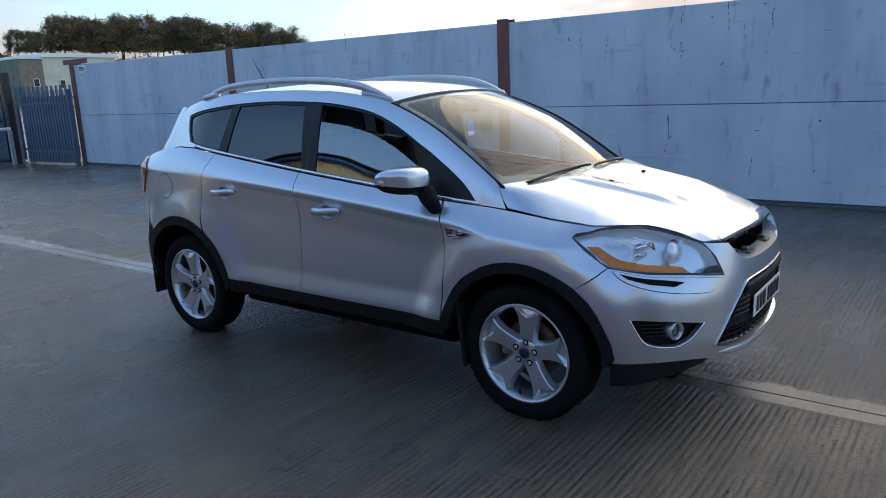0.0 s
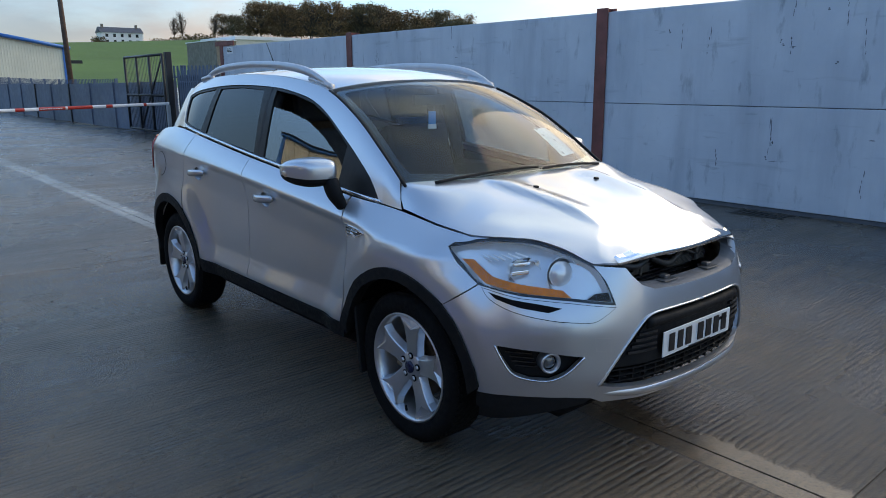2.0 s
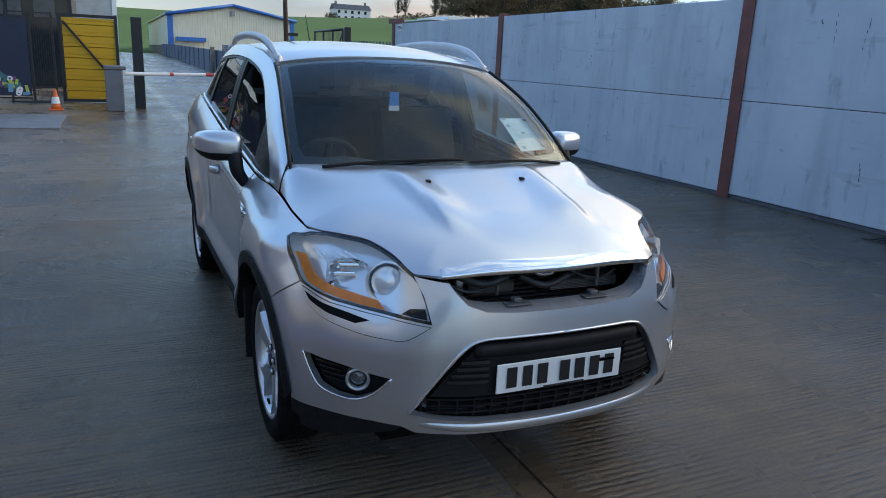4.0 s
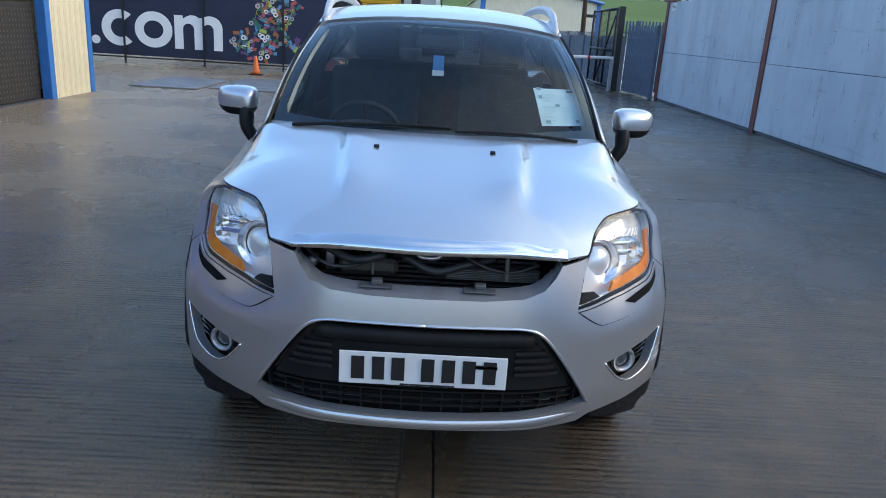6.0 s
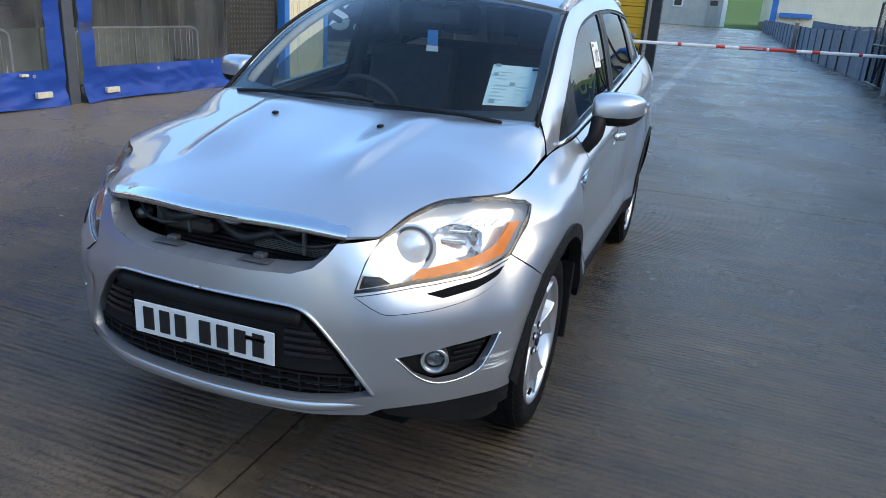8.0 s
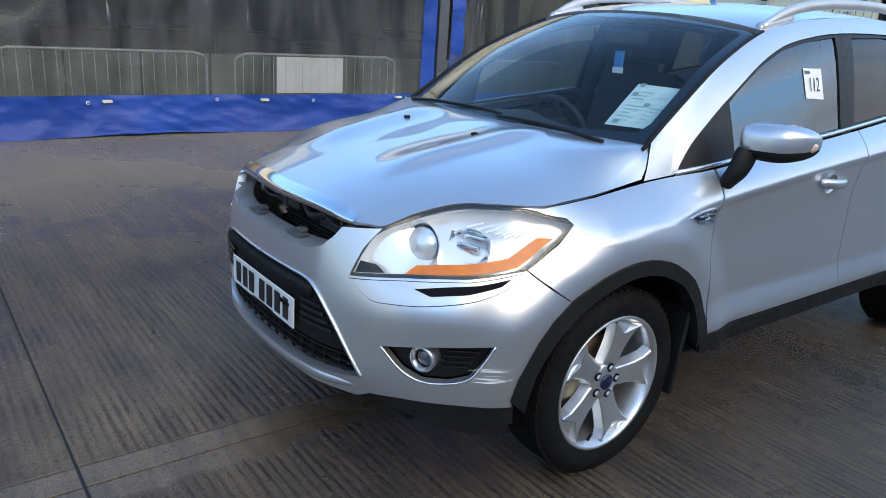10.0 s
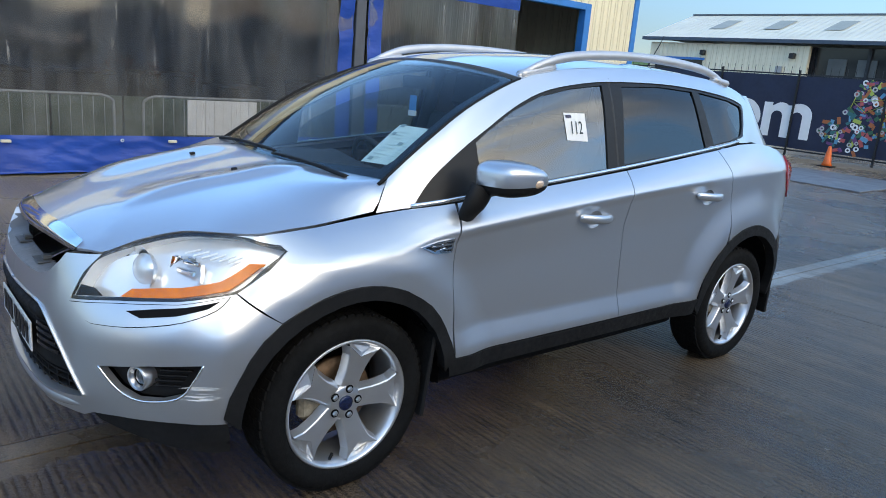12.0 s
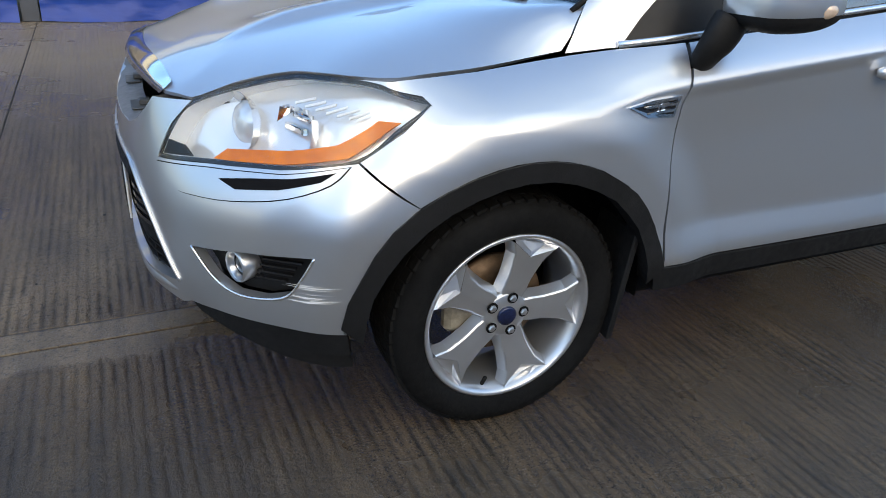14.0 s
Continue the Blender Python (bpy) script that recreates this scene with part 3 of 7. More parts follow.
    rd = [(-0.20, 0.45), (-0.18, 0.65), (-0.17, 0.92), (-0.19, belt(-0.19) - 0.004)] + [(x, belt(x) - 0.004) for x in (-0.5, -0.8, -0.985)]
    rd += [(-1.05, 1.16), (-1.08, 1.0), (-1.09, 0.88)] + arch(-WB, AR, 56, 13, 8) + [(-0.83, 0.45)]
    rear_door = P("rear_door", rd, step=0.026, ribs=ribs, holes=[cups[1][2]])
    # rear quarter
    rq = [(-1.09, 0.88), (-1.08, 1.0), (-1.05, 1.16), (-0.985, belt(-0.985) - 0.004)] + [(x, belt(x) - 0.004) for x in (-1.2, -1.4, -1.6)]
    rq += [(-1.78, 0.82, 1.25), (-1.88, 0.78, 1.20), (-1.85, 0.82, 1.05), (-1.84, 0.84, 0.95), (-1.80, 0.85, 0.80)] + arch(-WB, AR, 132, 58)
    quarter = P("rear_quarter_panel", rq, step=0.026, ribs=ribs[:6])
    P("tail_lamp", [(-1.83, 0.82, 1.225), (-1.89, 0.78, 1.22), (-2.02, 0.70, 1.19), (-2.06, 0.68, 1.10), (-1.96, 0.76, 0.98), (-1.88, 0.82, 0.965), (-1.75, 0.85, 1.13)], RED_LENS,
      lift=0.008, label="red tail lamp lens wrapped round the corner")
    # arch and sill cladding
    ring = arch(WB, 0.476, 166, 8) + arch(WB, 0.420, 2, 172)
    P("front_arch_cladding", ring, BLACK_PLASTIC, lift=0.008, thick=0.05, step=0.022)
    ring = arch(-WB, 0.503, 178, 8) + arch(-WB, 0.440, 2, 180)
    P("rear_arch_cladding", ring, BLACK_PLASTIC, lift=0.008, thick=0.05, step=0.022)
    P("sill_cladding", [(0.90, 0.372), (0.92, 0.453), (0.3, 0.447), (-0.3, 0.447), (-0.87, 0.462), (-0.85, 0.372)], BLACK_PLASTIC, lift=0.006, thick=0.05)
    # mud flaps
    for x, z0, z1, nm in ((0.975, 0.22, 0.56, "front_mud_flap"), (-1.84, 0.21, 0.60, "rear_mud_flap")):
        bm = bmesh.new()
        add_box(bm, (x - 0.010, 0.70, z0), (x + 0.010, 0.905 if x > 0 else 0.86, z1), 0.005)
        for v in bm.verts:
            v.co.x += (0.04 if x > 0 else -0.0) * (z1 - v.co.z) / (z1 - z0) - 0.02 * (v.co.y < 0.75)
            v.co.y *= s
        part(nm, bm, BLACK_PLASTIC, car)
    # glasshouse frame: pillars, roof rail and the window opening
    top = [(x, edge_z(x)) for x in (1.0, 0.95, 0.9, 0.8, 0.7, 0.6, 0.5, 0.4, 0.3, 0.1, -0.2, -0.5, -0.8, -1.1, -1.37, -1.55)]
    low = [(-1.60, 1.52), (-1.66, 1.36), (-1.72, 1.27), (-1.5, belt(-1.5)), (-1.2, belt(-1.2))] + [(x, belt(x) - 0.002) for x in (-0.9, -0.5, 0.0, 0.5, 0.87, 1.05)] + [(1.075, 1.051)]
    dlo = [(1.045, 1.060), (0.95, 1.160), (0.79, 1.268), (0.64, 1.352), (0.47, 1.440), (0.29, 1.510), (0.10, 1.550), (-0.15, 1.578), (-0.57, 1.590), (-0.93, 1.578), (-1.28, 1.545),
           (-1.445, 1.512), (-1.45, 1.49), (-1.395, 1.40), (-1.335, 1.335), (-1.01, 1.290), (-0.5, 1.225), (-0.21, 1.192), (0.38, 1.130), (0.85, 1.082)]
    dlo_s = [p[:2] for p in spl([(x, z) for x, z in dlo[:12]], 3)] + dlo[12:14] + [p[:2] for p in spl([(x, z) for x, z in dlo[14:]], 3)]
    sheet("roof_side_frame", hs, top + low, PAINT, car, holes=[dlo_s], step=0.028, thick=0.02)
    # foot of the pillar, between the bonnet's rear seam and the door window
    bm = bmesh.new()
    seam_l = spl([(1.212, 0.783, 1.040), (1.186, 0.769, 1.080), (1.160, 0.750, 1.117), (1.128, 0.726, 1.158)], 3)
    cut = [hs(1.075 - 0.075 * k / 9, 1.051 + (edge_z(1.0) - 1.051) * k / 9) for k in range(10)]
    grid = [[bm.verts.new(Vector((a[0], s * a[1], a[2])).lerp(b, k / 6)) for k in range(7)] for a, b in zip(seam_l, cut)]
    for g0, g1 in zip(grid, grid[1:]):
        for k in range(6):
            bm.faces.new((g0[k], g0[k + 1], g1[k + 1], g1[k]) if s > 0 else (g0[k], g1[k], g1[k + 1], g0[k + 1]))
    part("pillar_foot", bm, PAINT, car, smooth=True)
    # black window surround and its panes
    front_pane = [(0.70, 1.290), (0.64, 1.328), (0.47, 1.418), (0.29, 1.488), (0.10, 1.528), (-0.105, 1.552), (-0.085, 1.190), (0.38, 1.145), (0.695, 1.113)]
    rear_pane = [(-0.265, 1.555), (-0.57, 1.568), (-0.86, 1.558), (-0.905, 1.268), (-0.5, 1.240), (-0.225, 1.208)]
    quarter_pane = [(-0.945, 1.555), (-1.26, 1.525), (-1.415, 1.496), (-1.42, 1.485), (-1.365, 1.395), (-1.31, 1.350), (-1.0, 1.305)]
    sheet("window_surround", hs, inset(dlo_s, 0.002), PILLAR_BLACK, car, holes=[inset(q, -0.009) for q in (front_pane, rear_pane, quarter_pane)], step=0.03, lift=-0.006, thick=0.015, label="satin black window surround and door pillars")
    lowered = [(0.70, 1.172), (0.64, 1.222), (0.47, 1.316), (0.29, 1.388), (0.10, 1.430), (-0.105, 1.454)] + front_pane[6:]
    for nm, o, m, par in (("front_window", front_pane if s > 0 else lowered, SIDE_GLASS, front_door), ("rear_window", rear_pane, PRIVACY_GLASS, rear_door), ("quarter_window", quarter_pane, PRIVACY_GLASS, quarter)):
        g = sheet(nm, hs, inset(o, -0.015), m, par, step=0.05, lift=-0.012, thick=0, label="privacy tinted glass" if m is PRIVACY_GLASS else "clear side glass" if s > 0 else "clear side glass, partly lowered")
        g.visible_shadow = False
    # bright strip along the belt
    bm = bmesh.new()
    line = [hs(x, belt(x) + 0.006) + Vector((0, s * 0.007, 0)) for x in [1.06 - 2.29 * k / 40 for k in range(41)]]
    add_tube(bm, line, 0.0105, 6, (0.8, 1.0))
    part("belt_strip", bm, BRIGHT, car, "thin chrome strip under the side windows", True)
    # handles
    for x, z, par in ((0.065, 0.965, front_door), (-0.850, 1.027, rear_door)):
        u, _ = side(x, z)
        c = surf(u, z)
        ring_c = cups[0][2] if x > 0 else cups[1][2]

        def dent(a, b, u=u, z=z):
            q = surf(a, b)
            q.y -= s * 0.024 * max(0.0, 1 - ((a - u) / 0.0525) ** 2 - ((b - z + 0.004) / 0.0425) ** 2) ** 0.55
            return q
        sheet("handle_cup", dent, ring_c, PAINT, par, step=0.009, thick=0.0, label="round recess behind the door handle")
        pts = [surf(u - 0.115 + 0.23 * k / 12, z + 0.012 - 0.016 * k / 12 if s > 0 else z + 0.012 - 0.016 * k / 12) + Vector((0, s * (0.012 + 0.028 * math.sin(math.pi * min(1, max(0, (k - 0.5) / 11)))), 0)) for k in range(13)]
        tube("door_handle", pts, [0.013] + [0.021] * 11 + [0.013], PAINT, par, 10, (0.62, 1.0))
    # fuel flap
    if s < 0:
        uf = side(-1.49, 1.04)[0]
        for nm, rr, mm_, lf in (("fuel_flap_gap", 0.088, DARK, 0.0012), ("fuel_flap", 0.084, PAINT, 0.0026)):
            sheet(nm, surf, [(uf + rr * math.cos(a), 1.04 + rr * math.sin(a)) for a in [2 * math.pi * k / 28 for k in range(28)]], mm_, car, step=0.02, lift=lf, thick=0.0, label="round fuel flap" if mm_ is PAINT else "")
    # side vent
    o = [side(x, z) for x, z in ((1.085, 0.925), (1.0, 0.940), (0.915, 0.948), (0.918, 0.888), (1.02, 0.895))]
    vent = sheet("wing_vent", surf, o, CHROME, car, step=0.03, lift=0.006, thick=0.01, label="chrome framed wing vent with black slats")
    sheet("vent_recess", surf, inset(o, 0.009), GLOSS_BLACK, vent, step=0.03, lift=0.0075, thick=0.0)
    for k in range(2):
        z = 0.925 - 0.018 * k
        o2 = [side(x, zz) for x, zz in ((1.04 - 0.02 * k, z), (0.927, z + 0.008), (0.927, z), (1.04 - 0.02 * k, z - 0.005))]
        sheet("vent_slat", surf, o2, CHROME, vent, step=0.03, lift=0.012, thick=0.008)
    # roof rail
    rail = spl([(0.37, 0.600, 1.568), (0.25, 0.605, 1.625), (0.08, 0.610, 1.672), (-0.2, 0.612, 1.702), (-0.6, 0.610, 1.712), (-1.0, 0.600, 1.695), (-1.22, 0.588, 1.662), (-1.36, 0.575, 1.622)], 6)
    n = len(rail)
    tube("roof_rail", [(x, s * y, z) for x, y, z in rail], [0.013 + 0.010 * min(1, 4 * k / n, 4 * (n - 1 - k) / n) for k in range(n)], RAIL_SILVER, car, 10, (0.85, 1.0), "satin silver roof rail standing off the roof")
    for x0, x1 in ((0.36, 0.15), (-1.2, -1.35)):
        pts = [(x0 + (x1 - x0) * k / 6, s * 0.598, edge_z(x0 + (x1 - x0) * k / 6) + 0.012) for k in range(7)]
        tube("rail_foot", pts, [0.016] * 7, RAIL_SILVER, car, 8, (1.4, 1.2))
    # door mirror
    mir = thing_part("door_mirror", car)
    bm = bmesh.new()
    bmesh.ops.create_uvsphere(bm, u_segments=28, v_segments=18, radius=1)
    for v in bm.verts:
        x, y, z = v.co
        sg = lambda a, p: math.copysign(abs(a) ** p, a)
        w = 0.105 * (1 + 0.10 * z)
        px, py, pz = sg(x, 0.72) * 0.095, sg(y, 0.55) * w, sg(z, 0.60) * 0.070
        if px < -0.035:
            px = -0.035 - (px + 0.035) * -0.25
        pz *= 1 - 0.22 * max(0, y)
        px -= 0.055 * (y + 0.3) + 0.02 * y * y
        v.co = (0.735 + px, s * (0.965 + py), 1.181 + pz)
    bmesh.ops.recalc_face_normals(bm, faces=bm.faces)
    low = bm.copy()
    g = lambda b, above: bmesh.ops.bisect_plane(b, geom=b.verts[:] + b.edges[:] + b.faces[:], plane_co=(0.735, 0, 1.160), plane_no=(0.08, 0, 1), clear_inner=above, clear_outer=not above)
    g(bm, True), g(low, False)
    part("mirror_cap", bm, PAINT, mir, "silver painted mirror shell", True)
    for v in low.verts:
        v.co.y = s * (0.965 + (abs(v.co.y) - 0.965) * 0.985)
    part("mirror_base_shell", low, BLACK_PLASTIC, mir, "black lower mirror shell", True)
    tube("mirror_arm", spl([(0.80, s * 0.90, 1.135), (0.83, s * 0.895, 1.075), (0.835, s * 0.870, 1.03), (0.83, s * 0.86, 1.00)], 4), [0.058, 0.060, 0.060, 0.058, 0.056, 0.054, 0.052, 0.050, 0.048, 0.045, 0.041, 0.034, 0.026],
         BLACK_PLASTIC, mir, 12, (0.92, 0.55), "black mirror arm", (0, 1, 0))
    bm = bmesh.new()
    bmesh.ops.create_uvsphere(bm, u_segments=14, v_segments=10, radius=1)
    for v in bm.verts:
        v.co = (0.672 + v.co.x * 0.030 - v.co.y * 0.020, s * (1.052 + v.co.y * 0.024), 1.178 + v.co.z * 0.022)
    part("mirror_indicator", bm, ORANGE_CLEAR, mir, "pale amber side repeater", True)
    return front_door


def thing_part(name, parent):
    ob = new(name)
    ob.parent = parent
    ob.empty_display_size = 0.05
    return ob


ORANGE_CLEAR = mat("repeater_lens", (0.70, 0.52, 0.40), 0.12, 0.2, 0.2, 40, coat=0.6)
for s_ in (1, -1):
    build_body_side(s_)


# nose: bumper, intake, lamps
def mirror_u(pts):
    return [(-u, z) for u, z in pts]


GRILLE = [(0, 0.788), (0.18, 0.789), (0.30, 0.797), (0.36, 0.820), (0.405, 0.858), (0.430, 0.891)]
INTAKE_TOP = [(0, 0.706), (0.20, 0.706), (0.315, 0.702), (0.365, 0.675), (0.43, 0.60), (0.50, 0.50), (0.548, 0.428)]


def fy(y, z):
    return at(2.27 - 0.35 * y * y, y, z)


g_pts = [fy(y, z) for y, z in GRILLE]
i_top = [fy(y, z) for y, z in INTAKE_TOP]
i_low = [fy(y, z) for y, z in ((0.548, 0.428), (0.45, 0.410), (0.30, 0.397), (0.15, 0.391), (0, 0.389))]
hl_in = at(2.165, 0.468, 0.752)
lamp_low = [at(2.165, 0.468, 0.752), at(2.06, 0.61, 0.770), at(1.92, 0.74, 0.785), at(1.765, 0.825, 0.812)]
fog_rec = [(0.975, 0.592), (0.945, 0.535), (0.905, 0.480), (0.84, 0.459), (0.76, 0.456), (0.69, 0.487), (0.622, 0.553), (0.80, 0.578)]
seam = [side(x, z) for x, z in ((1.70, 0.765),)] + [side(x, z) for x, z in arch(WB, 0.472, 53, 6, 10)]
b_low = [at(1.80, 0.83, 0.385), at(1.95, 0.76, 0.385), at(2.08, 0.64, 0.384), at(2.135, 0.55, 0.374)]
half = lamp_low + seam + b_low
outer = g_pts + [at(2.09, 0.505, 0.900), at(2.13, 0.485, 0.84)] + half
lip_low = [fy(0.52, 0.352), fy(0.35, 0.346), fy(0.18, 0.343), (0, 0.342)]
left_edge = outer + lip_low[:-1] + [lip_low[-1]]
full = left_edge + mirror_u(left_edge)[::-1][1:-1]
intake = i_top + i_low[1:]
intake_full = intake + mirror_u(intake)[::-1][1:-1]
bumper = sheet("front_bumper", body, full, PAINT, car, holes=[intake_full, fog_rec, mirror_u(fog_rec)], step=0.022, thick=0.03, label="silver painted front bumper with a scuffed corner")

# intake
i_floor = sheet("lower_intake", body, inset(intake_full, -0.004), GLOSS_BLACK, bumper, step=0.04, lift=-0.045, thick=0.0, label="black lower air intake")
sheet("plate_carrier", body, mirror_u([fy(0.10, 0.668), fy(0.34, 0.660), fy(0.42, 0.57), fy(0.475, 0.492)])[::-1] + [fy(0.10, 0.668), fy(0.34, 0.660), fy(0.42, 0.57), fy(0.475, 0.492)], BLACK_PLASTIC, i_floor, step=0.03, lift=-0.016, thick=0.03)
bm = bmesh.new()
add_tube(bm, [body(u, 0.662) + Vector((-0.018, 0, 0)) for u in [-0.335 + 0.67 * k / 24 for k in range(25)]], 0.026, 10, (0.9, 1.0))
part("intake_bar", bm, BLACK_PLASTIC, i_floor, "rounded black bar above the plate", True)
for sg_ in (1, -1):
    for k in range(4):
        z = 0.628 - 0.024 * k
        o = [(sg_ * u, zz) for u, zz in ((0.285, z), (0.385 + 0.016 * k, z), (0.385 + 0.016 * k, z - 0.012), (0.285, z - 0.012))]
        sheet("intake_rib", body, o, GLOSS_BLACK, i_floor, step=0.04, lift=-0.004, thick=0.02)
for k in range(17):
    u = -0.52 + 1.04 * k / 16
    z1 = 0.482
    z0 = 0.398 + 0.028 * (abs(u) / 0.55) ** 2
    sheet("mesh_bar", body, [(u - 0.003, z0), (u + 0.003, z0), (u + 0.003, z1), (u - 0.003, z1)], BLACK_PLASTIC, i_floor, step=0.06, lift=-0.022, thick=0.02)
for z in (0.425, 0.452, 0.478):
    w = 0.50
    sheet("mesh_bar", body, [(-w, z - 0.003), (w, z - 0.003), (w, z + 0.003), (-w, z + 0.003)], BLACK_PLASTIC, i_floor, step=0.06, lift=-0.020, thick=0.02)
# bright edge round the intake
for sg_ in (1, -1):
    line = [body(sg_ * u, z) + Vector((0.002, 0, 0)) for u, z in [p[:2] for p in spl([(u, z, 0) for u, z in i_top], 6)]]
    tube("intake_surround", line, [0.0045] * 14 + [0.0058] * (len(line) - 14), PAINT, bumper, 6, label="silver painted edge of the air intake")
tube("lower_lip", [body(u, 0.366 + 0.026 * (abs(u) / 0.55) ** 2) + Vector((-0.008, 0, 0)) for u in [-0.56 + 1.12 * k / 40 for k in range(41)]], [0.017 * (1 - 0.8 * abs(k / 20 - 1) ** 7) for k in range(41)], PAINT, bumper, 10, (0.9, 1.25), "silver lip under the intake")
# number plate
plate = thing_part("number_plate", car)
bm = bmesh.new()
add_box(bm, (2.262, -0.26, 0.503), (2.268, 0.26, 0.612), 0.002)
for v in bm.verts:
    v.co.x -= 0.04 * abs(v.co.y) ** 2
part("plate_blank", bm, PLATE_WHITE, plate)
# the characters of the plate as plain bars
for y0, w in ((-0.222, 0.046), (-0.158, 0.044), (-0.098, 0.046), (-0.006, 0.046), (0.058, 0.046), (0.122, 0.046), (0.186, 0.046)):
    box("plate_bar", (2.2672, y0, 0.522), (2.2692 - 0.04 * max(abs(y0), abs(y0 + w)) ** 2 + 0.0018, y0 + w - 0.006, 0.598), PLATE_BLACK, plate)
box("plate_bar", (2.266, -0.07, 0.5065), (2.2692, 0.10, 0.5105), PLATE_BLACK, plate)
bm = bmesh.new()
for k in range(9):
    a = 2.4 * k
    add_box(bm, (2.264, 0.185 + 0.030 * math.cos(a) - 0.012, 0.575 + 0.016 * math.sin(a * 1.3)), (2.2690, 0.185 + 0.030 * math.cos(a) + 0.014, 0.583 + 0.016 * math.sin(a * 1.3)), 0, None)
part("plate_crack", bm, PLATE_BLACK, plate, "broken corner of the plate")

# open grille: frame, ledge, engine bay
tb = thing_part("grille_opening", car)
edge_l = [fy(y, z) for y, z in [p[:2] for p in spl([(y, z, 0) for y, z in GRILLE], 4)]]
edge_f = mirror_u(edge_l)[::-1][:-1] + edge_l
bm = bmesh.new()
rows = []
for dx, dz in ((0.0, 0.0), (-0.03, 0.010), (-0.075, 0.016)):
    rows.append([bm.verts.new(body(u, z) + Vector((dx - 0.001, 0, dz * (1 if z < 0.85 else 0.3)))) for u, z in edge_f])
for a, b in zip(rows, rows[1:]):
    for k in range(len(a) - 1):
        bm.faces.new((a[k], a[k + 1], b[k + 1], b[k]))
part("grille_ledge", bm, mat("grey_plastic", (0.16, 0.165, 0.175), 0.5, 0, 0.15, 10), tb, "grey ledge where the grille was", True)
box("bay_backing", (1.90, -0.46, 0.60), (1.93, 0.46, 0.97), DARK, tb)
box("bay_roof", (1.93, -0.44, 0.908), (2.07, 0.44, 0.914), DARK, tb)
ENGINE = mat("engine_grey", (0.055, 0.055, 0.058), 0.42, 0.2, 0.3, 20)
BAY_METAL = mat("bay_metal", (0.22, 0.21, 0.20), 0.45, 0.6, 0.3, 25)
for k in range(13):
    z = 0.70 + 0.017 * k
    box("radiator_fin", (1.985, -0.36, z), (2.0, 0.36, z + 0.008), ENGINE, tb)
box("crossmember", (2.05, -0.42, 0.880), (2.09, 0.42, 0.915), BLACK_PLASTIC, tb, 0.008)
tube("bonnet_latch", spl([(2.10, -0.075, 0.900), (2.105, -0.045, 0.893), (2.11, -0.025, 0.876), (2.11, 0.025, 0.876), (2.105, 0.045, 0.893), (2.10, 0.075, 0.900)], 4), 0.008, SATIN, tb, 8, label="bare metal bonnet catch")
tube("hose", spl([(2.06, -0.08, 0.86), (2.08, 0.02, 0.82), (2.07, 0.12, 0.845), (2.03, 0.22, 0.86)], 5), 0.014, ENGINE, tb, 8)
tube("hose", spl([(2.04, -0.34, 0.88), (2.09, -0.24, 0.85), (2.08, -0.14, 0.87)], 5), 0.016, ENGINE, tb, 8)
tube("cable", spl([(2.06, -0.40, 0.875), (2.10, -0.33, 0.835), (2.09, -0.26, 0.825), (2.07, -0.20, 0.835)], 5), 0.006, ENGINE, tb, 6)
tube("cable", spl([(2.07, 0.10, 0.885), (2.10, 0.18, 0.85), (2.08, 0.27, 0.83), (2.05, 0.36, 0.85)], 5), 0.006, ENGINE, tb, 6)
revolve("sensor", [(0.001, 0.03), (0.016, 0.028), (0.020, 0.010), (0.020, -0.02)], 18, Matrix.Translation((2.07, -0.375, 0.835)) @ Matrix.Rotation(radians(90), 4, "Y"), BAY_METAL, tb, caps=False, label="pale round sensor")
box("strut", (2.075, 0.245, 0.80), (2.09, 0.26, 0.885), BAY_METAL, tb, 0.003)
box("strut", (2.075, -0.185, 0.80), (2.09, -0.175, 0.88), BAY_METAL, tb, 0.003)
box("cooler", (2.03, 0.05, 0.79), (2.06, 0.37, 0.832), ENGINE, tb, 0.006)
for k_ in range(6):
    box("cooler_fin", (2.060, 0.06, 0.793 + 0.006 * k_), (2.066, 0.36, 0.796 + 0.006 * k_), BAY_METAL, tb)
box("horn_bracket", (2.04, -0.335, 0.80), (2.06, -0.305, 0.862), SATIN, tb, 0.004, "pale metal bracket behind the opening")
box("horn", (2.02, -0.29, 0.80), (2.08, -0.10, 0.850), mat("horn_brown", (0.075, 0.065, 0.055), 0.5, 0.2, 0.3, 20), tb, 0.012)
for y in (-0.16, 0.16):
    box("grille_clip", (2.178, y - 0.050, 0.804), (2.222, y + 0.050, 0.808), mat("clip_grey", (0.09, 0.095, 0.10), 0.5), tb, 0.002, "broken plastic grille clip")
    box("grille_clip", (2.17, y - 0.015, 0.808), (2.20, y + 0.02, 0.823), bpy.data.materials["clip_grey"], tb, 0.003)

# lamps and their trims
for sg_ in (1, -1):
    surf = body if sg_ > 0 else bodyR
    lp = [at(2.165, 0.470, 0.757), at(2.06, 0.61, 0.776), at(1.92, 0.74, 0.790), at(1.775, 0.822, 0.815), at(1.68, 0.83, 0.880), at(1.592, 0.82, 0.940), at(1.612, 0.81, 0.955),
          at(1.69, 0.785, 0.972)] + [at(x, y, z - 0.003) for x, y, z in LAMP_TOP] + [at(2.13, 0.485, 0.84)]
    ctr = (1.5, 0.3 * sg_, 0.8)
    lp = [q[:2] for q in spl([(u, z, 0) for u, z in lp + lp[:1]], 4)][:-1]
    lamp = thing_part("headlamp", car)
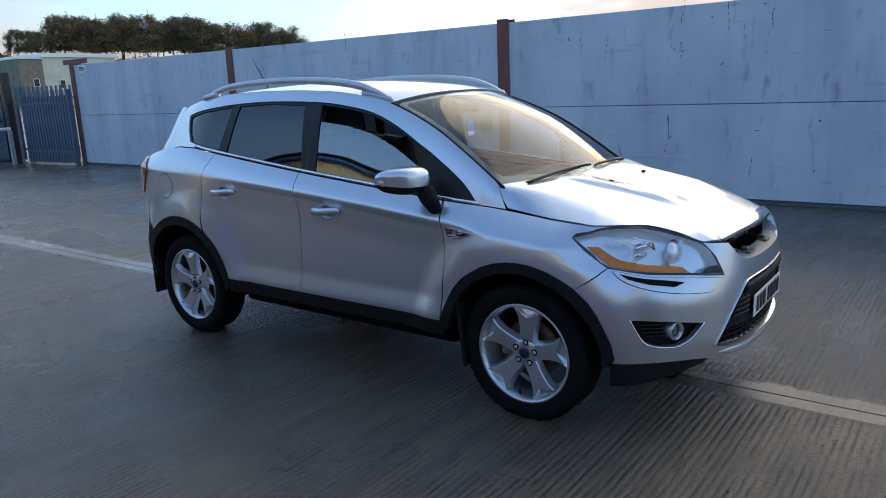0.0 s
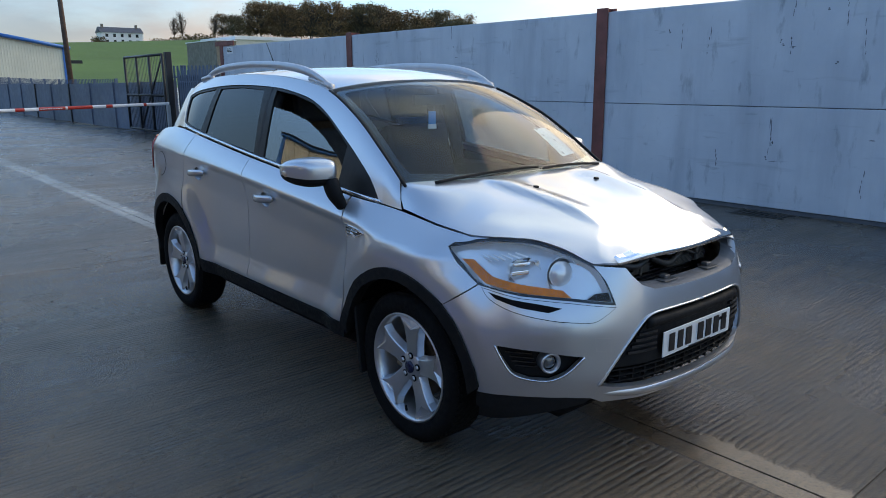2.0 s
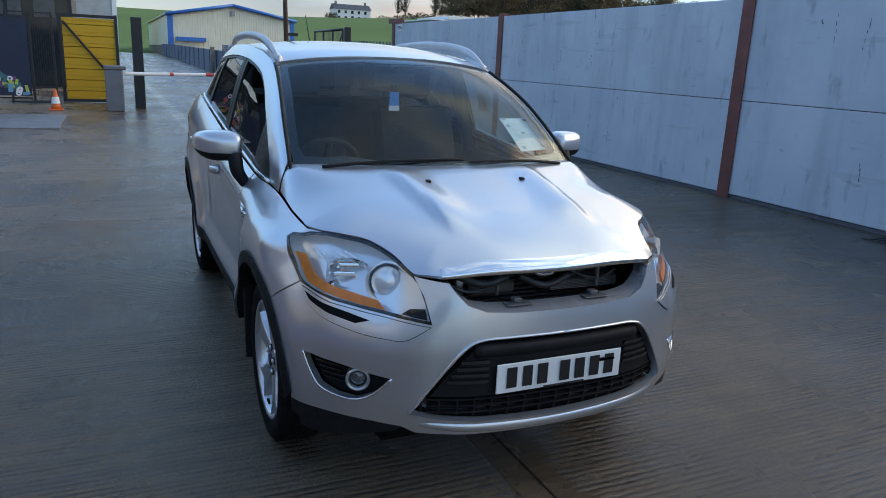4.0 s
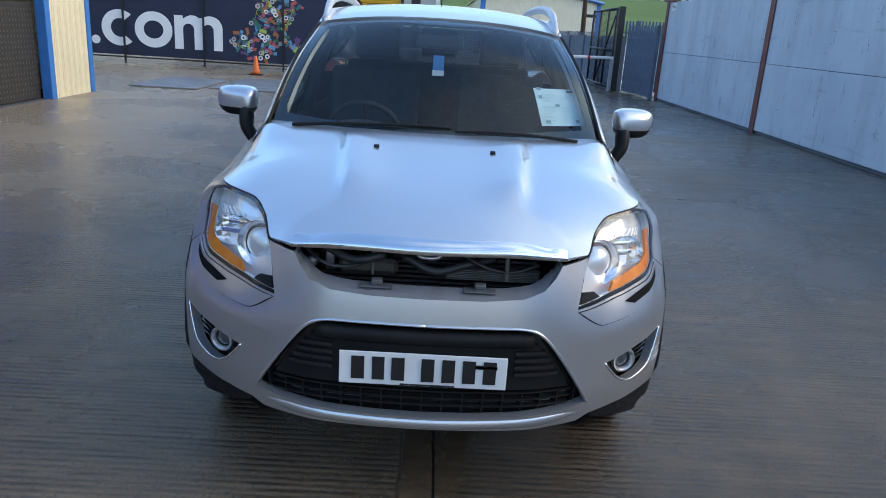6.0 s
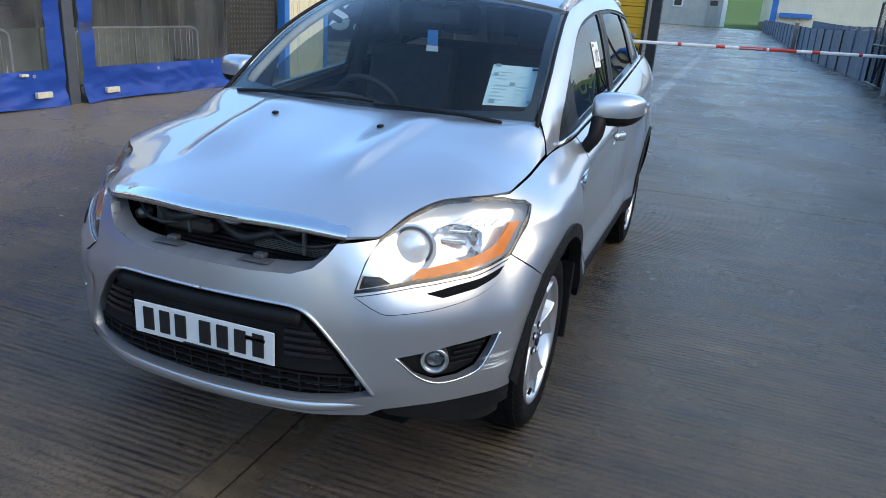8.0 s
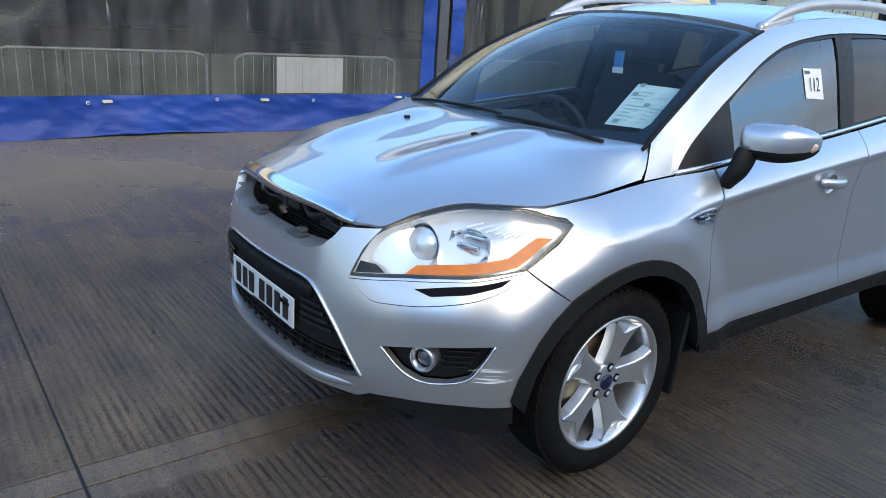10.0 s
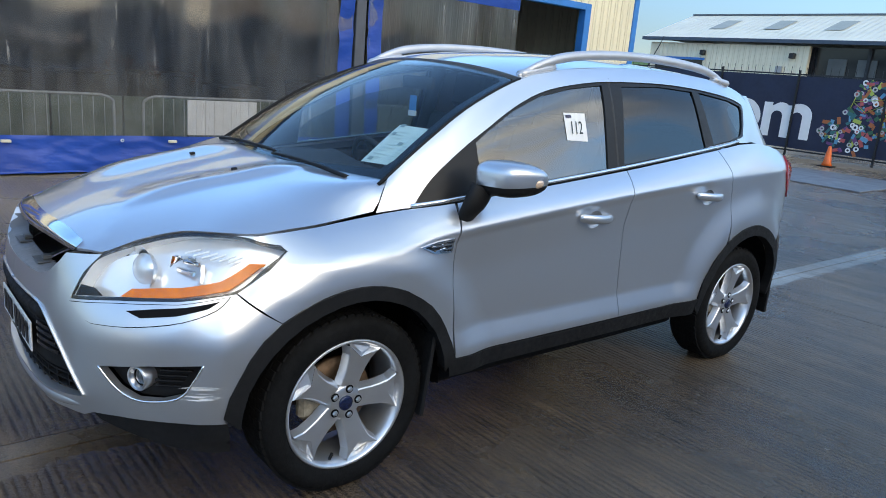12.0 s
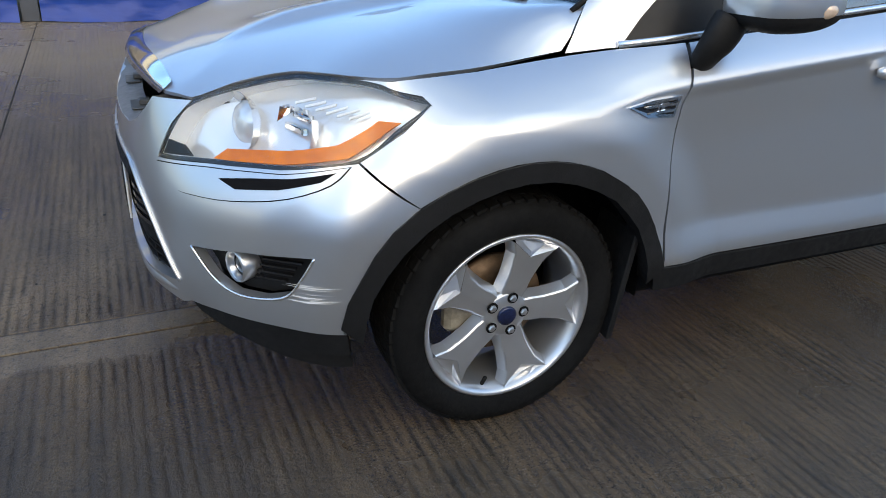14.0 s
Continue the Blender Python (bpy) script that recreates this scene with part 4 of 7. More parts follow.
    sheet("lamp_frame", surf, inset(lp, -0.004), GLOSS_BLACK, lamp, holes=[inset(lp, 0.0055)], step=0.025, lift=-0.003, thick=0.006, centre=ctr)
    ip = inset(lp, 0.002)
    deep = Vector((-0.052, -0.022 * sg_, -0.024))
    sheet("lamp_housing", lambda u, z: surf(u, z) + deep, ip, HOUSING, lamp, step=0.03, thick=0.0, centre=ctr, label="bright lamp housing")
    bm = bmesh.new()
    dn = densify(ip, 0.03)
    rows = [[bm.verts.new(surf(u, z) + deep * k) for u, z in dn] for k in (0.05, 1.0)]
    for k in range(len(dn)):
        bm.faces.new((rows[0][k], rows[0][(k + 1) % len(dn)], rows[1][(k + 1) % len(dn)], rows[1][k]))
    part("lamp_wall", bm, LAMP_SIDE, lamp, smooth=True)
    amber = [at(2.065, 0.605, 0.783), at(2.0, 0.665, 0.789), at(1.92, 0.735, 0.799), at(1.79, 0.815, 0.822), at(1.70, 0.825, 0.882), at(1.655, 0.81, 0.905), at(1.705, 0.79, 0.905), at(1.80, 0.77, 0.850), at(1.90, 0.72, 0.828), at(1.985, 0.67, 0.818), at(2.04, 0.622, 0.810)]
    sheet("amber_strip", surf, amber, ORANGE, lamp, step=0.03, lift=-0.008, thick=0.01, centre=ctr, label="amber indicator strip")
    dark = [at(2.158, 0.478, 0.766), at(2.10, 0.556, 0.777), at(2.118, 0.53, 0.798), at(2.143, 0.488, 0.802)]
    sheet("lamp_corner", surf, dark, BLACK_PLASTIC, lamp, step=0.03, lift=-0.004, thick=0.01, centre=ctr)
    for px, py, pz, r, nm in ((2.04, 0.595, 0.858, 0.078, "main_reflector"), (1.925, 0.700, 0.868, 0.066, "dip_reflector")):
        c = body(*at(px, py, pz))
        c.y *= sg_
        ax = Vector((0.92, sg_ * 0.30, 0.12)).normalized()
        m = Matrix.Translation(c - ax * 0.068) @ ax.to_track_quat("Z", "Y").to_matrix().to_4x4()
        if nm == "main_reflector":
            revolve(nm, [(0.010, -0.02), (r * 0.55, -0.010), (r * 0.80, 0.004), (r * 0.98, 0.030), (r, 0.031)], 32, m, REFLECTOR, lamp, caps=False, label="round chrome reflector")
            revolve("lens_dome", [(0.001, 0.034), (r * 0.35, 0.031), (r * 0.58, 0.022), (r * 0.70, 0.008)], 32, m, HOUSING, lamp, caps=False, label="pale domed projector lens")
        else:
            # squarish bowl of plane facets with a bulb shield across it
            bm = bmesh.new()
            seg = 10
            rings = []
            for q_, h_ in ((0.20, -0.022), (0.55, -0.012), (0.90, 0.010), (1.04, 0.034)):
                ring_ = []
                for j in range(seg):
                    a_ = 2 * math.pi * j / seg
                    sq = 1 / max(abs(math.cos(a_)), abs(math.sin(a_))) ** 0.6
                    ring_.append(bm.verts.new(m @ Vector((r * q_ * sq * math.cos(a_) * 1.12, r * q_ * sq * math.sin(a_) * 0.80, h_))))
                rings.append(ring_)
            for a_, b_ in zip(rings, rings[1:]):
                for j in range(seg):
                    bm.faces.new((a_[j], a_[(j + 1) % seg], b_[(j + 1) % seg], b_[j]))
            bm.faces.new(rings[0])
            part(nm, bm, REFLECTOR, lamp, "faceted chrome reflector bowl")
            bm = bmesh.new()
            add_box(bm, (-r * 0.80, -r * 0.20, 0.010), (r * 0.40, r * 0.06, 0.028), 0.004, m, 2)
            part("bulb_shield", bm, CHROME, lamp)
            bm = bmesh.new()
            add_box(bm, (-r * 0.50, r * 0.30, 0.000), (r * 0.62, r * 0.52, 0.020), 0.005, m, 2)
            part("reflector_step", bm, CHROME, lamp)
    for k in range(6):
        u, z = 0.830 + 0.034 * k, 0.932 - 0.004 * k
        sheet("lamp_flute", surf, [(u, z), (u + 0.055, z + 0.016), (u + 0.057, z + 0.011), (u + 0.002, z - 0.005)], PAPER_WHITE, lamp, step=0.03, lift=-0.022, thick=0.004, centre=ctr)
    g = sheet("lamp_lens", surf, inset(lp, 0.0015), LAMP_GLASS, lamp, step=0.03, lift=0.003, thick=0.0, centre=ctr, label="clear lamp lens")
    g.visible_shadow = False
    # trim under the lamp
    tr = [at(2.165, 0.470, 0.745), at(2.06, 0.61, 0.763), at(1.92, 0.74, 0.778), at(1.785, 0.822, 0.805), at(1.83, 0.82, 0.762), at(1.92, 0.775, 0.725), at(2.03, 0.695, 0.700), at(2.115, 0.60, 0.690), at(2.15, 0.55, 0.695)]
    tr = [q[:2] for q in spl([(u, z, 0) for u, z in tr[3:] + tr[:1]], 3)] + tr[1:3]
    sheet("trim_gap", surf, tr, DARK, bumper, step=0.05, lift=0.0015, thick=0.0)
    tri = sheet("lamp_trim", surf, inset(tr, 0.0026), PAINT, bumper, step=0.022, lift=0.006, thick=0.010, label="silver blade under the headlamp")
    sl = [at(2.045, 0.64, 0.744), at(1.985, 0.70, 0.757), at(1.90, 0.755, 0.770), at(1.815, 0.81, 0.790), at(1.845, 0.80, 0.768), at(1.93, 0.75, 0.743), at(2.01, 0.68, 0.728)]
    sheet("washer_slot", surf, sl, DARK, tri, step=0.03, lift=0.0075, thick=0.0, label="black washer slot")
    # fog lamp
    fog = thing_part("fog_lamp", car)
    sheet("fog_recess", surf, inset(fog_rec, -0.003), BLACK_PLASTIC, fog, step=0.03, lift=-0.048, thick=0.0, centre=ctr)
    for k in range(4):
        z = 0.508 + 0.018 * k
        o = [at(2.0 - 0.01 * k, 0.72, z), at(1.925 - 0.015 * k, 0.77, z + 0.003), at(1.925 - 0.015 * k, 0.77, z - 0.002), at(2.0 - 0.01 * k, 0.72, z - 0.005)]
        sheet("fog_louvre", surf, o, GLOSS_BLACK, fog, step=0.03, lift=-0.022, thick=0.012, centre=ctr)
    line = [surf(u, z) for u, z in [p[:2] for p in spl([(u, z, 0) for u, z in fog_rec[:7]], 5)]]
    tube("fog_surround", line, 0.004, BRIGHT, fog, 6)
    c = Vector((2.034, sg_ * 0.684, 0.524))
    ax = Vector((0.93, sg_ * 0.36, -0.02)).normalized()
    m = Matrix.Translation(c - ax * 0.022) @ ax.to_track_quat("Z", "Y").to_matrix().to_4x4()
    revolve("fog_ring", [(0.040, -0.02), (0.044, 0.026), (0.040, 0.034), (0.033, 0.028), (0.030, 0.015)], 28, m, SATIN, fog, caps=False, label="chrome fog lamp ring")
    revolve("fog_lens", [(0.001, 0.022), (0.015, 0.020), (0.027, 0.014), (0.032, 0.006)], 24, m, mat("fog_glass", (0.10, 0.11, 0.12), 0.06, 0.3, 0.3, 60, coat=1.0), fog, caps=False)
    # black corner under the bumper
    o = [at(1.80, 0.83, 0.382), at(1.95, 0.76, 0.382), at(2.08, 0.64, 0.381), at(2.13, 0.55, 0.370), at(2.11, 0.57, 0.350), at(2.02, 0.67, 0.318), at(1.91, 0.75, 0.282), at(1.83, 0.80, 0.258), at(1.78, 0.82, 0.256)]
    sheet("bumper_corner", surf, o, BLACK_PLASTIC, bumper, step=0.025, lift=-0.003, thick=0.05, centre=ctr, label="scraped black corner of the bumper")
# towing eye cover on the right of the bumper
tow = [at(2.20, 0.505, 0.625), at(2.16, 0.565, 0.632), at(2.165, 0.560, 0.575), at(2.20, 0.51, 0.568)]
sheet("cover_gap", bodyR, tow, SATIN, bumper, step=0.03, lift=0.0006, thick=0.0)
sheet("towing_eye_cover", bodyR, inset(tow, 0.0022), PAINT, bumper, step=0.03, lift=0.0016, thick=0.0, label="square towing eye cover")
# scuffs on the left corner
sc = random.Random(4)
for k in range(9):
    z = 0.475 + 0.05 * sc.random()
    x = 1.80 + 0.05 * sc.random()
    o = [at(x, 0.83, z), at(x + 0.09 * sc.random() + 0.03, 0.78, z - 0.004), at(x + 0.05, 0.80, z - 0.004 - 0.004 * sc.random())]
    sheet("scuff", body, o, PAPER_WHITE, bumper, step=0.03, lift=0.0012, thick=0.0)

# bonnet, with the bright bar on its leading edge
x_nose = lambda y: 2.205 - 0.25 * (y / 0.44) ** 2 * 0.24
rear = [(1.262 - 0.165 * (y / 0.74) ** 2, y) for y in (-0.70, -0.6, -0.4, -0.2, 0.0, 0.2, 0.4, 0.6, 0.70)]
left = [(1.132, 0.723), (1.164, 0.747), (1.190, 0.766)] + [(q.x, q.y) for q in RIM if 1.209 < q.x < 2.1]
left = left[:3] + [(x - 0.002, y - 0.003) for x, y in left[3:]] + [(2.130, 0.455)]
front = [(x_nose(y), y) for y in (0.43, 0.36, 0.27, 0.18, 0.09, 0.0)]
ho = rear + left + front + [(x, -y) for x, y in front[:-1][::-1]] + [(x, -y) for x, y in left[::-1]]
bonnet = sheet("bonnet", hood, ho, PAINT, car, step=0.024, thick=0.012, centre=(1.5, 0, 0.2))
bm = bmesh.new()
rows = [[], [], [], []]
for k in range(41):
    y = -0.432 + 0.864 * k / 40
    x = x_nose(y)
    z = hood(x, y).z
    taper = 1 - 0.55 * (abs(y) / 0.432) ** 6
    for r, (dx, dz) in zip(rows, ((-0.045 * taper, 0.012), (-0.004, 0.004), (0.010, -0.016 * taper), (-0.015, -0.026 * taper))):
        zz = hood(x + min(dx, 0), y).z + (0.003 if dx < -0.03 else dz - 0.0)
        r.append(bm.verts.new((x + dx, y, zz)))
for a, b in zip(rows, rows[1:]):
    for k in range(40):
        bm.faces.new((a[k], a[k + 1], b[k + 1], b[k]))
bmesh.ops.recalc_face_normals(bm, faces=bm.faces)
part("grille_bar", bm, CHROME, bonnet, "chrome bar along the bonnet edge", True)
for y in (-0.224, 0.224):
    c = hood(1.517, y)
    bm = bmesh.new()
    add_box(bm, (-0.010, -0.010, -0.004), (0.010, 0.010, 0.008), 0.003, Matrix.Translation(c) @ pose(0, 0, 0, 0, 9, 0), 2)
    part("washer_nozzle", bm, BLACK_PLASTIC, bonnet, "black washer nozzle")

# screen, roof, tailgate
scr_o = [(0.0, -0.97), (0.0, 0.97), (0.3, 0.97), (0.7, 0.965), (0.97, 0.955), (0.985, 0.9), (0.985, 0.0), (0.985, -0.9), (0.97, -0.955), (0.7, -0.965), (0.3, -0.97)]
scr_i = [(0.10, -0.90), (0.07, -0.5), (0.06, 0.0), (0.07, 0.5), (0.10, 0.90), (0.16, 0.925), (0.5, 0.915), (0.93, 0.905), (0.955, 0.86), (0.955, 0.3), (0.93, 0.12), (0.93, -0.12), (0.955, -0.3), (0.955, -0.86), (0.93, -0.905), (0.5, -0.915), (0.16, -0.925)]
sheet("screen_border", screen, scr_o, GLOSS_BLACK, car, holes=[scr_i], step=0.045, lift=-0.006, thick=0.008, label="black printed border of the windscreen")
g = sheet("windscreen", screen, inset(scr_o, 0.006), SCREEN_GLASS, car, step=0.05, lift=0.0, thick=0.0, label="clear curved windscreen")
g.visible_shadow = False
tube("screen_seal", [screen(k / 16, 0.99) + Vector((0, 0, 0.002)) for k in range(17)], 0.008, BLACK_PLASTIC, car, 6)
tube("screen_seal", [screen(k / 16, -0.99) + Vector((0, 0, 0.002)) for k in range(17)], 0.008, BLACK_PLASTIC, car, 6)
ro = [(0.375, -1), (0.375, 1)] + [(x, 1.0) for x in (0, -0.4, -0.8, -1.2, -1.6)] + [(-1.6, -1.0)] + [(x, -1.0) for x in (-1.2, -0.8, -0.4, 0)]
sheet("roof_panel", roof, ro, PAINT, car, step=0.05, thick=0.02)
bm = bmesh.new()
prev = None
for k in range(13):
    z = 1.56 - 0.36 * k / 12
    x = -1.64 - 0.34 * (k / 12) ** 1.4
    yw = 0.42 + 0.06 * (k / 12)
    row = [bm.verts.new((x - 0.10 * (1 - t * t), yw * t, z)) for t in [-1 + 2 * q / 16 for q in range(17)]]
    if prev:
        for a, b, c, d in zip(prev, prev[1:], row[1:], row):
            bm.faces.new((a, b, c, d))
    prev = row
part("rear_window", bm, PRIVACY_GLASS, car, "dark rear window", True)
back_x = curve_of([(1.58, -1.565), (1.52, -1.60), (1.36, -1.66), (1.27, -1.72), (1.19, -1.80)])
for s_ in (1, -1):
    bm = bmesh.new()
    prev = None
    for k in range(13):
        z, x = 1.565 - 0.37 * k / 12, -1.635 - 0.34 * (k / 12) ** 1.4
        o = house(back_x(z), z) if z > 1.26 else Vector((back_x(z), 0.70, z))
        o.y *= s_
        q = Vector((x - 0.085, s_ * (0.40 + 0.06 * k / 12), z))
        row = [bm.verts.new(o.lerp(q, t) + Vector((-0.05 * math.sin(math.pi * t) * (1 - 0.3 * t), s_ * 0.05 * math.sin(math.pi * t), 0))) for t in (0, 0.15, 0.3, 0.5, 0.75, 1.0)]
        if prev:
            for a, b, c, d in zip(prev, prev[1:], row[1:], row):
                bm.faces.new((a, b, c, d))
        prev = row
    part("tailgate_frame", bm, PAINT, car, smooth=True)
sheet("tailgate", body, [(U_END - 0.72, 0.75), (U_END - 0.72, 1.20), (U_END, 1.20), (U_END, 0.75)], PAINT, car, step=0.06)
sheet("tailgate", bodyR, [(U_END - 0.72, 0.75), (U_END - 0.72, 1.20), (U_END, 1.20), (U_END, 0.75)], PAINT, car, step=0.06)
for sf in (body, bodyR):
    sheet("rear_bumper", sf, [side(-1.80, 0.37), side(-1.845, 0.60), side(-1.80, 0.74), at(-1.84, 0.84, 0.95), (U_END - 0.6, 0.74), (U_END, 0.74), (U_END, 0.34), (U_END - 0.7, 0.34)], PAINT, car, step=0.04)
# aerial
tube("aerial", [(-1.36, 0.0, 1.645), (-1.42, 0.0, 1.74), (-1.53, 0.0, 1.90)], [0.006, 0.004, 0.0025], BLACK_PLASTIC, car, 6)
# wipers
for pts in (((1.235, -0.60, 1.145), (1.255, -0.35, 1.165), (1.262, -0.05, 1.172), (1.262, 0.06, 1.168)), ((1.235, 0.60, 1.142), (1.262, 0.40, 1.160), (1.282, 0.20, 1.165), (1.284, 0.08, 1.160))):
    w = thing_part("wiper", car)
    p = spl(pts, 6)
    tube("wiper_arm", [(x, y, z + 0.004) for x, y, z in p], [0.008 - 0.003 * k / len(p) for k in range(len(p))], BLACK_PLASTIC, w, 6)
    tube("wiper_blade", [(x - 0.02, y * 0.98, z + 0.002) for x, y, z in p], 0.005, BLACK_PLASTIC, w, 6)
bm = bmesh.new()
prev = None
for k in range(25):
    y = -0.73 + 1.46 * k / 24
    x = 1.275 - 0.165 * (y / 0.74) ** 2
    row = [bm.verts.new((x + 0.02, y, hood(x + 0.02, y).z - 0.028)), bm.verts.new((x - 0.10, y, hood(x, y).z - 0.02))]
    if prev:
        bm.faces.new((prev[0], row[0], row[1], prev[1]))
    prev = row
part("scuttle", bm, BLACK_PLASTIC, car, "black scuttle panel under the wipers", True)

# inner shell, floor and wheel wells: what the gaps and openings show
for sf in (body, bodyR):
    sh = [side(x, z) for x, z in ((1.74, 0.62), (1.62, 0.80), (1.52, 0.94), (1.2, 0.99), (0.9, 1.04), (0, 1.13), (-1.0, 1.24), (-1.7, 1.2), (-1.9, 0.9), (-1.9, 0.7))] + [side(x, z) for x, z in arch(-WB, 0.47, 150, 20, 10)]
    sh += [side(x, z) for x, z in ((-0.85, 0.36), (0.85, 0.36))] + [side(x, z) for x, z in arch(WB, 0.45, 160, 40, 10)]
    sheet("inner_shell", sf, sh, DARK, car, step=0.09, lift=-0.035, thick=0.0)
box("underbody", (-1.9, -0.60, 0.24), (2.02, 0.60, 0.32), DARK, car, 0.03)
box("underbody_side", (-0.86, -0.79, 0.28), (0.88, 0.79, 0.36), DARK, car, 0.02)
box("cabin_floor", (-1.6, -0.80, 0.345), (1.1, 0.80, 0.40), DARK, car)
for cx in (WB, -WB):
    for s_ in (1, -1):
        bm = bmesh.new()
        r = 0.455 if cx > 0 else 0.475
        rows = [[bm.verts.new((cx + r * math.cos(a), s_ * y, HUB_Z + r * math.sin(a))) for a in [math.pi * (-0.02 + 1.04 * k / 24) for k in range(25)]] for y in (0.84, 0.52)]
        for k in range(24):
            bm.faces.new((rows[0][k], rows[0][k + 1], rows[1][k + 1], rows[1][k]))
        bm.faces.new(rows[1])
        part("wheel_well", bm, DARK, car, smooth=True)


# wheels
def build_wheel(spoke0, name="wheel"):
    """A wheel at the origin, axis along y, outer face towards +y."""
    wh = new(name)
    wh.empty_display_size = 0.1
    R = Matrix.Rotation(radians(-90), 4, "X")
    prof = [(0.246, -0.20), (0.262, -0.212), (0.30, -0.222), (0.330, -0.215), (0.342, -0.195), (0.347, -0.16), (0.348, -0.115)]
    prof = prof + [(r, -0.23 - h) for r, h in prof[-2::-1]]
    tyre = revolve("tyre", [(r, -(h + 0.20)) for r, h in prof], 72, R, RUBBER, wh, caps=False, label="black road tyre with a shallow tread")
    bm = bmesh.new()
    for k in range(60):
        a = 2 * math.pi * k / 60
        for h0, h1, sh in ((-0.005, 0.030, 0.0), (-0.045, -0.012, 0.4), (-0.085, -0.052, 0.0), (-0.125, -0.092, 0.4)):
            m = Matrix.Rotation(a + sh * 0.08, 4, "Y")
            top = 0.3490 if -0.14 < h0 < 0.03 else 0.3440
            vs = [bm.verts.new(m @ Vector((x, y - 0.0, z))) for z in (0.336, top) for x, y in ((-0.0145, h0 - 0.035), (0.0145, h0 - 0.030), (0.0145, h1 - 0.030), (-0.0145, h1 - 0.035))]
            for f in ((4, 5, 6, 7), (0, 1, 5, 4), (1, 2, 6, 5), (2, 3, 7, 6), (3, 0, 4, 7)):
                bm.faces.new([vs[i] for i in f])
    bmesh.ops.recalc_face_normals(bm, faces=bm.faces)
    tread = part("tread", bm, RUBBER, tyre)
    rim = revolve("rim", [(0.252, 0.002), (0.256, 0.010), (0.250, 0.014), (0.242, 0.008), (0.232, -0.012), (0.226, -0.05), (0.215, -0.12), (0.225, -0.19), (0.25, -0.20)], 64, R, ALLOY, wh, caps=False, label="five-spoke alloy rim")
    # a spoke: raised face with bevelled edges and sloping flanks, ending in a notch at the rim
    chain = ((0.058, 0.036, -0.016), (0.085, 0.038, -0.013), (0.115, 0.038, -0.010), (0.145, 0.042, -0.006), (0.184, 0.050, -0.001), (0.231, 0.071, 0.004))
    bm = bmesh.new()
    lines = []
    for sd in (-1, 1):
        for ox, oy in ((-0.004, 0.0), (0.0, -0.004), (0.013, -0.034)):
            lines.append([bm.verts.new((sd * (hw + ox), y + oy, math.sqrt(r * r - (hw * hw if r > 0.2 else 0)))) for r, hw, y in chain])
    mids = [bm.verts.new((0, y + 0.001, r)) for r, hw, y in chain[:-1]]
    for sd, (ln_a, ln_b, ln_c) in ((-1, lines[:3]), (1, lines[3:])):
        for p_, q_ in ((ln_a, ln_b), (ln_b, ln_c)):
            for k in range(5):
                bm.faces.new((p_[k], p_[k + 1], q_[k + 1], q_[k]))
        for k in range(4):
            bm.faces.new((mids[k], mids[k + 1], ln_a[k + 1], ln_a[k]))
        bm.faces.new((mids[4], ln_a[5], ln_a[4]))
    bmesh.ops.recalc_face_normals(bm, faces=bm.faces)
    if sum(f.normal.y for f in bm.faces) < 0:
        bmesh.ops.reverse_faces(bm, faces=bm.faces)
    sp_me = bpy.data.meshes.new("spoke")
    bm.normal_update()
    bm.to_mesh(sp_me)
    bm.free()
    sp_me.materials.append(ALLOY)
    # bright pocket at the spoke's outer end
    bm = bmesh.new()
    arc = [(0.2445 * math.sin(radians(q)), 0.0065, 0.2445 * math.cos(radians(q))) for q in (-18, -9, 0, 9, 18)]
    edge_p = [bm.verts.new(p) for p in arc + [(0.067, 0.004, 0.2205), (0.0, -0.001, 0.185), (-0.067, 0.004, 0.2205)]]
    deep_p = [bm.verts.new(p) for p in ((-0.040, -0.016, 0.224), (0.0, -0.022, 0.230), (0.040, -0.016, 0.224), (0.0, -0.006, 0.200))]
    for f in ((0, 1, 8), (1, 2, 9, 8), (2, 3, 10, 9), (3, 4, 10), (4, 5, 10), (5, 6, 11, 10), (6, 7, 8, 11), (7, 0, 8), (8, 9, 10, 11)):
        bm.faces.new([(edge_p + deep_p)[i] for i in f])
    bmesh.ops.recalc_face_normals(bm, faces=bm.faces)
    pk_me = bpy.data.meshes.new("spoke_pocket")
    bm.to_mesh(pk_me)
    bm.free()
    pk_me.materials.append(ALLOY)
    for k in range(5):
        o = new("spoke", sp_me)
        o.parent = rim
        o.matrix_basis = Matrix.Rotation(radians(90 - spoke0 - 72 * k), 4, "Y")
        o2 = new("spoke_pocket", pk_me)
        o2.parent = rim
        o2.matrix_basis = Matrix.Rotation(radians(90 - spoke0 - 72 * k), 4, "Y")
    revolve("hub", [(0.070, -0.06), (0.072, -0.020), (0.060, -0.013), (0.036, -0.010)], 40, R, ALLOY, rim)
    cap = revolve("hub_cap", [(0.029, -0.012), (0.029, -0.004), (0.024, -0.001), (0.001, 0.0)], 28, R, BADGE_BLUE, rim, label="dark blue oval hub badge")
    for k in range(5):
        a = radians(spoke0 + 72 * k)
        m = Matrix.Translation((0.055 * math.cos(a), 0, 0.054 * math.sin(a))) @ R
        revolve("nut_well", [(0.016, -0.0125), (0.0165, -0.0095)], 16, m, DARK, rim, smooth=False)
        revolve("wheel_nut", [(0.011, -0.02), (0.011, -0.006), (0.008, -0.002), (0.001, -0.001)], 6, m, SATIN, rim, smooth=False)
    revolve("brake_disc", [(0.06, -0.085), (0.15, -0.085), (0.15, -0.11), (0.06, -0.11)], 48, R, RUSTY, wh, caps=False, closed=True, label="rusty brake disc")
    bm = bmesh.new()
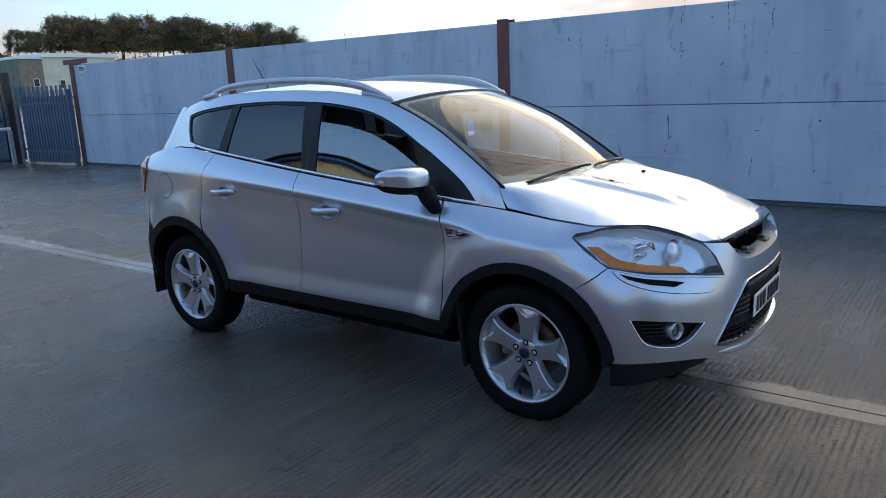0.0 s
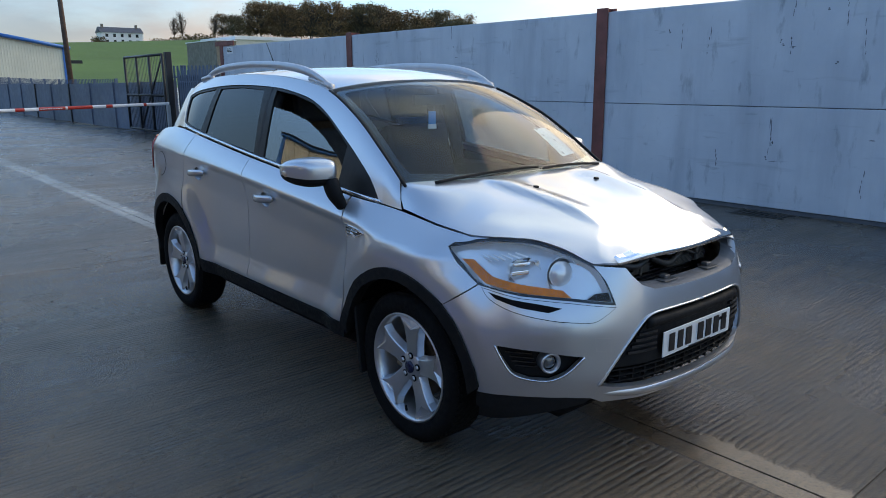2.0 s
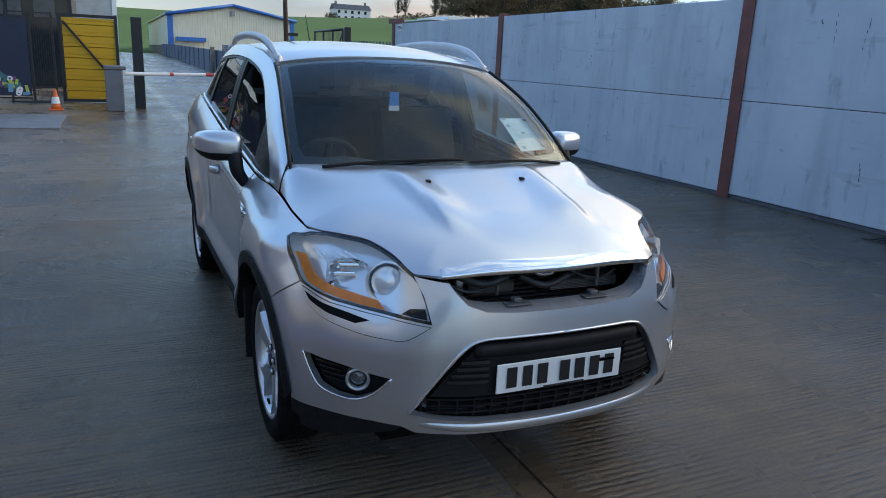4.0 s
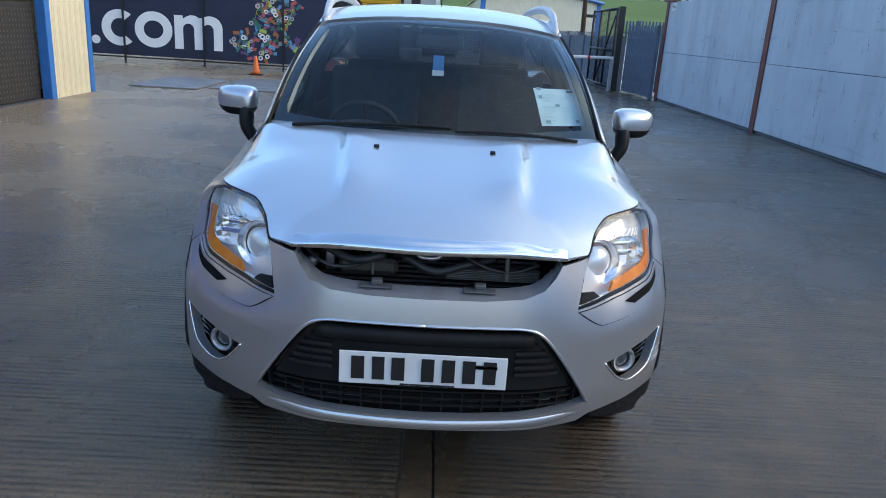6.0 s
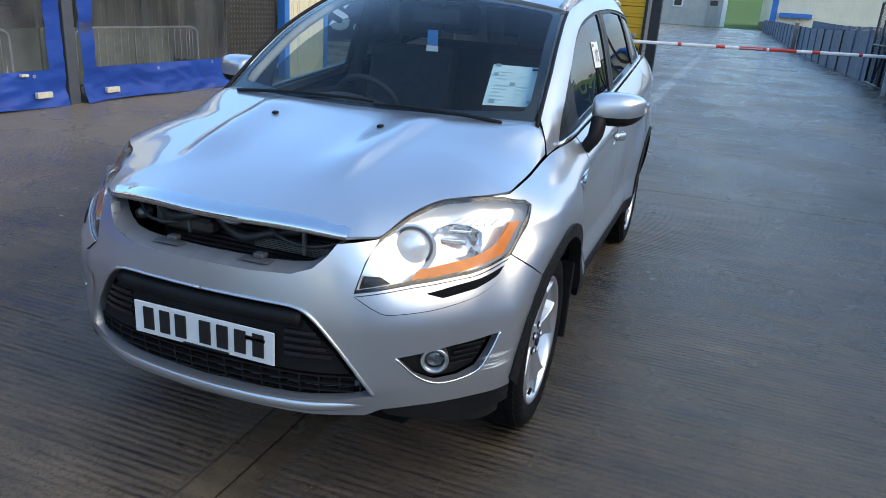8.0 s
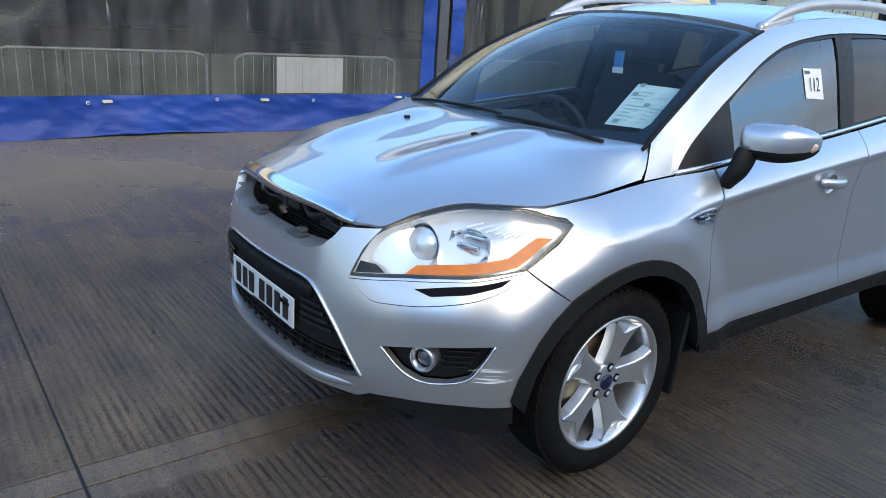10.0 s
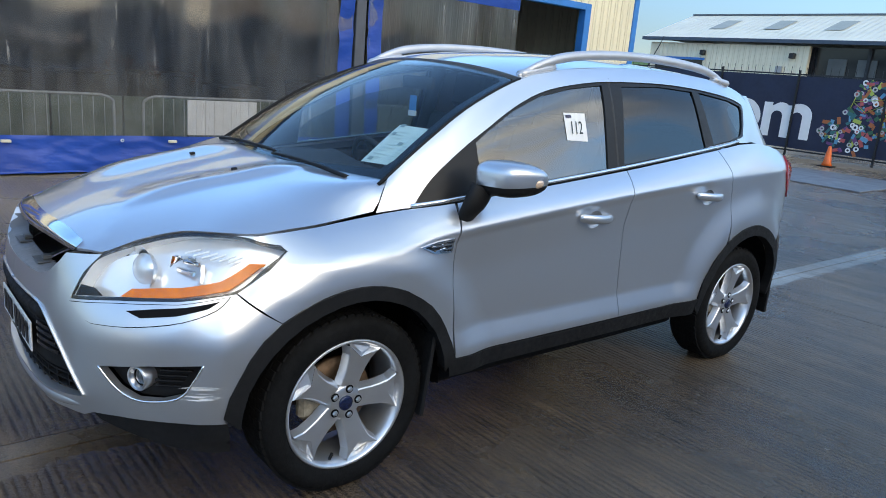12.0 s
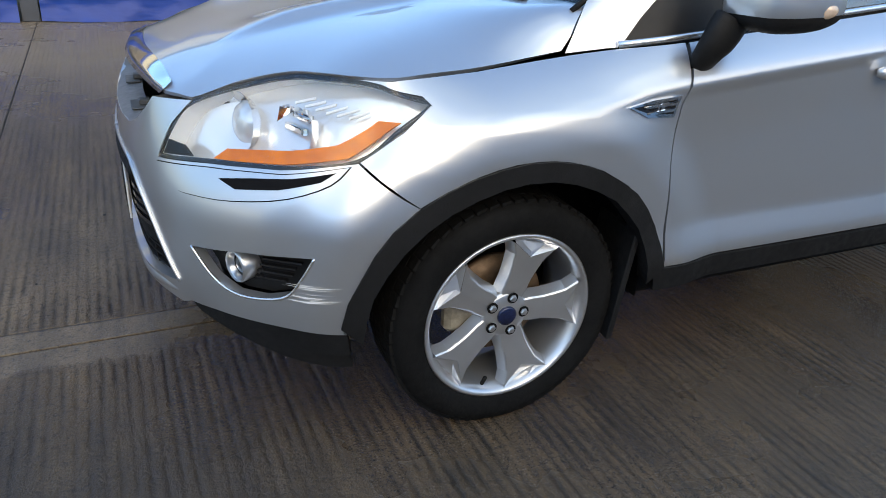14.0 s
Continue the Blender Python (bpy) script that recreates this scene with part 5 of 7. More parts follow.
    add_box(bm, (0.07, -0.10, -0.055), (0.165, -0.050, 0.055), 0.015)
    part("brake_caliper", bm, mat("caliper_iron", (0.30, 0.26, 0.20), 0.6, 0.4, 0.4, 30, 0.3, 60), wh, "corroded brake caliper")
    k = min((spoke0 + 36 + 72 * j for j in range(5)), key=lambda d: abs((d - 285 + 180) % 360 - 180))
    a = radians(k)
    tube("valve", [(0.222 * math.cos(a), -0.004, 0.222 * math.sin(a)), (0.196 * math.cos(a), 0.002, 0.196 * math.sin(a))], 0.006, BLACK_PLASTIC, rim, 8)
    return wh


for cx, s_, spoke0 in ((WB, 1, 106.3), (WB, -1, 84.0), (-WB, 1, 98.0), (-WB, -1, 95.0)):
    wh = build_wheel(spoke0 if s_ > 0 else 180 - spoke0)
    wh.parent = car
    wh.matrix_basis = Matrix.Translation((cx, s_ * 0.862, HUB_Z)) @ (Matrix.Identity(4) if s_ > 0 else Matrix.Rotation(math.pi, 4, "Z"))

# cabin
dash = thing_part("dashboard", car)
bm = bmesh.new()
prev = None
for y in [-0.70 + 1.4 * k / 20 for k in range(21)]:
    b = 0.10 * (1 - (y / 0.72) ** 2)
    hump = 0.035 * math.exp(-((y + 0.36) / 0.17) ** 2)
    row = [bm.verts.new((x, y, z)) for x, z in ((1.06 + b, 1.055), (0.85 + b, 1.085), (0.66 + b * 0.6, 1.085 + hump), (0.56 + b * 0.5, 1.045 + hump * 0.6), (0.53 + b * 0.5, 0.90), (0.60, 0.62))]
    if prev:
        for k in range(5):
            bm.faces.new((prev[k], prev[k + 1], row[k + 1], row[k]))
    prev = row
bmesh.ops.recalc_face_normals(bm, faces=bm.faces)
part("dash_top", bm, DASH, dash, smooth=True)
sw = thing_part("steering_wheel", car)
m = Matrix.Translation((0.44, -0.37, 1.01)) @ Matrix.Rotation(radians(-66), 4, "Y")
bm = bmesh.new()
ring = [m @ Vector((0.185 * math.cos(2 * math.pi * k / 40), 0.185 * math.sin(2 * math.pi * k / 40), 0)) for k in range(41)]
add_tube(bm, ring, 0.015, 8, (1, 1), False)
part("wheel_rim", bm, DASH, sw, smooth=True)
revolve("wheel_boss", [(0.075, -0.02), (0.072, 0.02), (0.05, 0.035), (0.001, 0.04)], 24, m, DASH, sw)
for a in (0, math.pi, -math.pi / 2):
    bm = bmesh.new()
    add_tube(bm, [m @ Vector((0.06 * math.cos(a), 0.06 * math.sin(a), 0.01)), m @ Vector((0.18 * math.cos(a), 0.18 * math.sin(a), 0.0))], 0.018, 6)
    part("wheel_spoke", bm, DASH, sw)
tube("steering_column", [(0.47, -0.37, 1.0), (0.62, -0.37, 0.94)], 0.045, DASH, sw, 12)


def seat(x, y, w, depth=0.52):
    st = thing_part("seat", car)
    box("seat_base", (x, y - w / 2, 0.45), (x + depth, y + w / 2, 0.72), TRIM_CLOTH, st, 0.06, seg=3)
    bm = bmesh.new()
    add_box(bm, (-0.07, -w / 2, 0), (0.07, w / 2, 0.66), 0.055, Matrix.Translation((x + 0.03, y, 0.68)) @ Matrix.Rotation(radians(-17), 4, "Y"), 3)
    part("seat_back", bm, TRIM_CLOTH, st)
    for yy in ((0,) if w < 0.8 else (-0.45, 0, 0.45)):
        bm = bmesh.new()
        add_box(bm, (-0.05, -0.13, 0), (0.05, 0.13, 0.20), 0.045, Matrix.Translation((x - 0.185, y + yy, 1.365)) @ Matrix.Rotation(radians(-10), 4, "Y"), 3)
        part("headrest", bm, TRIM_CLOTH, st)


seat(-0.02, -0.37, 0.52)
seat(-0.02, 0.37, 0.52)
seat(-0.95, 0.0, 1.30)
sheet("headlining", lambda x, t: roof(x, t) + Vector((0, 0, -0.035)), [(0.34, -0.95), (0.34, 0.95), (-1.55, 0.95), (-1.55, -0.95)], LINER, car, step=0.1, thick=0)
for s_ in (1, -1):
    tube("pillar_lining", [(p.x - 0.035, p.y, p.z - 0.03) for p in [screen(0.12 + 0.85 * k / 8, 0.955 * s_) for k in range(9)]], 0.032, LINER, car, 8, (1.0, 0.8), "pale grey windscreen pillar lining")
    tube("door_pillar_lining", [Vector((-0.17, s_ * (house(-0.17, z).y - 0.05), z)) for z in (1.0, 1.15, 1.3, 1.45, 1.58)], 0.045, DASH, car, 8)
    box("door_lining", (-1.0, s_ * 0.775 - 0.02, 0.45), (0.95, s_ * 0.775 + 0.02, 1.06), DASH, car, 0.015)
bm = bmesh.new()
add_box(bm, (-0.012, -0.12, -0.032), (0.015, 0.12, 0.032), 0.012, Matrix.Translation((0.46, 0, 1.50)), 2)
part("rear_view_mirror", bm, DASH, car)
# things hung or laid in the car
tag = thing("air_freshener", "small blue card air freshener hanging from the mirror", "air freshener")
box("card", (0.485, -0.030, 1.345), (0.489, 0.025, 1.435), TAG_BLUE, tag, 0.0015)
box("card_band", (0.4835, -0.032, 1.335), (0.4905, 0.027, 1.362), PAPER_WHITE, tag)
tube("thread", [(0.487, 0, 1.43), (0.475, 0, 1.49)], 0.0015, PLATE_BLACK, tag, 4)

sheet_paper = thing("paper_sheet", "pale green printed sheet behind the windscreen", "paper")


def screen_in(s, t):
    return screen(s, t) + Vector((-0.085, 0.022, -0.012))


pp = [(0.115, 0.62), (0.125, 0.895), (0.34, 0.90), (0.385, 0.86), (0.375, 0.60)]
sheet("sheet", screen_in, pp, PAPER, sheet_paper, step=0.06, thick=0, centre=(0.3, 0, 0.8))
pr = random.Random(7)
for k in range(9):
    s0 = 0.15 + 0.022 * k
    for t0, t1 in ((0.645, 0.645 + 0.05 + 0.06 * pr.random()), (0.77, 0.78 + 0.05 * pr.random())):
        if pr.random() < 0.8:
            sheet("print_bar", lambda a, b: screen_in(a, b) + Vector((0.002, 0, 0.002)), [(s0, t0), (s0, t1), (s0 + 0.006, t1), (s0 + 0.006, t0)], mat("print_grey", (0.53, 0.66, 0.65), 0.8), sheet_paper, step=0.1, thick=0, centre=(0.3, 0, 0.8))
for s0, t0, w, h in ((0.355, 0.83, 0.06, 0.018), (0.245, 0.73, 0.03, 0.018), (0.36, 0.62, 0.03, 0.02), (0.13, 0.65, 0.03, 0.02), (0.14, 0.85, 0.03, 0.02), (0.30, 0.625, 0.025, 0.02)):
    sheet("print_bar", lambda a, b: screen_in(a, b) + Vector((0.003, 0, 0.003)), [(s0, t0), (s0, t0 + w), (s0 + h, t0 + w), (s0 + h, t0)], INK if w > 0.05 else mat("stamp_grey", (0.25, 0.36, 0.38), 0.8), sheet_paper, step=0.1, thick=0, centre=(0.3, 0, 0.8))

lot = thing("number_card", "white paper card with the handwritten number 112 on the side window", "paper card")
card_o = [(0.030, 1.302), (0.168, 1.307), (0.174, 1.427), (0.035, 1.427)]
sheet("card", lambda x, z: house(x, z) + Vector((0, -0.0095, 0)), card_o, PAPER_WHITE, lot, step=0.05, thick=0.0)
c0, cx_, cz_ = house(0.102, 1.358), Vector((-1, 0, 0)), (house(0.15, 1.40) - house(0.15, 1.32)).normalized()
mm = Matrix((cx_, cz_, cx_.cross(cz_))).transposed().to_4x4()
mm.translation = c0 + Vector((0, -0.0070, 0.002))
text_mesh("112", 0.085, 0.0002, mm, INK, "number", lot, "handwritten 112", 0.075)
sheet("print_bar", lambda x, z: house(x, z) + Vector((0, -0.0075, 0)), [(0.128, 1.405), (0.165, 1.405), (0.165, 1.418), (0.128, 1.418)], BADGE_BLUE, lot, step=0.05, thick=0.0)


# ---- yard materials ----
def concrete_yard():
    """Wet tamped concrete: narrow grooves across the slab, pitted plateaus, a trowelled margin along the joint, puddled gloss, brown silt."""
    m, nt, p = nodes_of("wet_concrete")
    co = nt.nodes.new("ShaderNodeTexCoord")
    sep = nt.nodes.new("ShaderNodeSeparateXYZ")
    nt.links.new(co.outputs["Object"], sep.inputs[0])
    warp = tex(nt, "Noise", 1.1, 4, 0.5, (1, 0.35, 1))
    wob = tex(nt, "Noise", 22, 4, 0.6, (1, 0.4, 1))
    grit = tex(nt, "Noise", 55, 6, 0.7)
    pits = tex(nt, "Noise", 170, 3, 0.6)
    patch = tex(nt, "Noise", 0.55, 6, 0.55)
    big = tex(nt, "Noise", 0.22, 5, 0.5)
    ph = math_node(nt, "ADD", math_node(nt, "MULTIPLY", sep.outputs["X"], 2 * math.pi / 0.036), math_node(nt, "MULTIPLY", warp.outputs["Fac"], 3.2))
    ph = math_node(nt, "ADD", ph, math_node(nt, "MULTIPLY", wob.outputs["Fac"], 1.4))
    tine = math_node(nt, "ADD", math_node(nt, "MULTIPLY", math_node(nt, "SINE", ph), 0.5), 0.5)
    tine = math_node(nt, "POWER", tine, 1.7)
    keep = ramp(nt, tex(nt, "Noise", 1.0, 5, 0.62, (16, 4.5, 1)).outputs["Fac"], ((0.38, (0.15,) * 3), (0.60, (1, 1, 1))))
    fade = ramp(nt, tex(nt, "Noise", 0.75, 6, 0.66).outputs["Fac"], ((0.38, (0.22,) * 3), (0.58, (1.0,) * 3)))
    # traffic has worn the grooves down beyond the middle of the yard
    away = math_node(nt, "ADD", math_node(nt, "MULTIPLY", sep.outputs["X"], -0.1), math_node(nt, "MULTIPLY", math_node(nt, "ABSOLUTE", sep.outputs["Y"]), 0.06))
    fade = math_node(nt, "MULTIPLY", fade, ramp(nt, away, ((0.30, (1.0,) * 3), (0.95, (0.38,) * 3))))
    off = math_node(nt, "SUBTRACT", sep.outputs["Y"], 0.06)
    rag = math_node(nt, "SUBTRACT", off, math_node(nt, "MULTIPLY", tex(nt, "Noise", 5.0, 4, 0.6, (1, 0.2, 1)).outputs["Fac"], 0.22))
    near = ramp(nt, rag, ((0.0, (0,) * 3), (0.04, (1,) * 3)))
    far = ramp(nt, math_node(nt, "MULTIPLY", off, -1.0), ((0.115, (0,) * 3), (0.135, (1,) * 3)))
    marg = math_node(nt, "ADD", near, far)
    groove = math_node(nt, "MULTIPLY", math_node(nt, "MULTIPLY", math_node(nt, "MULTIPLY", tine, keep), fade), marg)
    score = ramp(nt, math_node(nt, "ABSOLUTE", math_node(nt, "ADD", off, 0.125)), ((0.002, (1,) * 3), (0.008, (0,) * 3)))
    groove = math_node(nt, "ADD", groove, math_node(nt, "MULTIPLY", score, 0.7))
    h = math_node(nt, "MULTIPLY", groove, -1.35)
    rough_zone = math_node(nt, "ADD", math_node(nt, "MULTIPLY", marg, 0.75), 0.25)
    h = math_node(nt, "ADD", h, math_node(nt, "MULTIPLY", math_node(nt, "MULTIPLY", grit.outputs["Fac"], 1.7), rough_zone))
    h = math_node(nt, "ADD", h, math_node(nt, "MULTIPLY", math_node(nt, "MULTIPLY", pits.outputs["Fac"], 0.60), rough_zone))
    lumps = tex(nt, "Noise", 27, 3, 0.6, (1.0, 0.55, 1))
    h = math_node(nt, "ADD", h, math_node(nt, "MULTIPLY", math_node(nt, "MULTIPLY", lumps.outputs["Fac"], 1.3), rough_zone))
    col = ramp(nt, patch.outputs["Fac"], ((0.30, (0.092, 0.057, 0.032)), (0.50, (0.168, 0.106, 0.058)), (0.72, (0.270, 0.184, 0.112))))
    col = blend(nt, ramp(nt, big.outputs["Fac"], ((0.42, (0, 0, 0)), (0.62, (0.6, 0.6, 0.6)))), col, (0.148, 0.097, 0.059))
    col = blend(nt, ramp(nt, grit.outputs["Fac"], ((0.36, (0.85,) * 3), (0.48, (0, 0, 0)))), col, (0.035, 0.030, 0.026))
    col = blend(nt, ramp(nt, pits.outputs["Fac"], ((0.57, (0, 0, 0)), (0.66, (0.7,) * 3))), col, (0.30, 0.26, 0.22))
    col = blend(nt, ramp(nt, pits.outputs["Fac"], ((0.34, (0.9,) * 3), (0.42, (0, 0, 0)))), col, (0.016, 0.014, 0.013))
    # joint margin paler towards -x: worn edges, with sky sheen put into the colour
    worn_sheen = ramp(nt, math_node(nt, "MULTIPLY", sep.outputs["X"], -0.1), ((0.0, (0.06,) * 3), (0.22, (0.62,) * 3)))
    col = blend(nt, math_node(nt, "MULTIPLY", math_node(nt, "SUBTRACT", 1.0, marg), worn_sheen), col, (0.30, 0.27, 0.23))
    # grooves darkened in colour: shade of the relief as well as settled dirt
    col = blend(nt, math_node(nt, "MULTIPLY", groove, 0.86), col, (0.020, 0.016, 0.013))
    soak = ramp(nt, tex(nt, "Noise", 0.40, 6, 0.62, (0.8, 1.1, 1)).outputs["Fac"], ((0.42, (1, 1, 1)), (0.56, (0, 0, 0))))
    col = blend(nt, math_node(nt, "MULTIPLY", soak, 0.60), col, (0.045, 0.034, 0.026))
    # rows of tamping worn and wetted unevenly along their length
    streak = tex(nt, "Noise", 1.0, 7, 0.70, (7.5, 0.9, 1))
    col = blend(nt, 1.0, col, ramp(nt, streak.outputs["Fac"], ((0.36, (0.66,) * 3), (0.50, (0.98,) * 3), (0.64, (1.30,) * 3))), "MULTIPLY")
    # the sheltered side under the shed has dried to a paler brown
    shelter = math_node(nt, "ADD", math_node(nt, "MULTIPLY", sep.outputs["Y"], -0.1), math_node(nt, "MULTIPLY", patch.outputs["Fac"], 0.30))
    dry = ramp(nt, shelter, ((0.36, (0,) * 3), (0.62, (1,) * 3)))
    col = blend(nt, math_node(nt, "MULTIPLY", dry, 0.75), col, (0.33, 0.26, 0.19))
    nt.links.new(col, p.inputs["Base Color"])
    rg = ramp(nt, patch.outputs["Fac"], ((0.36, (0.18,) * 3), (0.50, (0.28,) * 3), (0.66, (0.44,) * 3)))
    nt.links.new(rg, p.inputs["Roughness"])
    p.inputs["Specular IOR Level"].default_value = 0.40
    bump(nt, p, h, 1.0, 0.0060)
    # film of water: glossier in the soaked patches, following the relief more gently
    film = nt.nodes.new("ShaderNodeBump")
    film.inputs["Strength"].default_value, film.inputs["Distance"].default_value = 1.0, 0.0034
    nt.links.new(h, film.inputs["Height"])
    nt.links.new(film.outputs["Normal"], p.inputs["Coat Normal"])
    wet = ramp(nt, patch.outputs["Fac"], ((0.36, (0.80,) * 3), (0.60, (0.20,) * 3)))
    wet = math_node(nt, "MULTIPLY", wet, ramp(nt, streak.outputs["Fac"], ((0.40, (1.15,) * 3), (0.60, (0.35,) * 3))))
    nt.links.new(math_node(nt, "MULTIPLY", wet, math_node(nt, "SUBTRACT", 1.0, math_node(nt, "MULTIPLY", dry, 0.8))), p.inputs["Coat Weight"])
    p.inputs["Coat Roughness"].default_value, p.inputs["Coat IOR"].default_value = 0.13, 1.45
    return m


def wall_material():
    m, nt, p = nodes_of("painted_panel")
    base = tex(nt, "Noise", 0.9, 7, 0.6)
    col = ramp(nt, base.outputs["Fac"], ((0.3, (0.46, 0.50, 0.555)), (0.7, (0.60, 0.625, 0.665))))
    run = tex(nt, "Noise", 2.2, 6, 0.6, (1.0, 1.0, 0.12))
    col = blend(nt, ramp(nt, run.outputs["Fac"], ((0.50, (0, 0, 0)), (0.74, (0.45,) * 3))), col, (0.27, 0.30, 0.35))
    hz = tex(nt, "Noise", 3.0, 4, 0.6, (0.25, 1.0, 2.2))
    col = blend(nt, ramp(nt, hz.outputs["Fac"], ((0.62, (0, 0, 0)), (0.72, (0.35,) * 3))), col, (0.25, 0.27, 0.31))
    smear = tex(nt, "Noise", 1.0, 6, 0.62, (6.0, 1.0, 1.7))
    col = blend(nt, ramp(nt, smear.outputs["Fac"], ((0.585, (0, 0, 0)), (0.72, (0.62,) * 3))), col, (0.17, 0.19, 0.23))
    dash_ = tex(nt, "Noise", 1.0, 5, 0.6, (2.2, 1.0, 9.0))
    col = blend(nt, ramp(nt, dash_.outputs["Fac"], ((0.64, (0, 0, 0)), (0.74, (0.5,) * 3))), col, (0.20, 0.22, 0.26))
    oi = nt.nodes.new("ShaderNodeObjectInfo")
    col = blend(nt, 1.0, col, ramp(nt, oi.outputs["Random"], ((0, (0.92, 0.92, 0.93)), (1, (1, 1, 1)))), "MULTIPLY")
    nt.links.new(col, p.inputs["Base Color"])
    p.inputs["Roughness"].default_value = 0.55
    bump(nt, p, tex(nt, "Noise", 18, 6).outputs["Fac"], 0.12, 0.01)
    return m


def ribbed(name, color, axis, pitch, rough=0.4, vary=0.06):
    """Profiled metal sheet: ribs every pitch metres along the axis (0 x, 1 y)."""
    m, nt, p = nodes_of(name)
    co, sep = nt.nodes.new("ShaderNodeTexCoord"), nt.nodes.new("ShaderNodeSeparateXYZ")
    nt.links.new(co.outputs["Object"], sep.inputs[0])
    sn = math_node(nt, "SINE", math_node(nt, "MULTIPLY", sep.outputs[axis], 2 * math.pi / pitch))
    n = tex(nt, "Noise", 0.8, 6)
    nt.links.new(ramp(nt, n.outputs["Fac"], ((0.3, tuple(c * (1 - vary * 2) for c in color)), (0.7, color))), p.inputs["Base Color"])
    p.inputs["Roughness"].default_value = rough
    bump(nt, p, ramp(nt, sn, ((0.35, (0, 0, 0)), (0.65, (1, 1, 1)))), 1.0, 0.045)
    return m


CONCRETE = concrete_yard()
SEALANT = mat("joint_sealant", (0.02, 0.019, 0.018), 0.6)
PANEL = wall_material()
JOINT_AND_FOOT = mat("joint_and_foot_dark", (0.10, 0.11, 0.13), 0.8)
POST_RED = mat("red_oxide_steel", (0.20, 0.055, 0.045), 0.55, 0.1, 0.25, 4, 0.15, 40)
SCAR = mat("scar", (0.09, 0.10, 0.12), 0.8, 0, 0.4, 12)
PALISADE = mat("blue_palisade", (0.105, 0.140, 0.195), 0.5, 0.2, 0.2, 3)
BLACK_STEEL = mat("black_steel", (0.016, 0.018, 0.022), 0.45, 0.1, 0.2, 4)
BLUE_STEEL = mat("blue_steel", (0.01, 0.16, 0.48), 0.4, 0, 0.12, 4)


def tarpaulin():
    m, nt, p = nodes_of("blue_tarpaulin")
    n = tex(nt, "Noise", 1.2, 5, 0.6)
    nt.links.new(ramp(nt, n.outputs["Fac"], ((0.3, (0.003, 0.040, 0.24)), (0.7, (0.006, 0.066, 0.36)))), p.inputs["Base Color"])
    p.inputs["Roughness"].default_value = 0.42
    p.inputs["Specular IOR Level"].default_value = 0.35
    v = tex(nt, "Voronoi", 1.1, stretch=(1, 1, 1.8), turn=(0, 0.5, 0))
    k = math_node(nt, "ADD", math_node(nt, "MULTIPLY", v.outputs["Distance"], 0.8), tex(nt, "Noise", 2.2, 3, 0.5, (1, 1, 2.0)).outputs["Fac"])
    bump(nt, p, k, 0.3, 0.10)
    return m


BLUE_PVC = tarpaulin()
CREAM = ribbed("cream_cladding", (0.78, 0.70, 0.50), 0, 0.20)
CREAM_Y = ribbed("cream_cladding_side", (0.86, 0.79, 0.60), 1, 0.25)
GREY_ROOF = ribbed("grey_roof", (0.84, 0.80, 0.66), 1, 0.30, 0.6)
YELLOW = ribbed("yellow_sheet", (0.70, 0.36, 0.015), 2, 0.30)
NAVY = mat("navy_banner", (0.012, 0.020, 0.050), 0.55, 0, 0.15, 2.0, 0.2, 5)
WHITE_VINYL = mat("white_vinyl", (0.78, 0.79, 0.80), 0.5, 0, 0.04, 3)
GREY_PAINT = mat("grey_paint", (0.30, 0.31, 0.32), 0.5, 0, 0.12, 5)
RED_PAINT = mat("red_paint", (0.55, 0.03, 0.02), 0.4, 0, 0.12, 6)
WHITE_PAINT = mat("white_paint", (0.75, 0.75, 0.75), 0.4, 0, 0.06, 6)
CONE_ORANGE = mat("cone_orange", (0.75, 0.13, 0.02), 0.5, 0, 0.12, 10)
CHECKER = mat("metal_plate", (0.22, 0.22, 0.23), 0.45, 0.5, 0.3, 3, 0.3, 20)
GALV = mat("galvanised", (0.34, 0.36, 0.37), 0.5, 0.5, 0.2, 12)
# slate colour stands in for the gloom and the reflections in the curtains
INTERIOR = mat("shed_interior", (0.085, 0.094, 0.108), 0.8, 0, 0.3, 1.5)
GREENISH = mat("low_wall", (0.10, 0.13, 0.11), 0.8, 0, 0.3, 2.5)
CLEAR_PVC = thin_glass("clear_pvc", (0.62, 0.65, 0.68), 0.08, 0.16, 1.75, 0.30)
STONE = mat("brown_render", (0.20, 0.17, 0.14), 0.85, 0, 0.25, 1.5, 0.3, 8)
RENDER = mat("cream_render", (0.55, 0.53, 0.46), 0.8, 0, 0.1, 1.0)
WOODPOLE = mat("pole_timber", (0.10, 0.06, 0.045), 0.8, 0, 0.3, 4)
SLATE = mat("slate", (0.07, 0.075, 0.09), 0.6, 0, 0.2, 0.6)
WINDOW_DARK = mat("dark_pane", (0.02, 0.025, 0.03), 0.1, 0, 0.2, 2)
BARK = mat("bark", (0.055, 0.042, 0.034), 0.9, 0, 0.3, 2)


def grass_material():
    m, nt, p = nodes_of("pasture")
    a, b = tex(nt, "Noise", 0.02, 7, 0.6), tex(nt, "Noise", 0.6, 6, 0.7)
    col = ramp(nt, a.outputs["Fac"], ((0.35, (0.060, 0.125, 0.014)), (0.65, (0.098, 0.185, 0.024))))
    col = blend(nt, ramp(nt, b.outputs["Fac"], ((0.4, (0, 0, 0)), (0.75, (0.5, 0.5, 0.5)))), col, (0.085, 0.12, 0.02))
    nt.links.new(col, p.inputs["Base Color"])
    p.inputs["Roughness"].default_value = 0.9
    bump(nt, p, b.outputs["Fac"], 0.5, 0.3)
    return m


def leaf_material(name, lo, hi):
    m, nt, p = nodes_of(name)
    g = nt.nodes.new("ShaderNodeNewGeometry")
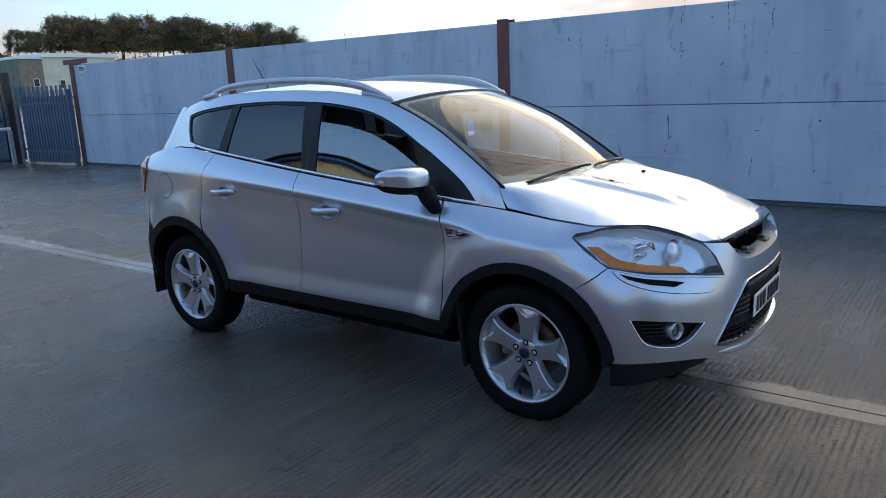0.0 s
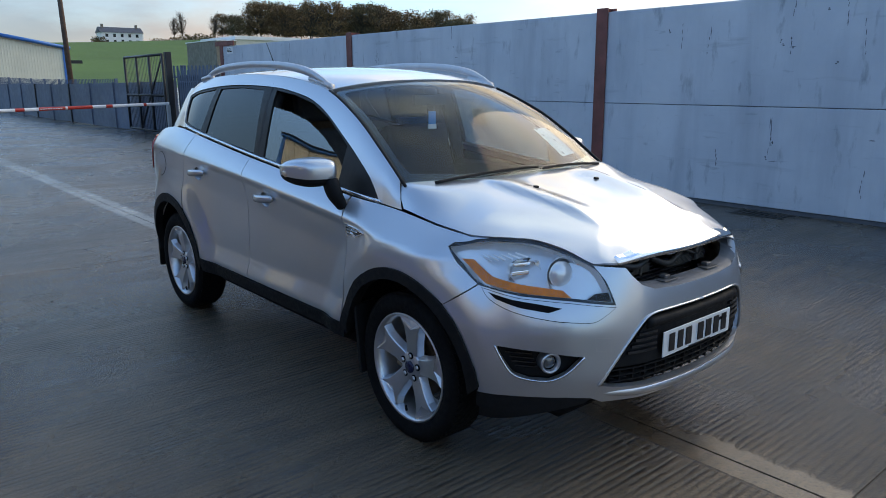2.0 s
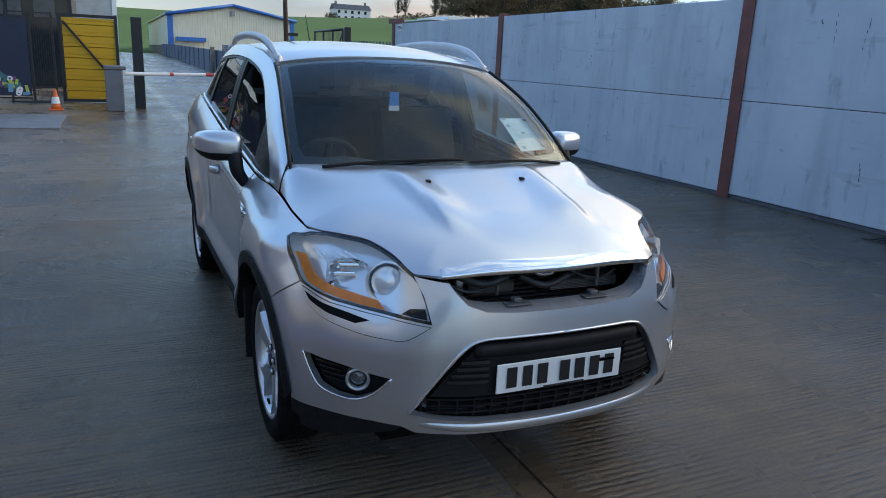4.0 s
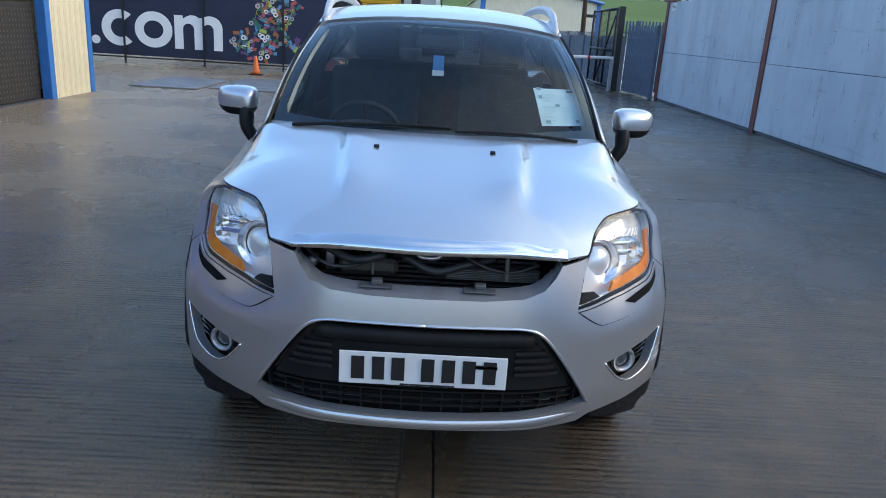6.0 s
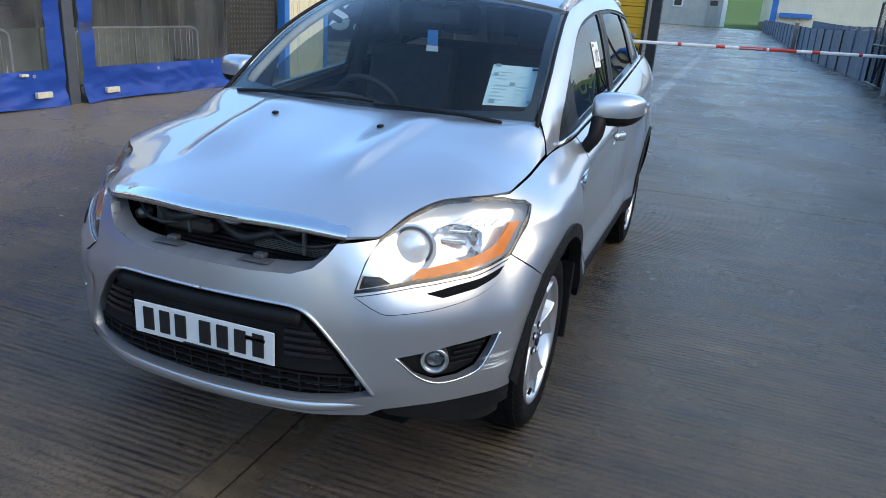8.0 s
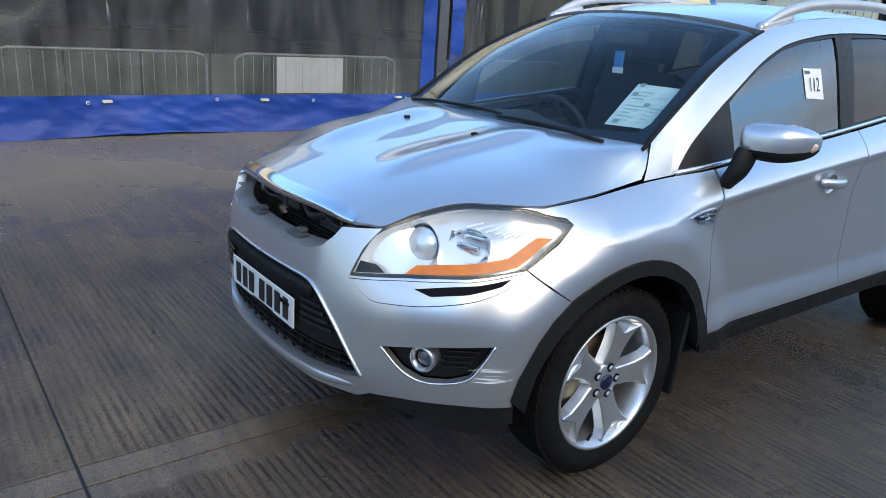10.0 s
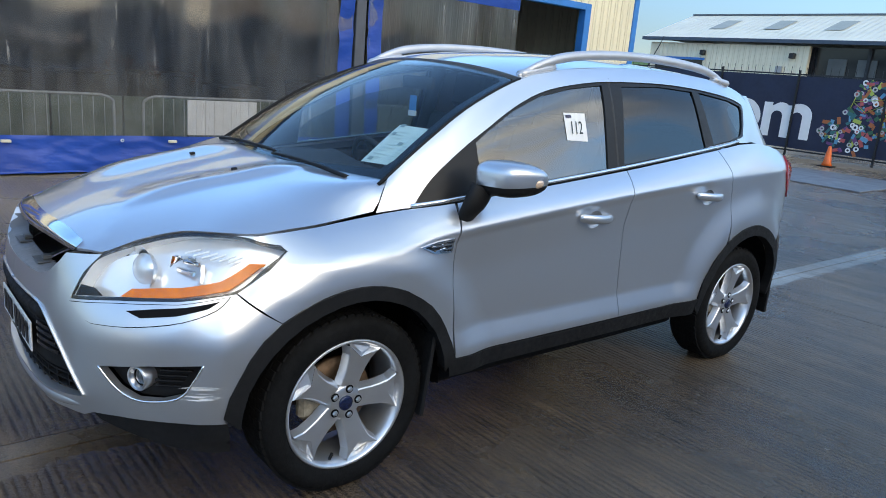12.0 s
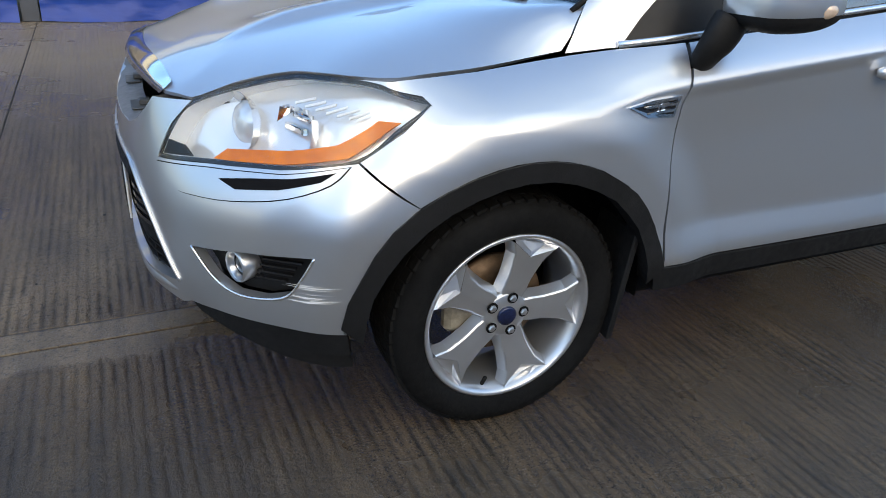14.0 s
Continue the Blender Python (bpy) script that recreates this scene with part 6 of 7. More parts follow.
    nt.links.new(ramp(nt, g.outputs["Random Per Island"], ((0, lo), (1, hi))), p.inputs["Base Color"])
    p.inputs["Roughness"].default_value = 0.8
    return m


GRASS = grass_material()
LEAVES = [leaf_material("autumn_leaves", (0.110, 0.064, 0.030), (0.260, 0.145, 0.060)), leaf_material("olive_leaves", (0.085, 0.066, 0.034), (0.190, 0.135, 0.065))]


# ---- ground ----
def land(x, y):
    """Height of the land: the yard is level, the lane rises gently, and a hill closes the view."""
    lane = 0.9 * sstep(-26, -90, x)
    hill = 17.2 * sstep(-95, -300, x) * (0.80 + 0.35 * sstep(30, 190, y))
    return lane + hill - 2.4 * sstep(116, 146, y) * sstep(-95, -230, x) - 0.03


xs = [-900, -700, -550, -450] + [-400 + 12 * k for k in range(31)] + [-30, -20, -10, 0, 10, 20, 40, 80, 200, 500, 900]
ys = [-900, -500, -300, -200, -140] + [-100 + 20 * k for k in range(20)] + [320, 400, 600, 900]
bm = bmesh.new()
gv = [[bm.verts.new((x, y, land(x, y))) for y in ys] for x in xs]
for i in range(len(xs) - 1):
    for j in range(len(ys) - 1):
        f = bm.faces.new((gv[i][j], gv[i + 1][j], gv[i + 1][j + 1], gv[i][j + 1]))
        f.material_index = 0 if xs[i + 1] > -80 else 1
bmesh.ops.recalc_face_normals(bm, faces=bm.faces)
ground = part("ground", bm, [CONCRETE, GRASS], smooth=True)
tagged(ground, "wet concrete lane rising into green pasture hill", "ground", kind="structure")

yard = tagged(new("pavement"), "wet ridged concrete yard slabs with dark joints", "pavement", kind="structure")
JX = [-26.0, -21.1, -15.1, -9.1, -3.1, 2.9, 8.9, 14.9]
JY = [-14.5, -6.45, 0.06, 6.4]
for i in range(len(JX) - 1):
    for j in range(len(JY) - 1):
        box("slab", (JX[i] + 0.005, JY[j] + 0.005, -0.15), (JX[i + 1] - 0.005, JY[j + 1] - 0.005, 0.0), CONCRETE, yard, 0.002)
box("joint_filler", (JX[0], JY[0], -0.16), (JX[-1], JY[-1], -0.006), SEALANT, yard)
grate = thing("drain_grate", "cast iron gully grate at the foot of the wall", "drain")
for k in range(9):
    box("bar", (-0.62 + 0.07 * k, 5.70, 0.002), (-0.585 + 0.07 * k, 5.93, 0.010), SEALANT, grate)
box("rim", (-0.65, 5.67, 0.001), (0.02, 5.69, 0.009), SEALANT, grate)
box("rim", (-0.65, 5.94, 0.001), (0.02, 5.96, 0.009), SEALANT, grate)
# loose grit
rg = random.Random(3)
bm = bmesh.new()
for k in range(110):
    x, y = rg.uniform(-5, 3.5), rg.uniform(-4, 5.5)
    r = rg.uniform(0.002, 0.006)
    add_box(bm, (x - r, y - r * 0.7, 0), (x + r, y + r * 0.7, r * 0.9), 0, None)
tagged(part("grit", bm, SEALANT), "loose dark grit and crumbs on the concrete", "grit", kind="stuff")

# ---- panel wall ----
wall = tagged(new("wall_north"), "grey-blue painted concrete panel wall between red steel posts", "wall", kind="structure")
PX = [-16.0, -9.6, -3.0, 3.5, 10.0, 16.5]
for a, b in zip(PX, PX[1:]):
    for z0, z1 in ((0.055, 1.272), (1.280, 2.545)):
        box("panel", (a + 0.06, 6.06, z0), (b - 0.06, 6.21, z1), PANEL, wall, 0.006)
# joint backing; its strip below the panels stands in for shade and wet
box("joint", (-16, 6.09, 0.0), (16.5, 6.18, 2.53), JOINT_AND_FOOT, wall)
for a in PX:
    bm = bmesh.new()
    add_box(bm, (a - 0.10, 6.035, 0), (a + 0.10, 6.050, 2.60), 0.002)
    add_box(bm, (a - 0.10, 6.225, 0), (a + 0.10, 6.240, 2.60), 0.002)
    add_box(bm, (a - 0.008, 6.050, 0), (a + 0.008, 6.225, 2.60))
    part("post", bm, POST_RED, wall, "red oxide steel column")
box("post_cap", (-16.35, 6.02, 2.56), (-15.2, 6.06, 2.68), POST_RED, wall, 0.004)
rs = random.Random(11)
for k in range(46):
    x = rs.choice([-0.42, -0.33, -0.45, 0.72, 0.62, -0.1, 0.2, -1.2, 1.5, 2.4, -1.9, -5.6, -6.3, -8.6, -12.3, -13.2, -7.4]) + rs.gauss(0, 0.09)
    z = rs.choice([2.15, 2.05, 1.0, 0.85, 1.75, 0.6, 1.9, 2.4]) + rs.gauss(0, 0.09)
    if 1.2 < z < 1.36:
        continue
    w, h = rs.choice([(0.008, 0.16), (0.012, 0.10), (0.016, 0.05), (0.006, 0.20), (0.06, 0.010), (0.02, 0.03)])
    bm = bmesh.new()
    drift = 0.0
    for q in range(4 if h > 0.06 else 2):
        zc, hh, drift = z + h * (1 - q * 0.55), h * rs.uniform(0.10, 0.42), drift + rs.gauss(0, 0.012)
        ring_ = []
        for e in range(9):
            a_ = 2 * math.pi * e / 9
            ring_.append(bm.verts.new((x + drift + w * rs.uniform(0.25, 0.95) * math.cos(a_), 6.0575, zc + hh * rs.uniform(0.55, 1.1) * math.sin(a_))))
        bm.faces.new(ring_[::-1])
    part("scar", bm, SCAR, wall)
notice = thing("notice", "small white notice with blue print fixed to the wall", "notice")
box("board", (-15.65, 6.045, 2.34), (-15.30, 6.056, 2.52), WHITE_PAINT, notice, 0.003)
for k in range(3):
    box("print_bar", (-15.62, 6.041, 2.39 + 0.035 * k), (-15.34 - 0.04 * k, 6.0445, 2.41 + 0.035 * k), BADGE_BLUE, notice)


# ---- fences, gate and barrier ----
def palisade(name, label, a, b, top, pitch=0.155, z0=lambda x, y: 0.0, group=""):
    th = thing(name, label, "fence", group)
    a, b = Vector(a), Vector(b)
    L = (b - a).length
    t = (b - a) / L
    nrm = Vector((-t.y, t.x))
    n = int(L / pitch)
    ang = math.degrees(math.atan2(t.y, t.x))
    bm = bmesh.new()
    w = 0.040
    prof = [(-w, 0.0), (-w * 0.4, 0.018), (w * 0.4, 0.018), (w, 0.0)]
    lo = [bm.verts.new((x, y, 0.05)) for x, y in prof]
    hi = [bm.verts.new((x, y, top - 0.12)) for x, y in prof]
    for k in range(3):
        bm.faces.new((lo[k], lo[k + 1], hi[k + 1], hi[k]))
    tip = [bm.verts.new((x, y, z)) for x, y, z in ((-w * 0.9, 0.0, top - 0.02), (-w * 0.2, 0.018, top), (w * 0.2, 0.018, top), (w * 0.9, 0.0, top - 0.02))]
    for k in range(3):
        bm.faces.new((hi[k], hi[k + 1], tip[k + 1], tip[k]))
    me = bpy.data.meshes.new("pale")
    bm.to_mesh(me)
    bm.free()
    me.materials.append(PALISADE)
    for k in range(n + 1):
        p = a + t * (pitch * k)
        o = new("pale", me)
        o.parent = th
        o.matrix_basis = pose(p.x, p.y, z0(p.x, p.y), 0, 0, ang)
    for zz in (0.35, top - 0.35):
        tube("rail", [(*(a + nrm * -0.02), zz + z0(*a)), (*(b + nrm * -0.02), zz + z0(*b))], 0.028, PALISADE, th, 4)
    for k in range(int(L / 2.75) + 1):
        p = a + t * min(2.75 * k, L) - nrm * 0.06
        box("post", (p.x - 0.05, p.y - 0.05, z0(p.x, p.y)), (p.x + 0.05, p.y + 0.05, top + z0(p.x, p.y)), PALISADE, th)
    return th


end_fence = palisade("palisade_fence", "blue-grey steel palisade fence beside the wall end", (-16.1, 5.85), (-18.15, 5.60), 1.95, 0.125)
box("backing_sheet", (-18.15, 5.74, 0.06), (-16.15, 5.76, 1.80), mat("backing_blue", (0.075, 0.10, 0.14), 0.5, 0, 0.25, 1.5), end_fence, 0.0, "dark sheet behind the pales", Matrix.Translation((-17.15, 5.75, 0)) @ Matrix.Rotation(radians(7), 4, "Z") @ Matrix.Translation((17.15, -5.72, 0)))
palisade("palisade_fence", "blue-grey steel palisade fence behind the wall end", (-16.6, 7.4), (-19.6, 5.75), 2.10, 0.14)
lane = lambda x, y: max(0, land(x, y))
sheeted = thing("sheeted_fence", "dark grey-blue sheeted boundary fence along the rising lane", "fence")
for k in range(24):
    h0, h1 = 1.62 - 0.021 * k, 1.62 - 0.021 * (k + 1)
    x0, x1 = -18.6 - 2.75 * k, -18.6 - 2.75 * (k + 1)
    y0, y1 = 5.62 - 0.065 * k, 5.62 - 0.065 * (k + 1)
    bm = bmesh.new()
    vs = [bm.verts.new(v) for v in ((x0, y0, lane(x0, 0)), (x1 + 0.06, y1, lane(x1, 0)), (x1 + 0.06, y1, lane(x1, 0) + h1), (x0, y0, lane(x0, 0) + h0))]
    bm.faces.new(vs)
    r = bmesh.ops.extrude_face_region(bm, geom=bm.faces[:])
    for v in r["geom"]:
        if isinstance(v, bmesh.types.BMVert):
            v.co.y += 0.05
    bmesh.ops.recalc_face_normals(bm, faces=bm.faces)
    part("fence_panel", bm, mat("sheet_blue_grey", (0.100, 0.135, 0.195), 0.5, 0, 0.2, 1.0, per_object=0.2) if k == 0 else bpy.data.materials["sheet_blue_grey"], sheeted)
    box("post", (x0 - 0.04, y0 - 0.05, lane(x0, 0)), (x0 + 0.04, y0 + 0.06, lane(x0, 0) + h0 + 0.02), BLACK_STEEL if k in (4, 6) else bpy.data.materials["sheet_blue_grey"], sheeted)
box("timber_post", (-46.2, 4.62, lane(-46, 0)), (-45.8, 4.84, lane(-46, 0) + 1.60), STONE, sheeted)

palisade("palisade_fence", "blue-grey steel palisade fence behind the sheeted fence", (-26.0, 6.1), (-50.0, 5.9), 1.74, 0.21, z0=lambda x, y: lane(x, 0))

gate = thing("steel_gate", "black steel mesh gate swung open against the fence", "gate")
g0, g1 = Vector((-18.40, 5.32)), Vector((-22.2, 5.36))
gp = lambda k: g0 + (g1 - g0) * k
box("gate_post", (-18.46, 5.32, 0), (-18.30, 5.50, 2.47), BLACK_STEEL, gate, 0.01)
for k in (0.05, 0.36, 0.68, 1.0):
    p = gp(k)
    tube("upright", [(p.x, p.y, 0.08), (p.x, p.y, 2.42)], 0.045, BLACK_STEEL, gate, 4)
for z in (0.10, 1.2, 2.40):
    tube("rail", [(*gp(0.05), z), (*gp(1.0), z)], 0.04, BLACK_STEEL, gate, 4)
tube("brace", [(*gp(0.05), 2.35), (*gp(0.68), 0.15)], 0.03, BLACK_STEEL, gate, 4)
for k in range(26):
    p = gp(0.07 + 0.92 * k / 25)
    tube("mesh_wire", [(p.x, p.y, 0.1), (p.x, p.y, 2.4)], 0.006, BLACK_STEEL, gate, 4)

barrier = thing("car_park_barrier", "white barrier arm with red bands on a grey cabinet, lowered", "barrier")
box("cabinet", (-16.35, -1.52, 0), (-15.98, -1.10, 1.02), mat("cabinet_grey", (0.15, 0.155, 0.17), 0.5, 0, 0.15, 3), barrier, 0.02)
box("cabinet_head", (-16.37, -1.54, 1.02), (-15.96, -1.02, 1.12), bpy.data.materials["cabinet_grey"], barrier, 0.02)
arm = lambda k: Vector((-16.15 - 2.0 * k, -1.05 + 6.3 * k, 0.93 + 0.05 * k))
bm = bmesh.new()
add_tube(bm, [arm(0), arm(1)], 0.042, 8, (0.55, 1.0))
arm_ob = part("arm", bm, WHITE_PAINT, barrier)
for k0, k1 in ((0.172, 0.186), (0.32, 0.355), (0.41, 0.515), (0.525, 0.63), (0.69, 0.72), (0.868, 0.882)):
    bm = bmesh.new()
    add_tube(bm, [arm(k0), arm(k1)], 0.0435, 8, (0.56, 1.0))
    part("red_band", bm, RED_PAINT, arm_ob, "red reflective band")
for k in range(9):
    k0 = 0.415 + 0.010 * k
    p, q = arm(k0), arm(k0 + 0.007)
    box("print_bar", (p.x + 0.0295, p.y, p.z - 0.012), (p.x + 0.033, q.y, p.z + 0.012), WHITE_PAINT, arm_ob)
box("rest_post", (-18.20, 5.17, 0), (-18.10, 5.27, 0.94), GREY_PAINT, barrier, 0.01)
bollard = thing("gate_post", "tall square black steel gate post", "post")
box("shaft", (-17.36, -0.82, 0), (-17.10, -0.56, 2.34), BLACK_STEEL, bollard, 0.01)
yg = thing("yellow_gate", "yellow sheeted gate in a black steel frame", "gate")
box("sheet", (-19.06, -2.52, 0.08), (-19.02, -1.20, 2.30), YELLOW, yg)
for y in (-2.58, -1.16):
    box("stile", (-19.09, y - 0.04, 0.02), (-18.99, y + 0.04, 2.42), BLACK_STEEL, yg)
for z in (0.06, 2.36):
    box("rail", (-19.08, -2.54, z - 0.04), (-19.0, -1.20, z + 0.04), BLACK_STEEL, yg)
tube("brace", [(-18.98, -2.5, 2.2), (-18.98, -1.25, 0.6)], 0.03, BLACK_STEEL, yg, 4)
mg = thing("mesh_gate", "black steel mesh gate beside the banner fence", "gate")
for y in (-3.75, -3.25, -2.72):
    box("upright", (-18.1, y - 0.03, 0.02), (-18.04, y + 0.03, 2.36), BLACK_STEEL, mg)
for z in (0.06, 0.45, 2.34):
    box("rail", (-18.095, -3.75, z - 0.02), (-18.045, -2.72, z + 0.02), BLACK_STEEL, mg)
for k in range(20):
    y = -3.74 + 1.01 * k / 19
    box("wire", (-18.075, y - 0.004, 0.06), (-18.068, y + 0.004, 2.34), BLACK_STEEL, mg)

# banner fence
bf = thing("banner_fence", "navy printed banner with white lettering on a black steel fence", "fence")
ban = box("banner", (-18.02, -16.0, 0.22), (-18.0, -3.30, 2.20), NAVY, bf)
for k in range(6):
    y = -4.57 - 2.33 * k
    box("post", (-17.990, y - 0.024, 0), (-17.942, y + 0.024, 2.35), BLACK_STEEL, bf)
for z in (0.16, 2.24):
    box("rail", (-18.05, -16.0, z - 0.02), (-18.02, -3.3, z + 0.02), BLACK_STEEL, bf)
for k in range(60):
    y = -16.0 + 12.7 * k / 59
    box("wire", (-18.04, y - 0.005, 2.2), (-18.03, y + 0.005, 2.45), BLACK_STEEL, bf)


def glyph(name, outer, inner, y0, z0):
    """A bold letter drawn as an outline with a hole, laid on the banner."""
    sf = lambda a, b: Vector((-17.994, -8.1 + (y0 + a + 8.1) * 0.90, 0.50 + (z0 + b - 0.50) * 0.88))
    sheet(name, sf, outer, WHITE_VINYL, ban, holes=[inner] if inner else [], step=0.12, thick=0.004, centre=(-30, 0, 0))


def oval(cx, cz, a, b, n=28, t0=0, t1=360):
    return [(cx + a * math.cos(radians(t0 + (t1 - t0) * k / n)), cz + b * math.sin(radians(t0 + (t1 - t0) * k / n))) for k in range(n if t1 - t0 == 360 else n + 1)]


Z0 = 0.50
glyph("letter_dot", oval(0.13, 0.15, 0.14, 0.14), None, -10.42, Z0 - 0.02)
glyph("letter_c", oval(0.55, 0.55, 0.58, 0.58, 30, 48, 312) + oval(0.57, 0.55, 0.30, 0.30, 20, 302, 58), None, -10.05, Z0)
glyph("letter_o", oval(0.58, 0.55, 0.61, 0.58, 36), oval(0.58, 0.55, 0.32, 0.29, 28), -8.98, Z0)
m_out = [(0, 0), (0, 1.08), (0.28, 1.08), (0.28, 0.98)] + oval(0.58, 0.76, 0.34, 0.34, 8, 120, 50) + oval(1.16, 0.72, 0.40, 0.38, 12, 125, 0) + [(1.56, 0)]
m_out += [(1.27, 0), (1.27, 0.62)] + oval(1.10, 0.66, 0.17, 0.17, 8, 10, 180) + [(0.93, 0), (0.64, 0), (0.64, 0.62)] + oval(0.46, 0.66, 0.18, 0.17, 8, 10, 180) + [(0.28, 0)]
glyph("letter_m", m_out, None, -7.72, Z0 - 0.02)
s_out = [(0.80, 0.92), (0.62, 1.06), (0.36, 1.10), (0.12, 0.98), (0.05, 0.76), (0.18, 0.58), (0.40, 0.48), (0.56, 0.40), (0.54, 0.28), (0.38, 0.24), (0.14, 0.34), (0.0, 0.16), (0.22, 0.0), (0.52, -0.02), (0.78, 0.12), (0.86, 0.36), (0.74, 0.56), (0.50, 0.67),
         (0.36, 0.75), (0.38, 0.84), (0.52, 0.86), (0.66, 0.76)]
glyph("letter_s", s_out, None, -11.42, Z0)
# picture of scattered bicycle and car parts, an arrow of small coloured shapes
pal = [mat("print_" + n, c, 0.5) for n, c in (("coral", (0.50, 0.10, 0.10)), ("teal", (0.03, 0.16, 0.17)), ("lime", (0.42, 0.50, 0.10)), ("rust", (0.42, 0.13, 0.05)), ("sky", (0.10, 0.32, 0.50)),
                                              ("plum", (0.16, 0.06, 0.18)), ("green", (0.04, 0.14, 0.08)), ("grey", (0.45, 0.46, 0.46)))]
rp = random.Random(21)


FIGURE = [(-5.25, 2.17), (-4.19, 2.16), (-3.94, 1.83), (-4.4, 1.39), (-4.57, 1.03), (-4.75, 0.41), (-5.08, 0.23), (-5.6, 0.33), (-6.16, 0.79), (-6.02, 1.02), (-5.7, 1.1), (-5.43, 1.53), (-5.32, 1.85)]
TAIL = [(-4.57, 1.1), (-3.95, 0.87), (-3.37, 0.48), (-3.34, 0.25), (-3.57, 0.27), (-4.61, 0.86)]


def in_picture(y, z):
    return inside(FIGURE, y, z) or inside(TAIL, y, z)


made = 0
while made < 210:
    y, z = rp.uniform(-6.2, -3.38), rp.uniform(0.28, 2.14)
    if not in_picture(y, z):
        continue
    made += 1
    ang, w, h = rp.uniform(0, 180), rp.uniform(0.10, 0.22), rp.uniform(0.05, 0.11)
    dep = -17.996 + 0.0004 * made * 0.1
    if made % 5 == 0:
        m = Matrix.Translation((dep + 0.004, y, z)) @ Matrix.Rotation(radians(90), 4, "Y")
        r = rp.uniform(0.05, 0.085)
        revolve("printed_wheel", [(r, 0), (r, 0.003), (r * 0.45, 0.003), (r * 0.45, 0)], 18, m, pal[7] if made % 2 else WHITE_VINYL, ban, caps=False, closed=True, smooth=False)
    else:
        m = Matrix.Translation((dep, y, z)) @ Matrix.Rotation(radians(ang), 4, "X")
        box("printed_shape", (0, -w / 2, -h / 2), (0.003, w / 2, h / 2), rp.choice(pal[:7]), ban, 0.0, m=m)
for a, b in (((-5.36, 1.62), (-4.28, 1.78)), ((-5.36, 1.62), (-5.0, 1.36)), ((-5.0, 1.36), (-4.35, 1.74)), ((-4.28, 1.78), (-4.52, 1.20)), ((-5.32, 1.75), (-5.40, 1.45))):
    tube("printed_frame", [(-17.985, *a), (-17.985, *b)], 0.022, pal[2], ban, 5, (1, 0.3))


def cone(x, y, sleeve):
    c = thing("traffic_cone", "orange traffic cone with a pale sleeve standing by the fence" if sleeve else "dirty orange traffic cone standing on the concrete", "cone", "traffic cones", (x, y, 0))
    box("base", (-0.17, -0.17, 0), (0.17, 0.17, 0.03), BLACK_PLASTIC if not sleeve else CONE_ORANGE, c, 0.01)
    revolve("body", [(0.125, 0.03), (0.10, 0.10), (0.035, 0.50), (0.025, 0.51)], 20, Matrix.Identity(4), CONE_ORANGE, c)
    if sleeve:
        revolve("sleeve", [(0.0995, 0.16), (0.073, 0.32)], 20, Matrix.Identity(4), WHITE_VINYL, c, caps=False)


cone(-16.2, -4.96, False)
cone(-16.25, -2.66, True)
ramps = thing("weighing_plate", "pair of low grey steel plates set on the yard", "steel plate")
box("plate", (-13.7, -6.40, 0.0), (-11.2, -5.0, 0.035), CHECKER, ramps, 0.006)
box("plate", (-14.6, -4.86, 0.0), (-11.6, -2.35, 0.030), CHECKER, ramps, 0.006)


# ---- curtain-sided shed on the south side of the yard ----
FY = -6.5
shed = thing("curtain_shed", "cream clad open shed with blue trims and steel columns", "building")
XE = 15.0
box("cladding", (-9.80, FY - 0.10, 2.98), (XE, FY, 3.72), CREAM, shed)
box("gutter", (-9.85, FY - 0.12, 3.72), (XE, FY + 0.10, 3.86), BLUE_STEEL, shed, 0.02)
box("eave_trim", (-8.25, FY - 0.12, 2.86), (XE, FY + 0.03, 2.98), BLUE_STEEL, shed, 0.01)
box("pier", (-9.72, FY - 0.12, 0.0), (-8.38, FY + 0.0, 2.98), CREAM, shed)
box("corner_trim", (-9.84, FY - 0.14, 0.0), (-9.70, FY + 0.03, 3.72), BLUE_STEEL, shed, 0.008)
box("corner_trim", (-8.40, FY - 0.14, 0.0), (-8.24, FY + 0.03, 2.98), BLUE_STEEL, shed, 0.008)
bm = bmesh.new()
vs = [bm.verts.new((x, FY + y, z)) for x in (-9.85, XE) for y, z in ((0.1, 3.86), (-6.1, 4.75), (-12.3, 3.86), (-12.3, 3.78), (-6.1, 4.67), (0.1, 3.78))]
for k in range(6):
    bm.faces.new((vs[k], vs[(k + 1) % 6], vs[(k + 1) % 6 + 6], vs[k + 6]))
bm.faces.new(vs[:6])
bm.faces.new(vs[6:][::-1])
bmesh.ops.recalc_face_normals(bm, faces=bm.faces)
part("roof", bm, mat("dark_roof", (0.05, 0.055, 0.06), 0.6), shed)
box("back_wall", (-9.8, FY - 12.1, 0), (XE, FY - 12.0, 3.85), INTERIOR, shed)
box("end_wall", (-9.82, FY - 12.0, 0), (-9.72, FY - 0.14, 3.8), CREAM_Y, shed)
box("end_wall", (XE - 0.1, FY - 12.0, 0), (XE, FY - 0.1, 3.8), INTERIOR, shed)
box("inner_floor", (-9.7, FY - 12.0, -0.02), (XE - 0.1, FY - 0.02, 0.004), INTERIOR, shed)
for x in (-3.33, 2.95, 9.25):
    box("column", (x - 0.085, FY - 0.16, 0), (x + 0.085, FY + 0.02, 2.9), mat("column_grey", (0.06, 0.07, 0.09), 0.5) if x < -3 else bpy.data.materials["column_grey"], shed, 0.006)
